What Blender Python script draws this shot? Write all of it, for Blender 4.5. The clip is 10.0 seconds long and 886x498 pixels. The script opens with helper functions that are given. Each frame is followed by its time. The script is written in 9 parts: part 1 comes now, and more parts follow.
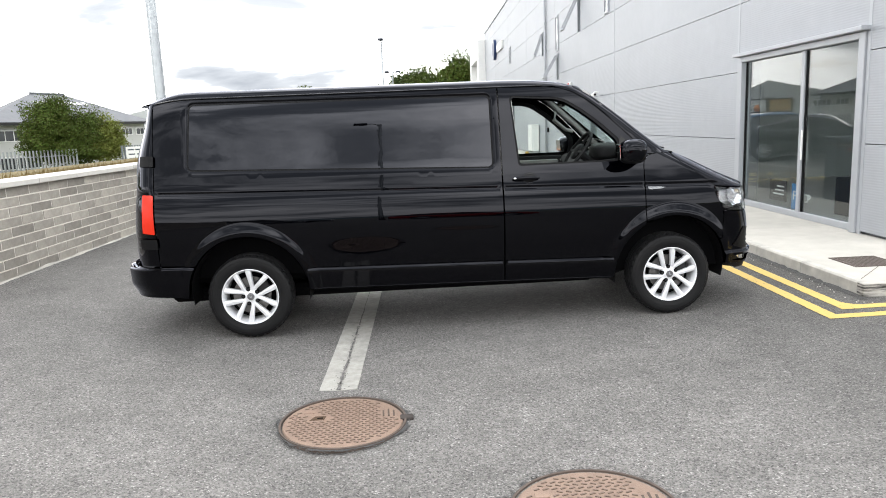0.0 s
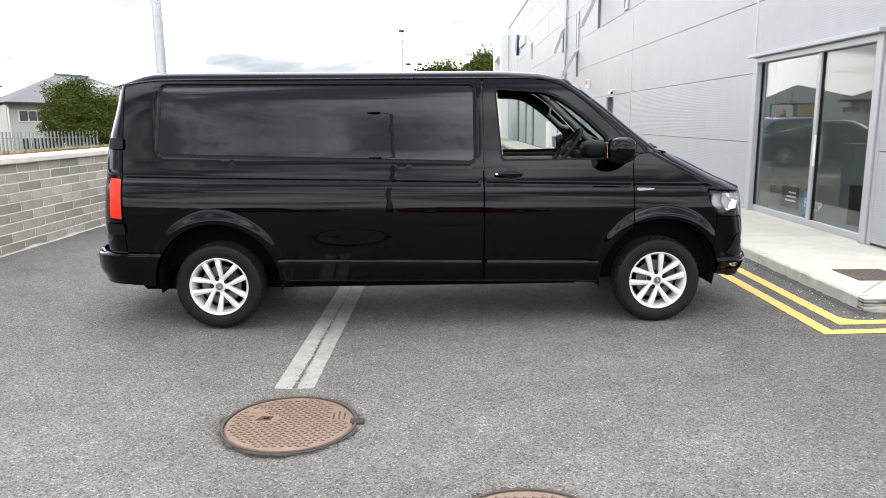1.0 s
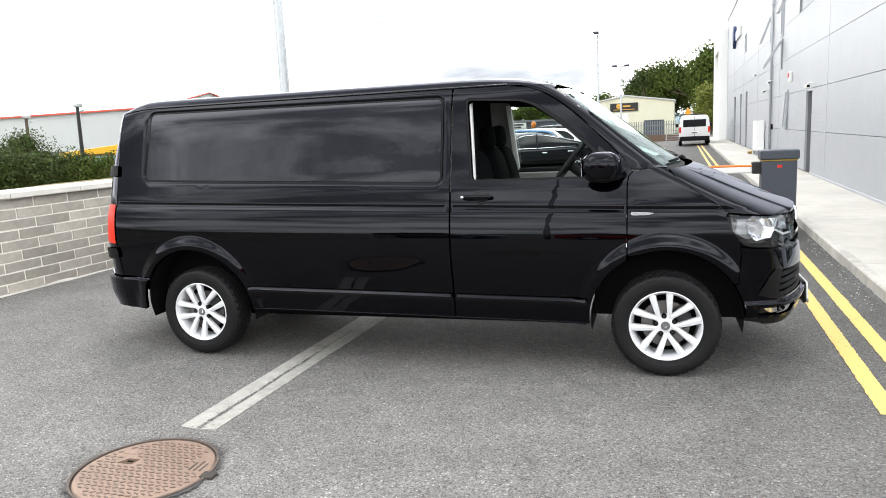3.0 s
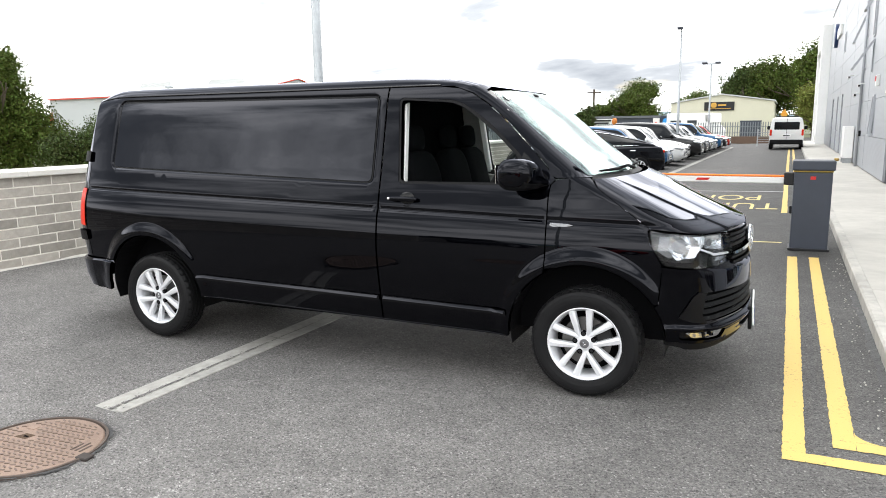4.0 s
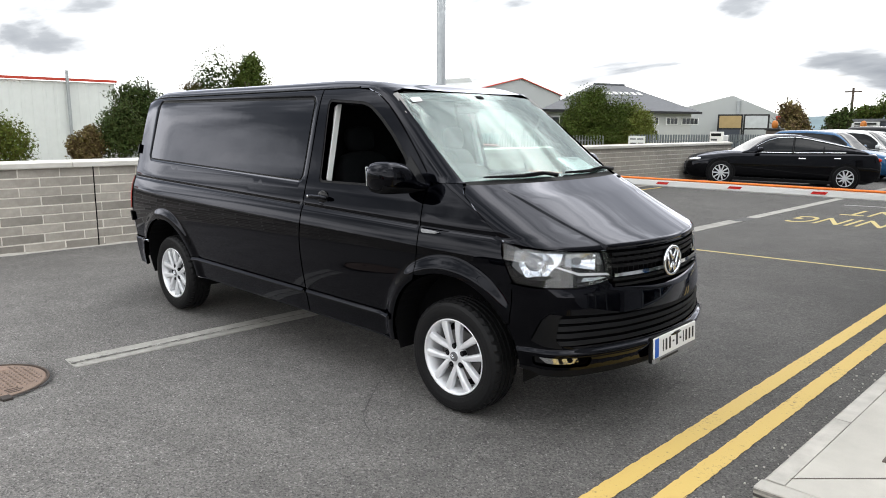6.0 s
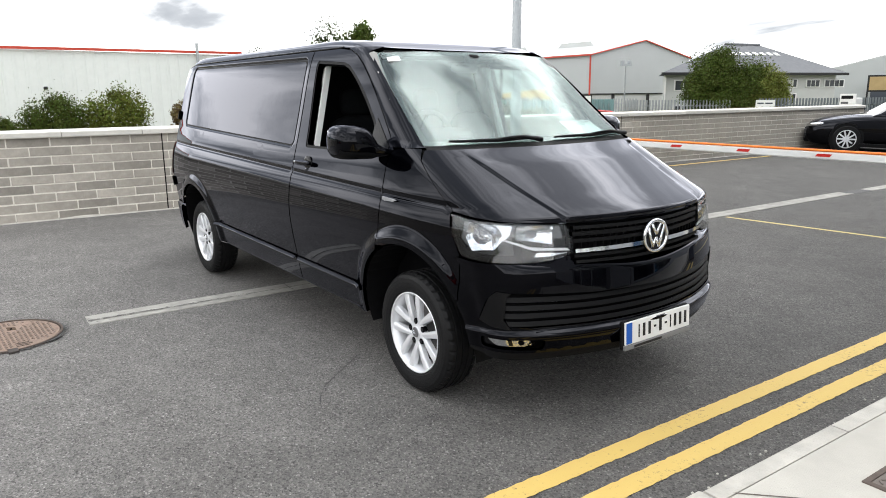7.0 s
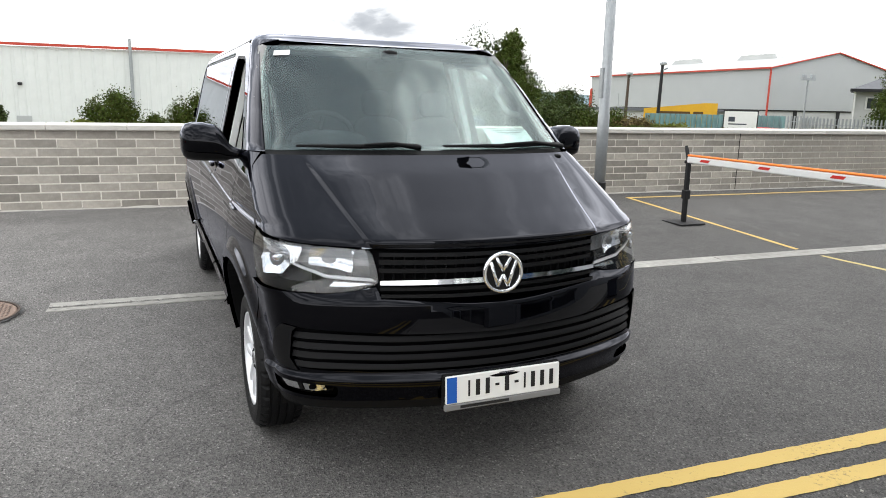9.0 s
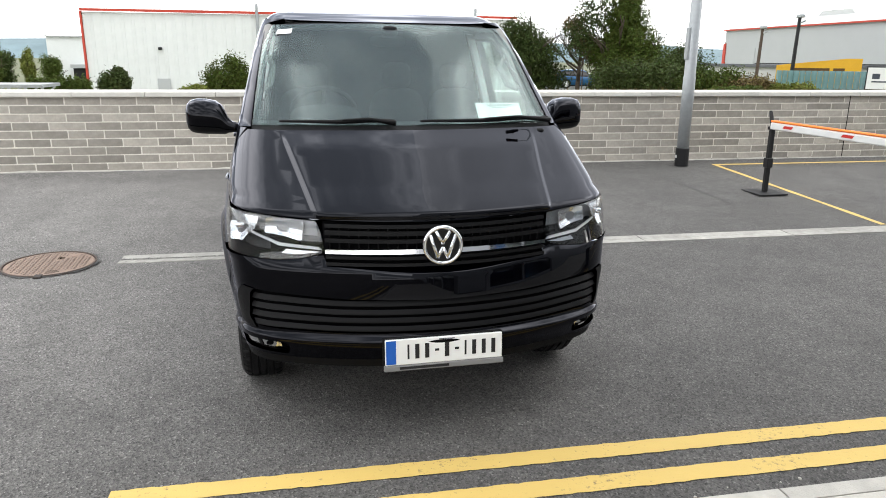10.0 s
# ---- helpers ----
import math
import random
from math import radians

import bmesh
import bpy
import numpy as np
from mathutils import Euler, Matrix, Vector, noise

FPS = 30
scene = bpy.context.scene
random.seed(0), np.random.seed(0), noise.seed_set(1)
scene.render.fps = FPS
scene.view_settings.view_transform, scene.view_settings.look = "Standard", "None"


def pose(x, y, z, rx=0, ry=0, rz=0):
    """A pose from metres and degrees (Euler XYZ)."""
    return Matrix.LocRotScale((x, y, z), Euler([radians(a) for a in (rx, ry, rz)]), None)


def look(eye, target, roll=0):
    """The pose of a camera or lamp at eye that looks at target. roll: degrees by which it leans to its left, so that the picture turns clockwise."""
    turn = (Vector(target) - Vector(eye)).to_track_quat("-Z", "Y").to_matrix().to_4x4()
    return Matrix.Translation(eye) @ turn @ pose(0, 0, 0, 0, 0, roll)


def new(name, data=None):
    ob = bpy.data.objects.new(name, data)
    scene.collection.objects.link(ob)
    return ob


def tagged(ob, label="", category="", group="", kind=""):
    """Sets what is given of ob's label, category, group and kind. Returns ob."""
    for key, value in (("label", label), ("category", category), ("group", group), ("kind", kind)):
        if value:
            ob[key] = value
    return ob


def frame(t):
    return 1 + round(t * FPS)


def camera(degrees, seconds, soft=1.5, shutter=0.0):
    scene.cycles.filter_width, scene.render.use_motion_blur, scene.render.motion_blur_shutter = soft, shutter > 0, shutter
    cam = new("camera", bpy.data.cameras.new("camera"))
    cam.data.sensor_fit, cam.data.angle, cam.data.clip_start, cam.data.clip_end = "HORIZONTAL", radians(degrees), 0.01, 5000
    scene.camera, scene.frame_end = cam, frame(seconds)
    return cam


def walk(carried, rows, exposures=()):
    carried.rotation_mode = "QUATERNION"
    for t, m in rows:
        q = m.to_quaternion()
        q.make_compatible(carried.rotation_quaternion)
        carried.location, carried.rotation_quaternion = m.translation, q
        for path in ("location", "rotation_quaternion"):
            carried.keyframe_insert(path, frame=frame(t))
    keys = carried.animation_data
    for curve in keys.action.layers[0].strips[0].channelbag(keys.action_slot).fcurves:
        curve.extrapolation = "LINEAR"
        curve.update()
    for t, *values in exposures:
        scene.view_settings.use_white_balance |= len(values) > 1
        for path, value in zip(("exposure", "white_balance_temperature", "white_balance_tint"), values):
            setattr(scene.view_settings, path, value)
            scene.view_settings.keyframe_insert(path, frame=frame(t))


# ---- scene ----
cam = camera(64.3, 10.0, soft=0.95)
PATH = [
    (0, (-0.465, -6.427, 1.615), (-0.355, -4.46, 1.269), -2.4),
    (0.5, (-0.311, -6.366, 1.614), (-0.217, -4.398, 1.272), -2.7),
    (1, (-0.123, -6.217, 1.582), (-0.069, -4.25, 1.222), -0.5),
    (1.5, (0.204, -6.028, 1.585), (0.043, -4.066, 1.231), -2.4),
    (2, (0.663, -5.847, 1.587), (0.375, -3.899, 1.236), -2.3),
    (2.5, (1.125, -5.602, 1.563), (0.701, -3.674, 1.241), -3.1),
    (2.7, (1.329, -5.516, 1.582), (0.854, -3.6, 1.263), -3.4),
    (3.8, (2.405, -5.038, 1.62), (1.612, -3.236, 1.269), -0.4),
    (4, (2.592, -4.946, 1.631), (1.789, -3.147, 1.289), -0.7),
    (4.5, (3.091, -4.743, 1.652), (2.159, -3.004, 1.323), 0.9),
    (5, (3.497, -4.455, 1.645), (2.506, -2.753, 1.299), 0.2),
    (5.5, (3.924, -4.142, 1.646), (2.83, -2.501, 1.316), -1.4),
    (5.7, (4.102, -4.002, 1.653), (2.873, -2.458, 1.327), -0.9),
    (6.8, (4.666, -3.105, 1.591), (3.189, -1.82, 1.181), 0.1),
    (7, (4.729, -2.944, 1.603), (3.162, -1.778, 1.174), -0.5),
    (7.5, (4.807, -2.546, 1.59), (3.123, -1.541, 1.196), -1.6),
    (8, (4.861, -2.13, 1.592), (3.161, -1.163, 1.176), -2.1),
    (8.5, (4.971, -1.704, 1.579), (3.232, -0.807, 1.165), -2.5),
    (9, (5.036, -1.309, 1.565), (3.233, -0.546, 1.159), 1.2),
    (9.5, (5.184, -0.945, 1.597), (3.344, -0.289, 1.166), -1.1),
    (10, (5.413, -0.647, 1.666), (3.53, -0.218, 1.145), 0.5),
]
EXPOSURES = [(0.0, 0.24), (1.0, 0.27), (2.5, 0.44), (4.0, 0.22), (4.5, -0.02), (5.5, -0.34), (7.0, -0.12), (8.0, -0.21), (9.0, -0.18), (9.5, -0.22), (10.0, -0.02)]
walk(cam, [(t, look(eye, target, roll)) for t, eye, target, roll in PATH], EXPOSURES)


# ---- light ----
SUN_AZ, SUN_EL = radians(330), radians(35)
world = bpy.data.worlds.new("world")
scene.world = world
world.use_nodes = True
wt = world.node_tree
wt.nodes.clear()


def wn(kind, **kw):
    n = wt.nodes.new(kind)
    for k, v in kw.items():
        n.inputs[k].default_value = v
    return n


w_out = wn("ShaderNodeOutputWorld")
w_sky = wn("ShaderNodeTexSky")
w_sky.sky_type, w_sky.sun_disc = "NISHITA", False
w_sky.sun_elevation, w_sky.sun_rotation = SUN_EL, SUN_AZ
w_sky.air_density, w_sky.dust_density = 1.0, 2.0
w_co = wn("ShaderNodeTexCoord")
w_sep = wn("ShaderNodeSeparateXYZ")
wt.links.new(w_co.outputs["Generated"], w_sep.inputs[0])
# cloud layer: the direction is laid on a flat ceiling, so the banks flatten towards the horizon
w_abs = wn("ShaderNodeMath"); w_abs.operation = "ABSOLUTE"
wt.links.new(w_sep.outputs["Z"], w_abs.inputs[0])
w_add = wn("ShaderNodeMath"); w_add.operation = "ADD"; w_add.inputs[1].default_value = 0.22
wt.links.new(w_abs.outputs[0], w_add.inputs[0])
w_dx = wn("ShaderNodeMath"); w_dx.operation = "DIVIDE"
w_dy = wn("ShaderNodeMath"); w_dy.operation = "DIVIDE"
wt.links.new(w_sep.outputs["X"], w_dx.inputs[0]); wt.links.new(w_add.outputs[0], w_dx.inputs[1])
wt.links.new(w_sep.outputs["Y"], w_dy.inputs[0]); wt.links.new(w_add.outputs[0], w_dy.inputs[1])
w_com = wn("ShaderNodeCombineXYZ")
wt.links.new(w_dx.outputs[0], w_com.inputs[0]); wt.links.new(w_dy.outputs[0], w_com.inputs[1])
w_map = wn("ShaderNodeMapping")
w_map.inputs["Location"].default_value = (3.1, 1.7, 0)
w_map.inputs["Rotation"].default_value = (0, 0, radians(18))
w_map.inputs["Scale"].default_value = (1.5, 2.3, 1)
wt.links.new(w_com.outputs[0], w_map.inputs[0])
w_n1 = wn("ShaderNodeTexNoise", Scale=0.62, Detail=8.0, Roughness=0.50, Distortion=0.35)
wt.links.new(w_map.outputs[0], w_n1.inputs["Vector"])
# thin and bright towards the horizon, broken banks higher up
w_lift = wn("ShaderNodeMapRange")
w_lift.inputs["From Min"].default_value, w_lift.inputs["From Max"].default_value = 0.05, 0.30
w_lift.inputs["To Min"].default_value, w_lift.inputs["To Max"].default_value = 0.14, -0.022
wt.links.new(w_abs.outputs[0], w_lift.inputs["Value"])
w_sum = wn("ShaderNodeMath")
w_sum.operation = "ADD"
# smaller streaks within the banks
w_n3 = wn("ShaderNodeTexNoise", Scale=2.1, Detail=5.0, Roughness=0.55, Distortion=0.5)
wt.links.new(w_map.outputs[0], w_n3.inputs["Vector"])
w_fine = wn("ShaderNodeMath")
w_fine.operation = "MULTIPLY_ADD"
w_fine.inputs[1].default_value, w_fine.inputs[2].default_value = 0.24, -0.12
wt.links.new(w_n3.outputs["Fac"], w_fine.inputs[0])
w_two = wn("ShaderNodeMath")
w_two.operation = "ADD"
wt.links.new(w_n1.outputs["Fac"], w_two.inputs[0])
w_brk = wn("ShaderNodeMapRange")
w_brk.inputs["From Min"].default_value, w_brk.inputs["From Max"].default_value = 0.22, 0.55
w_brk.inputs["To Min"].default_value, w_brk.inputs["To Max"].default_value = 0.45, 2.1
wt.links.new(w_abs.outputs[0], w_brk.inputs["Value"])
w_fm = wn("ShaderNodeMath")
w_fm.operation = "MULTIPLY"
wt.links.new(w_fine.outputs[0], w_fm.inputs[0])
wt.links.new(w_brk.outputs[0], w_fm.inputs[1])
w_high = wn("ShaderNodeMapRange")
w_high.inputs["From Min"].default_value, w_high.inputs["From Max"].default_value = 0.45, 0.80
w_high.inputs["To Min"].default_value, w_high.inputs["To Max"].default_value = 0.0, 0.045
wt.links.new(w_abs.outputs[0], w_high.inputs["Value"])
w_fh = wn("ShaderNodeMath")
w_fh.operation = "ADD"
wt.links.new(w_fm.outputs[0], w_fh.inputs[0])
wt.links.new(w_high.outputs[0], w_fh.inputs[1])
wt.links.new(w_fh.outputs[0], w_two.inputs[1])
wt.links.new(w_two.outputs[0], w_sum.inputs[0])
wt.links.new(w_lift.outputs[0], w_sum.inputs[1])
w_r1 = wn("ShaderNodeValToRGB")
cr = w_r1.color_ramp
cr.elements[0].position, cr.elements[0].color = 0.24, (0.115, 0.126, 0.143, 1)
cr.elements[1].position, cr.elements[1].color = 0.66, (1.0, 0.992, 0.98, 1)
for pos, col in ((0.40, (0.160, 0.172, 0.190, 1)), (0.47, (0.225, 0.237, 0.253, 1)), (0.56, (0.60, 0.61, 0.62, 1))):
    e = cr.elements.new(pos)
    e.color = col
wt.links.new(w_sum.outputs[0], w_r1.inputs[0])
w_n2 = wn("ShaderNodeTexNoise", Scale=0.9, Detail=4.0, Roughness=0.5)
wt.links.new(w_map.outputs[0], w_n2.inputs["Vector"])
w_r2 = wn("ShaderNodeValToRGB")
w_r2.color_ramp.elements[0].position, w_r2.color_ramp.elements[1].position = 0.20, 0.34
wt.links.new(w_n2.outputs["Fac"], w_r2.inputs[0])
w_b1 = wn("ShaderNodeBackground", Strength=0.10)
wt.links.new(w_sky.outputs[0], w_b1.inputs["Color"])
# an overcast sky is three times as bright overhead as at the horizon
w_el = wn("ShaderNodeMapRange")
w_el.inputs["From Min"].default_value, w_el.inputs["From Max"].default_value = 0.0, 1.0
w_el.inputs["To Min"].default_value, w_el.inputs["To Max"].default_value = 0.42, 1.0
wt.links.new(w_abs.outputs[0], w_el.inputs["Value"])
w_dim = wn("ShaderNodeVectorMath")
w_dim.operation = "SCALE"
wt.links.new(w_r1.outputs[0], w_dim.inputs[0])
wt.links.new(w_el.outputs[0], w_dim.inputs["Scale"])
w_b2 = wn("ShaderNodeBackground", Strength=6.9)
wt.links.new(w_dim.outputs[0], w_b2.inputs["Color"])
w_mix = wn("ShaderNodeMixShader")
wt.links.new(w_r2.outputs[0], w_mix.inputs[0])
wt.links.new(w_b1.outputs[0], w_mix.inputs[1]); wt.links.new(w_b2.outputs[0], w_mix.inputs[2])
wt.links.new(w_mix.outputs[0], w_out.inputs[0])

sun = new("sun", bpy.data.lights.new("sun", "SUN"))
sun.data.energy, sun.data.angle, sun.data.color = 0.55, radians(70), (1.0, 0.95, 0.88)
sun.matrix_world = pose(0, 0, 30, 90 - math.degrees(SUN_EL), 0, 180 - math.degrees(SUN_AZ))

# ---- materials ----


def mat(name, color=(0.5, 0.5, 0.5), rough=0.5, metal=0.0, var=0.0, scale=6.0, bump=0.0, bscale=60.0, coat=0.0, coat_rough=0.03, rnd=0.0,
        spec=0.5, coat_ior=1.5, emit=None, trans=0.0, ior=1.45, detail=5.0, coord="Object", dark=0.0, dscale=1.2, rvar=0.0):
    """A Principled material: colour varied by noise of two sizes (scale and dscale), relief by noise, and a random tone for each object (rnd)."""
    m = bpy.data.materials.new(name)
    m.use_nodes = True
    nt = m.node_tree
    p = nt.nodes["Principled BSDF"]
    p.inputs["Roughness"].default_value = rough
    p.inputs["Metallic"].default_value = metal
    p.inputs["Specular IOR Level"].default_value = spec
    p.inputs["IOR"].default_value = ior
    p.inputs["Coat Weight"].default_value = coat
    p.inputs["Coat Roughness"].default_value = coat_rough
    p.inputs["Coat IOR"].default_value = coat_ior
    p.inputs["Transmission Weight"].default_value = trans
    p.inputs["Base Color"].default_value = (*color, 1)
    m.diffuse_color = (*color, 1)
    if emit:
        p.inputs["Emission Color"].default_value = (*color, 1)
        p.inputs["Emission Strength"].default_value = emit
    tc = nt.nodes.new("ShaderNodeTexCoord")
    vec = tc.outputs[coord]
    col = None
    if var or dark or rnd:
        rgb = nt.nodes.new("ShaderNodeRGB")
        rgb.outputs[0].default_value = (*color, 1)
        col = rgb.outputs[0]

    def times(sock, lo, hi):
        nonlocal col
        mr = nt.nodes.new("ShaderNodeMapRange")
        mr.inputs["To Min"].default_value, mr.inputs["To Max"].default_value = lo, hi
        nt.links.new(sock, mr.inputs["Value"])
        mx = nt.nodes.new("ShaderNodeVectorMath")
        mx.operation = "SCALE"
        nt.links.new(col, mx.inputs[0])
        nt.links.new(mr.outputs[0], mx.inputs["Scale"])
        col = mx.outputs[0]

    def noise_node(sc, det, rg=0.6):
        n = nt.nodes.new("ShaderNodeTexNoise")
        n.inputs["Scale"].default_value, n.inputs["Detail"].default_value, n.inputs["Roughness"].default_value = sc, det, rg
        nt.links.new(vec, n.inputs["Vector"])
        return n.outputs["Fac"]

    if var:
        f = noise_node(scale, detail)
        times(f, 1 - 2 * var, 1 + 2 * var)
        if rvar:
            mr = nt.nodes.new("ShaderNodeMapRange")
            mr.inputs["To Min"].default_value, mr.inputs["To Max"].default_value = rough - rvar, rough + rvar
            nt.links.new(f, mr.inputs["Value"])
            nt.links.new(mr.outputs[0], p.inputs["Roughness"])
    if dark:
        times(noise_node(dscale, 4.0), 1 - 2 * dark, 1 + 2 * dark)
    if rnd:
        oi = nt.nodes.new("ShaderNodeObjectInfo")
        times(oi.outputs["Random"], 1 - rnd, 1 + rnd)
    if col is not None:
        nt.links.new(col, p.inputs["Base Color"])
    if bump:
        b = nt.nodes.new("ShaderNodeBump")
        b.inputs["Strength"].default_value, b.inputs["Distance"].default_value = min(1.0, bump), 0.01
        nt.links.new(noise_node(bscale, 3.0), b.inputs["Height"])
        nt.links.new(b.outputs[0], p.inputs["Normal"])
    return m


def pane_mat(name, tint=(0.8, 0.9, 0.85), rough=0.0, fres=1.5, gloss=(1, 1, 1)):
    """Sheet glass: clear with a tint, and a mirror gloss that grows towards grazing view."""
    m = bpy.data.materials.new(name)
    m.use_nodes = True
    nt = m.node_tree
    nt.nodes.clear()
    out = nt.nodes.new("ShaderNodeOutputMaterial")
    tr = nt.nodes.new("ShaderNodeBsdfTransparent")
    tr.inputs[0].default_value = (*tint, 1)
    gl = nt.nodes.new("ShaderNodeBsdfGlossy")
    gl.inputs["Roughness"].default_value = rough
    gl.inputs["Color"].default_value = (*gloss, 1)
    lw = nt.nodes.new("ShaderNodeLayerWeight")
    lw.inputs["Blend"].default_value = 0.5
    pw = nt.nodes.new("ShaderNodeMath")
    pw.operation = "POWER"
    pw.inputs[1].default_value = 5.0
    nt.links.new(lw.outputs["Facing"], pw.inputs[0])
    fr = nt.nodes.new("ShaderNodeMath")
    fr.operation = "MULTIPLY_ADD"
    f0 = ((fres - 1) / (fres + 1)) ** 2
    fr.inputs[1].default_value, fr.inputs[2].default_value = 1 - f0, f0
    nt.links.new(pw.outputs[0], fr.inputs[0])
    mx = nt.nodes.new("ShaderNodeMixShader")
    nt.links.new(fr.outputs[0], mx.inputs[0])
    nt.links.new(tr.outputs[0], mx.inputs[1])
    nt.links.new(gl.outputs[0], mx.inputs[2])
    nt.links.new(mx.outputs[0], out.inputs[0])
    m.diffuse_color = (*tint, 0.4)
    return m


def lacquer_mat(name, color, f0=0.016, rough=0.01, power=4.4):
    """Car lacquer over a dark coat: a mirror gloss that grows towards grazing view, with a faint orange-peel."""
    m = bpy.data.materials.new(name)
    m.use_nodes = True
    nt = m.node_tree
    nt.nodes.clear()
    out = nt.nodes.new("ShaderNodeOutputMaterial")
    df = nt.nodes.new("ShaderNodeBsdfDiffuse")
    df.inputs[0].default_value = (*color, 1)
    gl = nt.nodes.new("ShaderNodeBsdfGlossy")
    gl.inputs["Roughness"].default_value = rough
    gl.inputs["Color"].default_value = (0.88, 0.90, 1.0, 1)
    tc = nt.nodes.new("ShaderNodeTexCoord")
    nz = nt.nodes.new("ShaderNodeTexNoise")
    nz.inputs["Scale"].default_value, nz.inputs["Detail"].default_value = 9.0, 2.0
    nt.links.new(tc.outputs["Object"], nz.inputs["Vector"])
    bp = nt.nodes.new("ShaderNodeBump")
    bp.inputs["Strength"].default_value, bp.inputs["Distance"].default_value = 0.06, 0.003
    nt.links.new(nz.outputs["Fac"], bp.inputs["Height"])
    nt.links.new(bp.outputs[0], gl.inputs["Normal"])
    lw = nt.nodes.new("ShaderNodeLayerWeight")
    lw.inputs["Blend"].default_value = 0.5
    pw = nt.nodes.new("ShaderNodeMath")
    pw.operation = "POWER"
    pw.inputs[1].default_value = power
    nt.links.new(lw.outputs["Facing"], pw.inputs[0])
    fr = nt.nodes.new("ShaderNodeMath")
    fr.operation = "MULTIPLY_ADD"
    fr.inputs[1].default_value, fr.inputs[2].default_value = 1 - f0, f0
    nt.links.new(pw.outputs[0], fr.inputs[0])
    mx = nt.nodes.new("ShaderNodeMixShader")
    nt.links.new(fr.outputs[0], mx.inputs[0])
    nt.links.new(df.outputs[0], mx.inputs[1])
    nt.links.new(gl.outputs[0], mx.inputs[2])
    nt.links.new(mx.outputs[0], out.inputs[0])
    m.diffuse_color = (*color, 1)
    return m


def asphalt_mat():
    m = bpy.data.materials.new("asphalt")
    m.use_nodes = True
    nt = m.node_tree
    p = nt.nodes["Principled BSDF"]
    tc = nt.nodes.new("ShaderNodeTexCoord")

    def nz(sc, det=4.0, rg=0.6):
        n = nt.nodes.new("ShaderNodeTexNoise")
        n.inputs["Scale"].default_value, n.inputs["Detail"].default_value, n.inputs["Roughness"].default_value = sc, det, rg
        nt.links.new(tc.outputs["Object"], n.inputs["Vector"])
        return n.outputs["Fac"]

    vor = nt.nodes.new("ShaderNodeTexVoronoi")
    vor.inputs["Scale"].default_value = 135
    nt.links.new(tc.outputs["Object"], vor.inputs["Vector"])
    ramp = nt.nodes.new("ShaderNodeValToRGB")
    r = ramp.color_ramp
    for pos, c in ((0.22, (0.127, 0.122, 0.116)), (0.72, (0.177, 0.169, 0.160)), (0.95, (0.218, 0.209, 0.197)), (0.975, (0.28, 0.27, 0.255))):
        e = r.elements.new(pos)
        e.color = (*c, 1)
    r.elements[0].position, r.elements[0].color = 0.0, (0.060, 0.057, 0.054, 1)
    r.elements[-1].position, r.elements[-1].color = 1.0, (0.36, 0.345, 0.325, 1)
    bw = nt.nodes.new("ShaderNodeSeparateColor")
    nt.links.new(vor.outputs["Color"], bw.inputs[0])
    nt.links.new(bw.outputs[0], ramp.inputs[0])
    cur = ramp.outputs[0]
    for sc, lo, hi in ((0.35, 0.86, 1.14), (2.2, 0.88, 1.12), (7, 0.93, 1.07), (24, 0.93, 1.07), (60, 0.75, 1.25)):
        mr = nt.nodes.new("ShaderNodeMapRange")
        mr.inputs["From Min"].default_value, mr.inputs["From Max"].default_value = 0.3, 0.7
        mr.inputs["To Min"].default_value, mr.inputs["To Max"].default_value = lo, hi
        nt.links.new(nz(sc), mr.inputs["Value"])
        v = nt.nodes.new("ShaderNodeVectorMath")
        v.operation = "SCALE"
        nt.links.new(cur, v.inputs[0])
        nt.links.new(mr.outputs[0], v.inputs["Scale"])
        cur = v.outputs[0]
    # darker with y: a brightness fall, partly from the light, put into the colour
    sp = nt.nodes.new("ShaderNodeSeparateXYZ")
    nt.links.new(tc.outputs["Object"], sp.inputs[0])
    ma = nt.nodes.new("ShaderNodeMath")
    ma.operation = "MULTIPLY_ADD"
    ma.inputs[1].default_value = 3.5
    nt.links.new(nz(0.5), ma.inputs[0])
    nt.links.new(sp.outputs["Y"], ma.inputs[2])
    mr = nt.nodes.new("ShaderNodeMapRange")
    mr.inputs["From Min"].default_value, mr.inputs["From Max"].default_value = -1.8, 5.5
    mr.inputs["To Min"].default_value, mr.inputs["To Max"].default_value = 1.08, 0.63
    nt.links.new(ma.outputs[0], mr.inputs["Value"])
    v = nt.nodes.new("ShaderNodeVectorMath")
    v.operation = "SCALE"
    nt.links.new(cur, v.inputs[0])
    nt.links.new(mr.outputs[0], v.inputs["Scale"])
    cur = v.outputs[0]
    # the tarmac colour darkens towards the kerb
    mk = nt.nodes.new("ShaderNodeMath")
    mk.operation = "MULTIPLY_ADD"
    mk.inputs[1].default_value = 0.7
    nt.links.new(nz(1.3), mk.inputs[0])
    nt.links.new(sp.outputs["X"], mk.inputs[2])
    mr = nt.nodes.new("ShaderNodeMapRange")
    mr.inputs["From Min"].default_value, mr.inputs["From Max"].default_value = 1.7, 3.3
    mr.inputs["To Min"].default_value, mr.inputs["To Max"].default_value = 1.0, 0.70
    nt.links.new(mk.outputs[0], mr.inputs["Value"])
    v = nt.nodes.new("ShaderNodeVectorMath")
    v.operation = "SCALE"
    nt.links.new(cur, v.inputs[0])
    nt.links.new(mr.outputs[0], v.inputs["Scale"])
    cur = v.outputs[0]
    nt.links.new(cur, p.inputs["Base Color"])
    p.inputs["Roughness"].default_value = 0.82
    p.inputs["Specular IOR Level"].default_value = 0.35
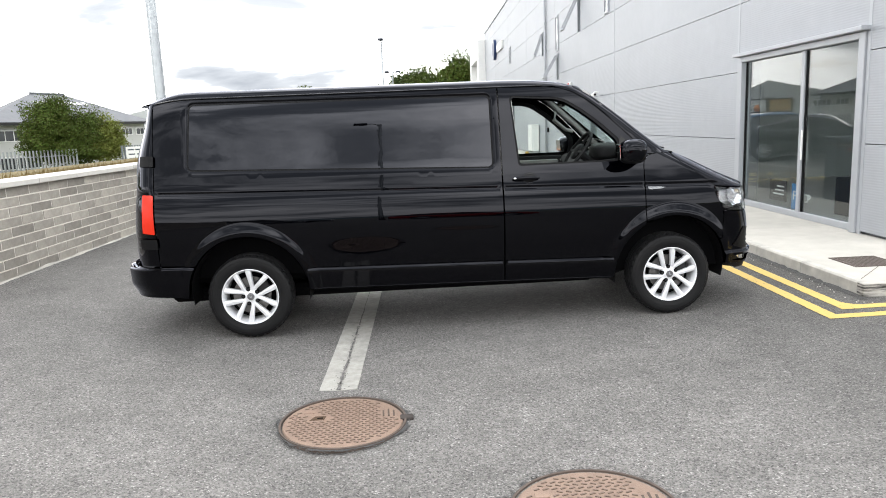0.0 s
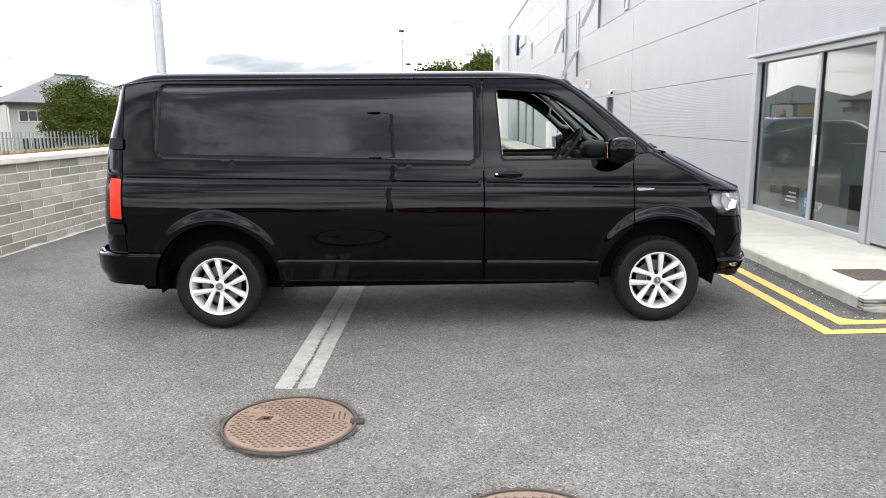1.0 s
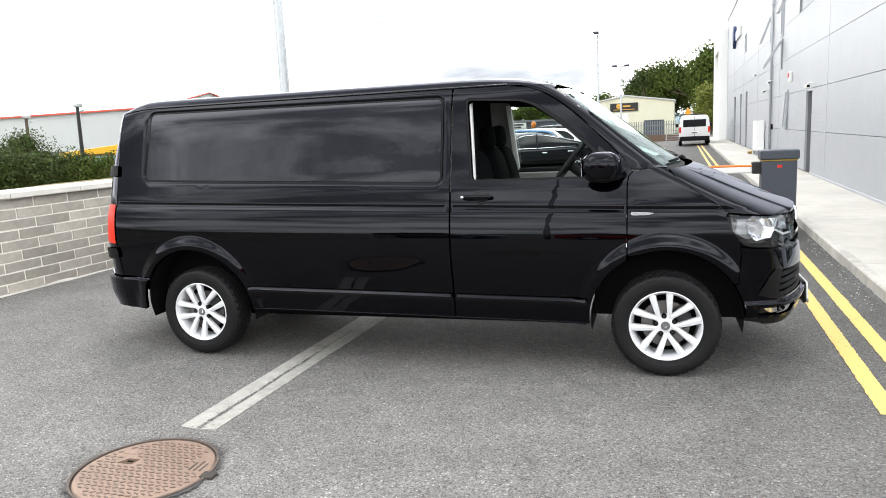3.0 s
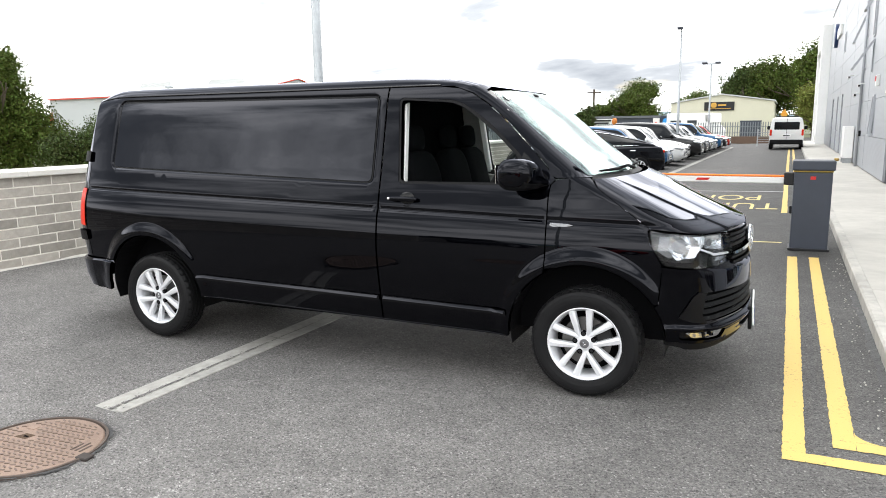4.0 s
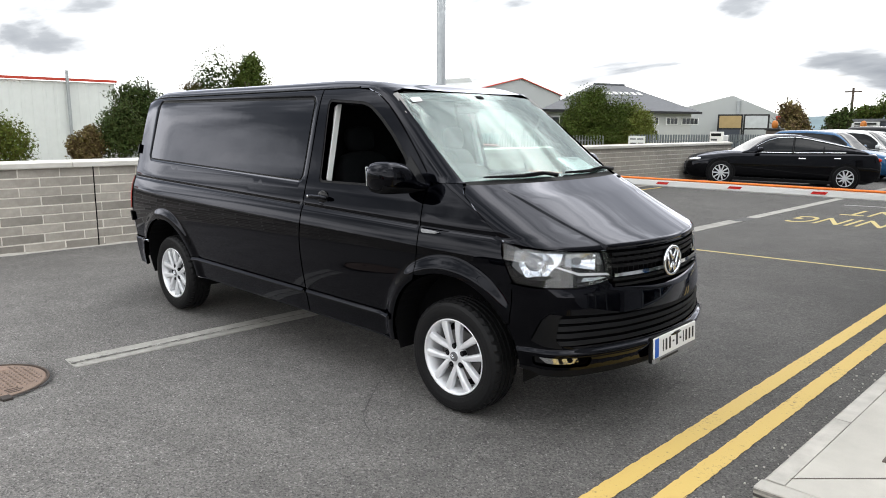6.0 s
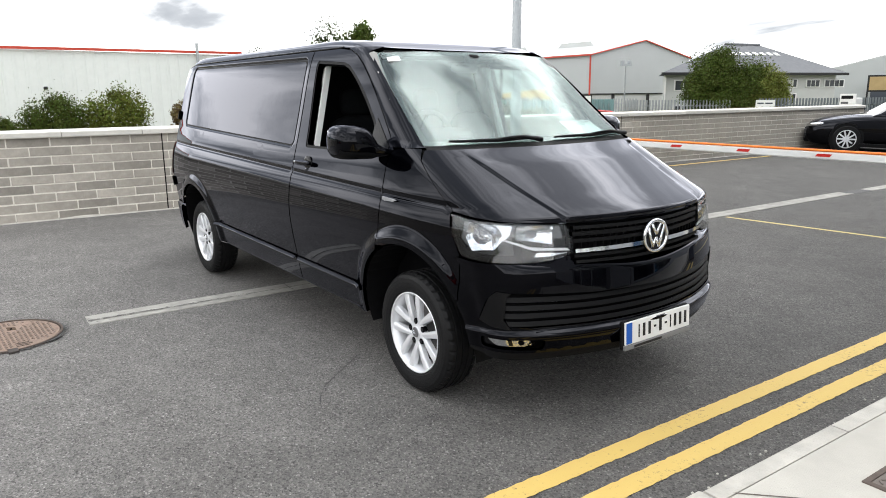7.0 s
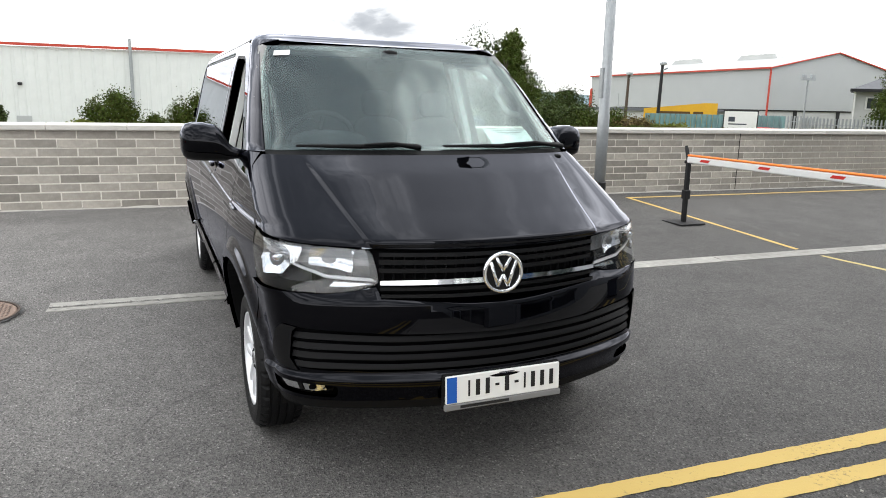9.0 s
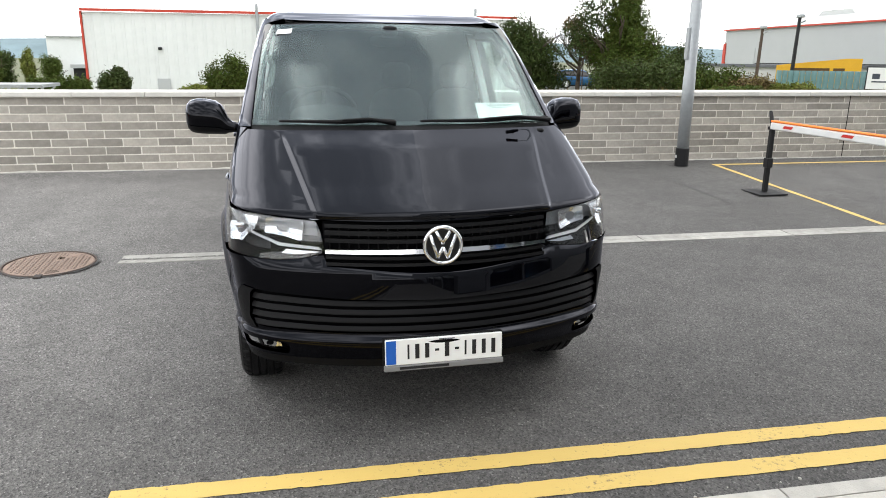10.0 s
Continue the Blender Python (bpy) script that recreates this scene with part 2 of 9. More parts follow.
    b = nt.nodes.new("ShaderNodeBump")
    b.inputs["Strength"].default_value, b.inputs["Distance"].default_value = 0.7, 0.006
    nt.links.new(vor.outputs["Distance"], b.inputs["Height"])
    nt.links.new(b.outputs[0], p.inputs["Normal"])
    return m


def paint_line_mat(name, color, hold=0.42):
    """Road paint, worn through in specks to the tar below."""
    m = bpy.data.materials.new(name)
    m.use_nodes = True
    nt = m.node_tree
    p = nt.nodes["Principled BSDF"]
    tc = nt.nodes.new("ShaderNodeTexCoord")
    n = nt.nodes.new("ShaderNodeTexNoise")
    n.inputs["Scale"].default_value, n.inputs["Detail"].default_value, n.inputs["Roughness"].default_value = 42, 6, 0.75
    nt.links.new(tc.outputs["Object"], n.inputs["Vector"])
    n2 = nt.nodes.new("ShaderNodeTexNoise")
    n2.inputs["Scale"].default_value, n2.inputs["Detail"].default_value = 2.3, 3
    nt.links.new(tc.outputs["Object"], n2.inputs["Vector"])
    s = nt.nodes.new("ShaderNodeMath")
    s.operation = "MULTIPLY_ADD"
    s.inputs[1].default_value = 0.35
    nt.links.new(n2.outputs["Fac"], s.inputs[0])
    nt.links.new(n.outputs["Fac"], s.inputs[2])
    ramp = nt.nodes.new("ShaderNodeValToRGB")
    r = ramp.color_ramp
    r.elements[0].position, r.elements[0].color = hold + 0.02, (color[0] * 0.35, color[1] * 0.36, color[2] * 0.6, 1)
    r.elements[1].position, r.elements[1].color = hold + 0.13, (*color, 1)
    nt.links.new(s.outputs[0], ramp.inputs[0])
    nt.links.new(ramp.outputs[0], p.inputs["Base Color"])
    p.inputs["Roughness"].default_value = 0.7
    b = nt.nodes.new("ShaderNodeBump")
    b.inputs["Strength"].default_value, b.inputs["Distance"].default_value = 0.5, 0.004
    nt.links.new(n.outputs["Fac"], b.inputs["Height"])
    nt.links.new(b.outputs[0], p.inputs["Normal"])
    return m


def cladding_mat():
    """Silver-grey steel cladding with fine horizontal ribs."""
    m = mat("cladding", (0.36, 0.375, 0.40), 0.42, 0.25, var=0.04, scale=0.7, dark=0.03, dscale=5.0)
    nt = m.node_tree
    p = nt.nodes["Principled BSDF"]
    tc = nt.nodes.new("ShaderNodeTexCoord")
    wv = nt.nodes.new("ShaderNodeTexWave")
    wv.wave_type, wv.bands_direction, wv.wave_profile = "BANDS", "Z", "SIN"
    wv.inputs["Scale"].default_value = 10.5
    nt.links.new(tc.outputs["Object"], wv.inputs["Vector"])
    b = nt.nodes.new("ShaderNodeBump")
    b.inputs["Strength"].default_value, b.inputs["Distance"].default_value = 0.3, 0.004
    nt.links.new(wv.outputs["Fac"], b.inputs["Height"])
    nt.links.new(b.outputs[0], p.inputs["Normal"])
    return m


def kerb_end_mat():
    """Kerb concrete with black tar dragged along it in streaks."""
    m = mat("tar_streaked_kerb", (0.44, 0.42, 0.38), 0.9, var=0.18, scale=7, bump=0.5, bscale=130, dark=0.12, dscale=2.4)
    nt = m.node_tree
    p = nt.nodes["Principled BSDF"]
    col = p.inputs["Base Color"].links[0].from_socket
    tc = nt.nodes.new("ShaderNodeTexCoord")
    mp = nt.nodes.new("ShaderNodeMapping")
    mp.inputs["Scale"].default_value = (2.0, 2.0, 26.0)
    nt.links.new(tc.outputs["Object"], mp.inputs[0])
    n = nt.nodes.new("ShaderNodeTexNoise")
    n.inputs["Scale"].default_value, n.inputs["Detail"].default_value, n.inputs["Roughness"].default_value = 1.6, 6, 0.62
    nt.links.new(mp.outputs[0], n.inputs["Vector"])
    sp = nt.nodes.new("ShaderNodeSeparateXYZ")
    nt.links.new(tc.outputs["Object"], sp.inputs[0])
    band = nt.nodes.new("ShaderNodeMapRange")
    band.inputs["From Min"].default_value, band.inputs["From Max"].default_value = 0.142, 0.150
    band.inputs["To Min"].default_value, band.inputs["To Max"].default_value = 0.0, 0.3
    nt.links.new(sp.outputs["Z"], band.inputs["Value"])
    ad = nt.nodes.new("ShaderNodeMath")
    ad.operation = "ADD"
    nt.links.new(n.outputs["Fac"], ad.inputs[0])
    nt.links.new(band.outputs[0], ad.inputs[1])
    ramp = nt.nodes.new("ShaderNodeValToRGB")
    r = ramp.color_ramp
    r.elements[0].position, r.elements[0].color = 0.40, (0.10, 0.10, 0.10, 1)
    r.elements[1].position, r.elements[1].color = 0.60, (1, 1, 1, 1)
    nt.links.new(ad.outputs[0], ramp.inputs[0])
    mx = nt.nodes.new("ShaderNodeVectorMath")
    mx.operation = "MULTIPLY"
    nt.links.new(col, mx.inputs[0])
    nt.links.new(ramp.outputs[0], mx.inputs[1])
    nt.links.new(mx.outputs[0], p.inputs["Base Color"])
    return m


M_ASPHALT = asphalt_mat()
M_GRASS = mat("rough_grass", (0.135, 0.105, 0.042), 0.95, var=0.22, scale=9, bump=0.9, bscale=40, dark=0.15, dscale=0.8)
M_FIELD = mat("far_ground", (0.12, 0.13, 0.07), 0.95, var=0.2, scale=0.3, dark=0.15, dscale=0.04)
M_BLOCK = mat("concrete_block", (0.36, 0.332, 0.29), 0.92, var=0.12, scale=14, bump=0.6, bscale=150, rnd=0.28, dark=0.18, dscale=1.6)
M_MORTAR = mat("mortar", (0.70, 0.67, 0.60), 0.95, var=0.12, scale=18, bump=0.5, bscale=120, dark=0.08)
M_COPING = mat("precast_coping", (0.62, 0.60, 0.55), 0.85, var=0.08, scale=7, bump=0.25, bscale=90, rnd=0.07, dark=0.06)
M_CONC = mat("pavement_concrete", (0.455, 0.434, 0.39), 0.88, var=0.08, scale=5, bump=0.3, bscale=160, dark=0.12, dscale=0.9, rnd=0.05)
M_KERB = mat("kerb_concrete", (0.44, 0.42, 0.38), 0.9, var=0.18, scale=7, bump=0.5, bscale=130, dark=0.20, dscale=2.4, rnd=0.08)
M_KERBEND = kerb_end_mat()
M_CHANNEL = mat("channel_concrete", (0.345, 0.335, 0.305), 0.88, var=0.20, scale=16, bump=0.5, bscale=110, dark=0.20, dscale=2.6, rnd=0.08)
M_YELLOW = paint_line_mat("yellow_road_paint", (0.60, 0.42, 0.12), 0.45)
M_PALEYEL = paint_line_mat("faded_yellow_road_paint", (0.55, 0.45, 0.17), 0.45)
M_WHITE_LINE = paint_line_mat("white_road_paint", (0.55, 0.55, 0.53), 0.47)
M_RUST = mat("rusty_iron", (0.255, 0.178, 0.135), 0.5, 0.15, var=0.2, scale=12, bump=0.35, bscale=140, dark=0.12)
M_TREAD = mat("worn_tread_iron", (0.155, 0.112, 0.088), 0.45, 0.2, var=0.2, scale=30)
M_RUSTDARK = mat("dirt_filled_iron", (0.098, 0.075, 0.062), 0.85, var=0.2, scale=30)
M_TAR = mat("tar_patch", (0.055, 0.054, 0.053), 0.6, var=0.3, scale=26, bump=0.8, bscale=90)
M_CLAD = cladding_mat()
M_TRIM = mat("grey_metal_trim", (0.40, 0.415, 0.44), 0.4, 0.3, var=0.04, scale=3)
# near-black for hollows, gaps and backings: shade in them put into the colour
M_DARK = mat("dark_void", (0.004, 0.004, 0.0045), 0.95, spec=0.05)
M_GLASS = pane_mat("clear_glass", (0.90, 0.94, 0.92))
M_DOORGLASS = pane_mat("shop_glass", (0.80, 0.84, 0.84), fres=1.7)
M_GALV = mat("galvanised_steel", (0.36, 0.38, 0.39), 0.45, 0.45, var=0.1, scale=14, dark=0.08, dscale=2.5)
M_BLACKP = mat("black_plastic", (0.0055, 0.0055, 0.006), 0.5, var=0.1, scale=60, bump=0.15, bscale=500, spec=0.16)
M_BLACKG = mat("gloss_black_plastic", (0.004, 0.004, 0.0045), 0.16, spec=0.3)
M_POSTGREY = mat("slate_grey_cabinet_paint", (0.046, 0.053, 0.070), 0.5, var=0.06, scale=5, bump=0.08, bscale=300, dark=0.06)
M_ORANGE = mat("orange_foam", (0.85, 0.20, 0.02), 0.6, var=0.05, scale=8)
M_WHITEP = mat("white_paint", (0.78, 0.78, 0.76), 0.45, var=0.03, scale=6)
M_RED = mat("red_reflector", (0.55, 0.025, 0.02), 0.35, var=0.05, scale=40)
M_BLACKSTEEL = mat("black_painted_steel", (0.015, 0.015, 0.016), 0.5, 0.2, var=0.15, scale=25)
M_PAINT = lacquer_mat("black_car_paint", (0.0002, 0.0002, 0.0006), 0.0185)
M_BLANK = lacquer_mat("black_glazed_blank", (0.0002, 0.0002, 0.0005), 0.034)
M_GRILLE = mat("black_grille_plastic", (0.006, 0.006, 0.0065), 0.46, var=0.1, scale=60, bump=0.1, bscale=500, spec=0.14)
M_BADGE = mat("badge_silver", (0.50, 0.51, 0.53), 0.25, 0.6)
M_CHROME = mat("chrome", (0.75, 0.76, 0.78), 0.08, 1.0)
M_ALLOY = mat("silver_alloy", (0.80, 0.81, 0.83), 0.34, 0.40, var=0.03, scale=12, coat=0.4)
M_TYRE = mat("tyre_rubber", (0.0075, 0.0075, 0.008), 0.5, var=0.15, scale=18, bump=0.2, bscale=220, spec=0.22)
M_TAIL = mat("red_lamp_lens", (0.60, 0.022, 0.006), 0.35, coat=0.1, spec=0.25)
M_LAMPCHROME = mat("lamp_reflector", (0.66, 0.67, 0.69), 0.07, 1.0, bump=0.12, bscale=55)
M_LAMPGREY = mat("lamp_liner_grey", (0.16, 0.162, 0.168), 0.25, 0.45)
M_LAMPWHITE = mat("lamp_white_strip", (0.60, 0.61, 0.62), 0.3)
M_RUB = mat("rub_strip_gloss", (0.004, 0.004, 0.005), 0.25, spec=0.25)
M_LENS = pane_mat("lamp_lens", (0.97, 0.98, 0.99), fres=1.45)
M_WSGLASS = pane_mat("windscreen_glass", (0.84, 0.92, 0.90), fres=1.68, gloss=(0.88, 0.95, 0.95))
M_CABIN = mat("cabin_plastic", (0.012, 0.0125, 0.013), 0.7, var=0.1, scale=30, bump=0.2, bscale=300, spec=0.3)
M_CABINL = mat("cabin_pale_trim", (0.26, 0.255, 0.245), 0.8, var=0.05, scale=15)
M_SEAT = mat("dark_seat_fabric", (0.005, 0.0055, 0.006), 0.95, var=0.2, scale=60, bump=0.12, bscale=200, spec=0.05)
M_PLATE = mat("plate_white", (0.80, 0.80, 0.78), 0.35)
M_BLUE = mat("plate_blue", (0.01, 0.10, 0.45), 0.4)
M_INK = mat("ink_black", (0.010, 0.010, 0.011), 0.5)
M_PAPER = mat("white_paper", (0.82, 0.83, 0.82), 0.7)

# ---- mesh helpers ----
SITE = pose(0, 0, 0, 0, 0, -2.0)
EYE4 = Matrix.Identity(4)


def mesh_of(name, bm, material, smooth=False):
    me = bpy.data.meshes.new(name)
    bm.to_mesh(me)
    bm.free()
    for mm in (material if isinstance(material, (list, tuple)) else [material]):
        me.materials.append(mm)
    if smooth:
        me.polygons.foreach_set("use_smooth", [True] * len(me.polygons))
    return me


def thing(name, label, category, m=EYE4, group="", kind=""):
    ob = new(name)
    ob.matrix_basis = m
    return tagged(ob, label, category, group, kind)


def part(name, bm, material, parent, label="", smooth=False):
    me = bm if isinstance(bm, bpy.types.Mesh) else mesh_of(name, bm, material, smooth)
    ob = new(name, me)
    ob.parent = parent
    return tagged(ob, label)


def solo(name, bm, material, label, category, m=EYE4, group="", kind="", smooth=False):
    me = bm if isinstance(bm, bpy.types.Mesh) else mesh_of(name, bm, material, smooth)
    ob = new(name, me)
    ob.matrix_basis = m
    return tagged(ob, label, category, group, kind)


def box_into(bm, lo, hi, bevel=0.0, m=None, seg=1):
    sub = bmesh.new()
    bmesh.ops.create_cube(sub, size=1.0)
    for v in sub.verts:
        v.co = Vector((lo[i] + (v.co[i] + 0.5) * (hi[i] - lo[i]) for i in range(3)))
    if bevel:
        bmesh.ops.bevel(sub, geom=sub.edges[:], offset=bevel, segments=seg, affect="EDGES", profile=0.6)
    if m is not None:
        bmesh.ops.transform(sub, matrix=m, verts=sub.verts)
    add_into(bm, sub)
    return bm


def add_into(bm, sub):
    me = bpy.data.meshes.new("tmp")
    sub.to_mesh(me)
    sub.free()
    bm.from_mesh(me)
    bpy.data.meshes.remove(me)
    return bm


def box(lo, hi, bevel=0.0, m=None, seg=1):
    return box_into(bmesh.new(), lo, hi, bevel, m, seg)


def tube_into(bm, pts, radii, seg=12, cap=True):
    """A round bar along points, with a radius at each."""
    pts = [Vector(p) for p in pts]
    if not isinstance(radii, (list, tuple)):
        radii = [radii] * len(pts)
    rings = []
    for i, p in enumerate(pts):
        d = (pts[min(i + 1, len(pts) - 1)] - pts[max(i - 1, 0)]).normalized()
        q = d.to_track_quat("Z", "Y")
        rings.append([bm.verts.new(p + q @ Vector((radii[i] * math.cos(a), radii[i] * math.sin(a), 0))) for a in (2 * math.pi * k / seg for k in range(seg))])
    for a, b in zip(rings, rings[1:]):
        for k in range(seg):
            bm.faces.new((a[k], a[(k + 1) % seg], b[(k + 1) % seg], b[k]))
    if cap:
        bm.faces.new(rings[0][::-1])
        bm.faces.new(rings[-1])
    return bm


def tube(pts, radii, seg=12, cap=True):
    return tube_into(bmesh.new(), pts, radii, seg, cap)


def lathe(profile, seg=48, m=None, close=False):
    """Turns (radius, height) points round the z axis."""
    bm = bmesh.new()
    rings = [[bm.verts.new((r * math.cos(2 * math.pi * k / seg), r * math.sin(2 * math.pi * k / seg), h)) for k in range(seg)] for r, h in profile]
    pairs = list(zip(rings, rings[1:]))
    if close:
        pairs.append((rings[-1], rings[0]))
    for a, b in pairs:
        for k in range(seg):
            bm.faces.new((a[k], a[(k + 1) % seg], b[(k + 1) % seg], b[k]))
    if m is not None:
        bmesh.ops.transform(bm, matrix=m, verts=bm.verts)
    return bm


def prism(poly, lo, hi, axis="z", bevel=0.0):
    """A flat polygon drawn through from lo to hi along an axis. The polygon's two coordinates are the other axes in order."""
    bm = bmesh.new()
    put = {"z": lambda a, b, c: (a, b, c), "y": lambda a, b, c: (a, c, b), "x": lambda a, b, c: (c, a, b)}[axis]
    v0 = [bm.verts.new(put(a, b, lo)) for a, b in poly]
    v1 = [bm.verts.new(put(a, b, hi)) for a, b in poly]
    n = len(poly)
    bm.faces.new(v0[::-1])
    bm.faces.new(v1)
    for i in range(n):
        bm.faces.new((v0[i], v0[(i + 1) % n], v1[(i + 1) % n], v1[i]))
    bmesh.ops.recalc_face_normals(bm, faces=bm.faces[:])
    if bevel:
        bmesh.ops.bevel(bm, geom=bm.edges[:], offset=bevel, segments=2, affect="EDGES")
    return bm


def letters(name, text, size, depth, material, m, parent=None, label="", category="sign", kind=""):
    """Raised lettering in the built-in font, as a mesh, centred."""
    cu = bpy.data.curves.new(name, "FONT")
    cu.body, cu.size, cu.extrude, cu.align_x, cu.align_y = text, size, depth, "CENTER", "CENTER"
    tmp = bpy.data.objects.new("tmp", cu)
    scene.collection.objects.link(tmp)
    me = bpy.data.meshes.new_from_object(tmp.evaluated_get(bpy.context.evaluated_depsgraph_get()))
    bpy.data.objects.remove(tmp)
    bpy.data.curves.remove(cu)
    me.name = name
    me.materials.clear()
    me.materials.append(material)
    ob = new(name, me)
    ob.matrix_basis = m
    if parent:
        ob.parent = parent
    else:
        tagged(ob, label, category, kind=kind)
    return tagged(ob, label)


def smooth01(a, b, x):
    t = max(0.0, min(1.0, (x - a) / (b - a)))
    return t * t * (3 - 2 * t)


def ground_z(sx):
    """Height of the car park over the site's x: two gentle falls towards the drainage channel."""
    return -0.045 + 0.05 * max(0.0, -0.86 - sx) + 0.018 * max(0.0, sx + 0.86)

# ---- ground, walls, building ----
WALL_X, KERB_X, FACE_X = -4.80, 3.41, 4.84
PAVE_Z = 0.15


def land_z(sx, sy):
    """Height of the whole ground sheet in the site's axes."""
    if sx > -4.9:
        return ground_z(min(sx, 6.0)) * (1 - 0.9 * smooth01(60, 120, abs(sy)))
    inside = smooth01(-30, -18, sy) * (1 - smooth01(18, 22, sy))
    bank = (1.02 + 0.10 * smooth01(0.5, 4, sy)) * smooth01(-14, -7.5, sx)
    low = -1.0 * (1 - smooth01(-14, -7.5, sx))
    flat = 0.15 - 0.9 * (1 - smooth01(-16, -6, sx))
    return inside * (bank + low) + (1 - inside) * flat


def build_ground():
    xs = [-900, -400, -200, -100, -60, -40, -28, -20, -16, -14, -12.5, -11, -9.5, -8, -7, -6, -5.4, -4.95, -4.80, -4, -3, -2, -1.4, -1.0, -0.86, -0.7, 0, 1, 2, 2.8, 3.36, 4.84, 7, 12, 20, 40, 90, 200, 400, 900]
    ys = [-900, -400, -200, -100, -60, -40, -30, -24, -18, -14, -10, -7, -5, -3, -2, -1, 0, 0.5, 1.5, 2.5, 3.5, 4.5, 6, 8, 10, 12, 14, 16, 18, 19, 20, 22, 26, 32, 40, 50, 60, 80, 110, 160, 300, 600, 900]
    bm = bmesh.new()
    g = [[bm.verts.new((x, y, land_z(x, y))) for y in ys] for x in xs]
    for i in range(len(xs) - 1):
        for j in range(len(ys) - 1):
            f = bm.faces.new((g[i][j], g[i + 1][j], g[i + 1][j + 1], g[i][j + 1]))
            mx, my = (xs[i] + xs[i + 1]) / 2, (ys[j] + ys[j + 1]) / 2
            f.smooth = True
            f.material_index = 0 if -4.9 < mx < 60 and -80 < my < 75 else (1 if mx > -16 and my < 20 and my > -30 else 2)
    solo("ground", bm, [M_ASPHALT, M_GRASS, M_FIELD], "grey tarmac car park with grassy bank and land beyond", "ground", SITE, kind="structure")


build_ground()


def strip(name, label, sx0, sx1, sy0, sy1, material, rise=0.004, step=0.25, parent=None, category="road marking", jag=0.006, m=None):
    """A painted line on the tarmac, laid along the ground with slightly ragged edges."""
    rng = random.Random(name + str(sx0) + str(sy0))
    bm = bmesh.new()
    along_y = abs(sy1 - sy0) > abs(sx1 - sx0)
    n = max(1, int(max(abs(sy1 - sy0), abs(sx1 - sx0)) / step))
    rows = []
    for i in range(n + 1):
        t = i / n
        j0, j1 = rng.uniform(-jag, jag), rng.uniform(-jag, jag)
        if along_y:
            y = sy0 + (sy1 - sy0) * t
            a, b = (sx0 + j0, y), (sx1 + j1, y)
        else:
            x = sx0 + (sx1 - sx0) * t
            a, b = (x, sy0 + j0), (x, sy1 + j1)
        rows.append([bm.verts.new((p[0], p[1], ground_z(p[0]) + rise)) for p in (a, b)])
    for a, b in zip(rows, rows[1:]):
        bm.faces.new((a[0], a[1], b[1], b[0]))
    bmesh.ops.recalc_face_normals(bm, faces=bm.faces[:])
    for f in bm.faces:
        if f.normal.z < 0:
            f.normal_flip()
    return solo(name, bm, material, label, category, m or SITE, kind="structure")


# double yellow lines along the kerb, turning with it at the corner
strip("yellow_line_outer", "worn double yellow line along the kerb", 2.825, 2.93, -1.27, 4.56, M_YELLOW, step=0.03, jag=0.0035)
strip("yellow_line_inner", "worn double yellow line along the kerb", 3.055, 3.16, -1.045, 4.56, M_YELLOW, step=0.03, jag=0.0035)
strip("yellow_line_outer_end", "worn double yellow line across the kerb's end", 2.93, 9.0, -1.27, -1.165, M_YELLOW, step=0.03, jag=0.0035)
strip("yellow_line_inner_end", "worn double yellow line across the kerb's end", 3.16, 9.0, -1.045, -0.94, M_YELLOW, step=0.03, jag=0.0035)
bm = bmesh.new()
fillet = [(3.16, -.94)] + [(3.30 - .14 * math.cos(radians(90 - a)), -.80 - .14 * math.sin(radians(90 - a))) for a in range(90, -1, -15)]
bm.faces.new([bm.verts.new((x, y, ground_z(x) + .0042)) for x, y in fillet])
for f in bm.faces:
    f.normal_update()
    if f.normal.z < 0:
        f.normal_flip()
solo("yellow_line_fillet", bm, M_YELLOW, "rounded inner corner of the double yellow line", "road marking", SITE, kind="structure")
strip("yellow_line_far_outer", "double yellow line beyond the barrier", 2.70, 2.80, 9.2, 44.0, M_YELLOW, step=0.8)
strip("yellow_line_far_inner", "double yellow line beyond the barrier", 2.92, 3.02, 9.2, 44.0, M_YELLOW, step=0.8)
# bay lines near the barrier
strip("bay_line_cross", "thin faded yellow line across the lane", -0.68, 2.75, 5.62, 5.69, M_PALEYEL)
strip("bay_line_side", "thin yellow bay line beside the barrier", -4.35, -1.02, 5.62, 5.69, M_YELLOW)
strip("bay_line_wall", "thin yellow bay line along the block wall", -4.42, -4.35, 5.62, 13.0, M_YELLOW)
strip("stop_line", "thin white line across the lane", -0.3, 2.7, 13.55, 13.62, M_WHITE_LINE)


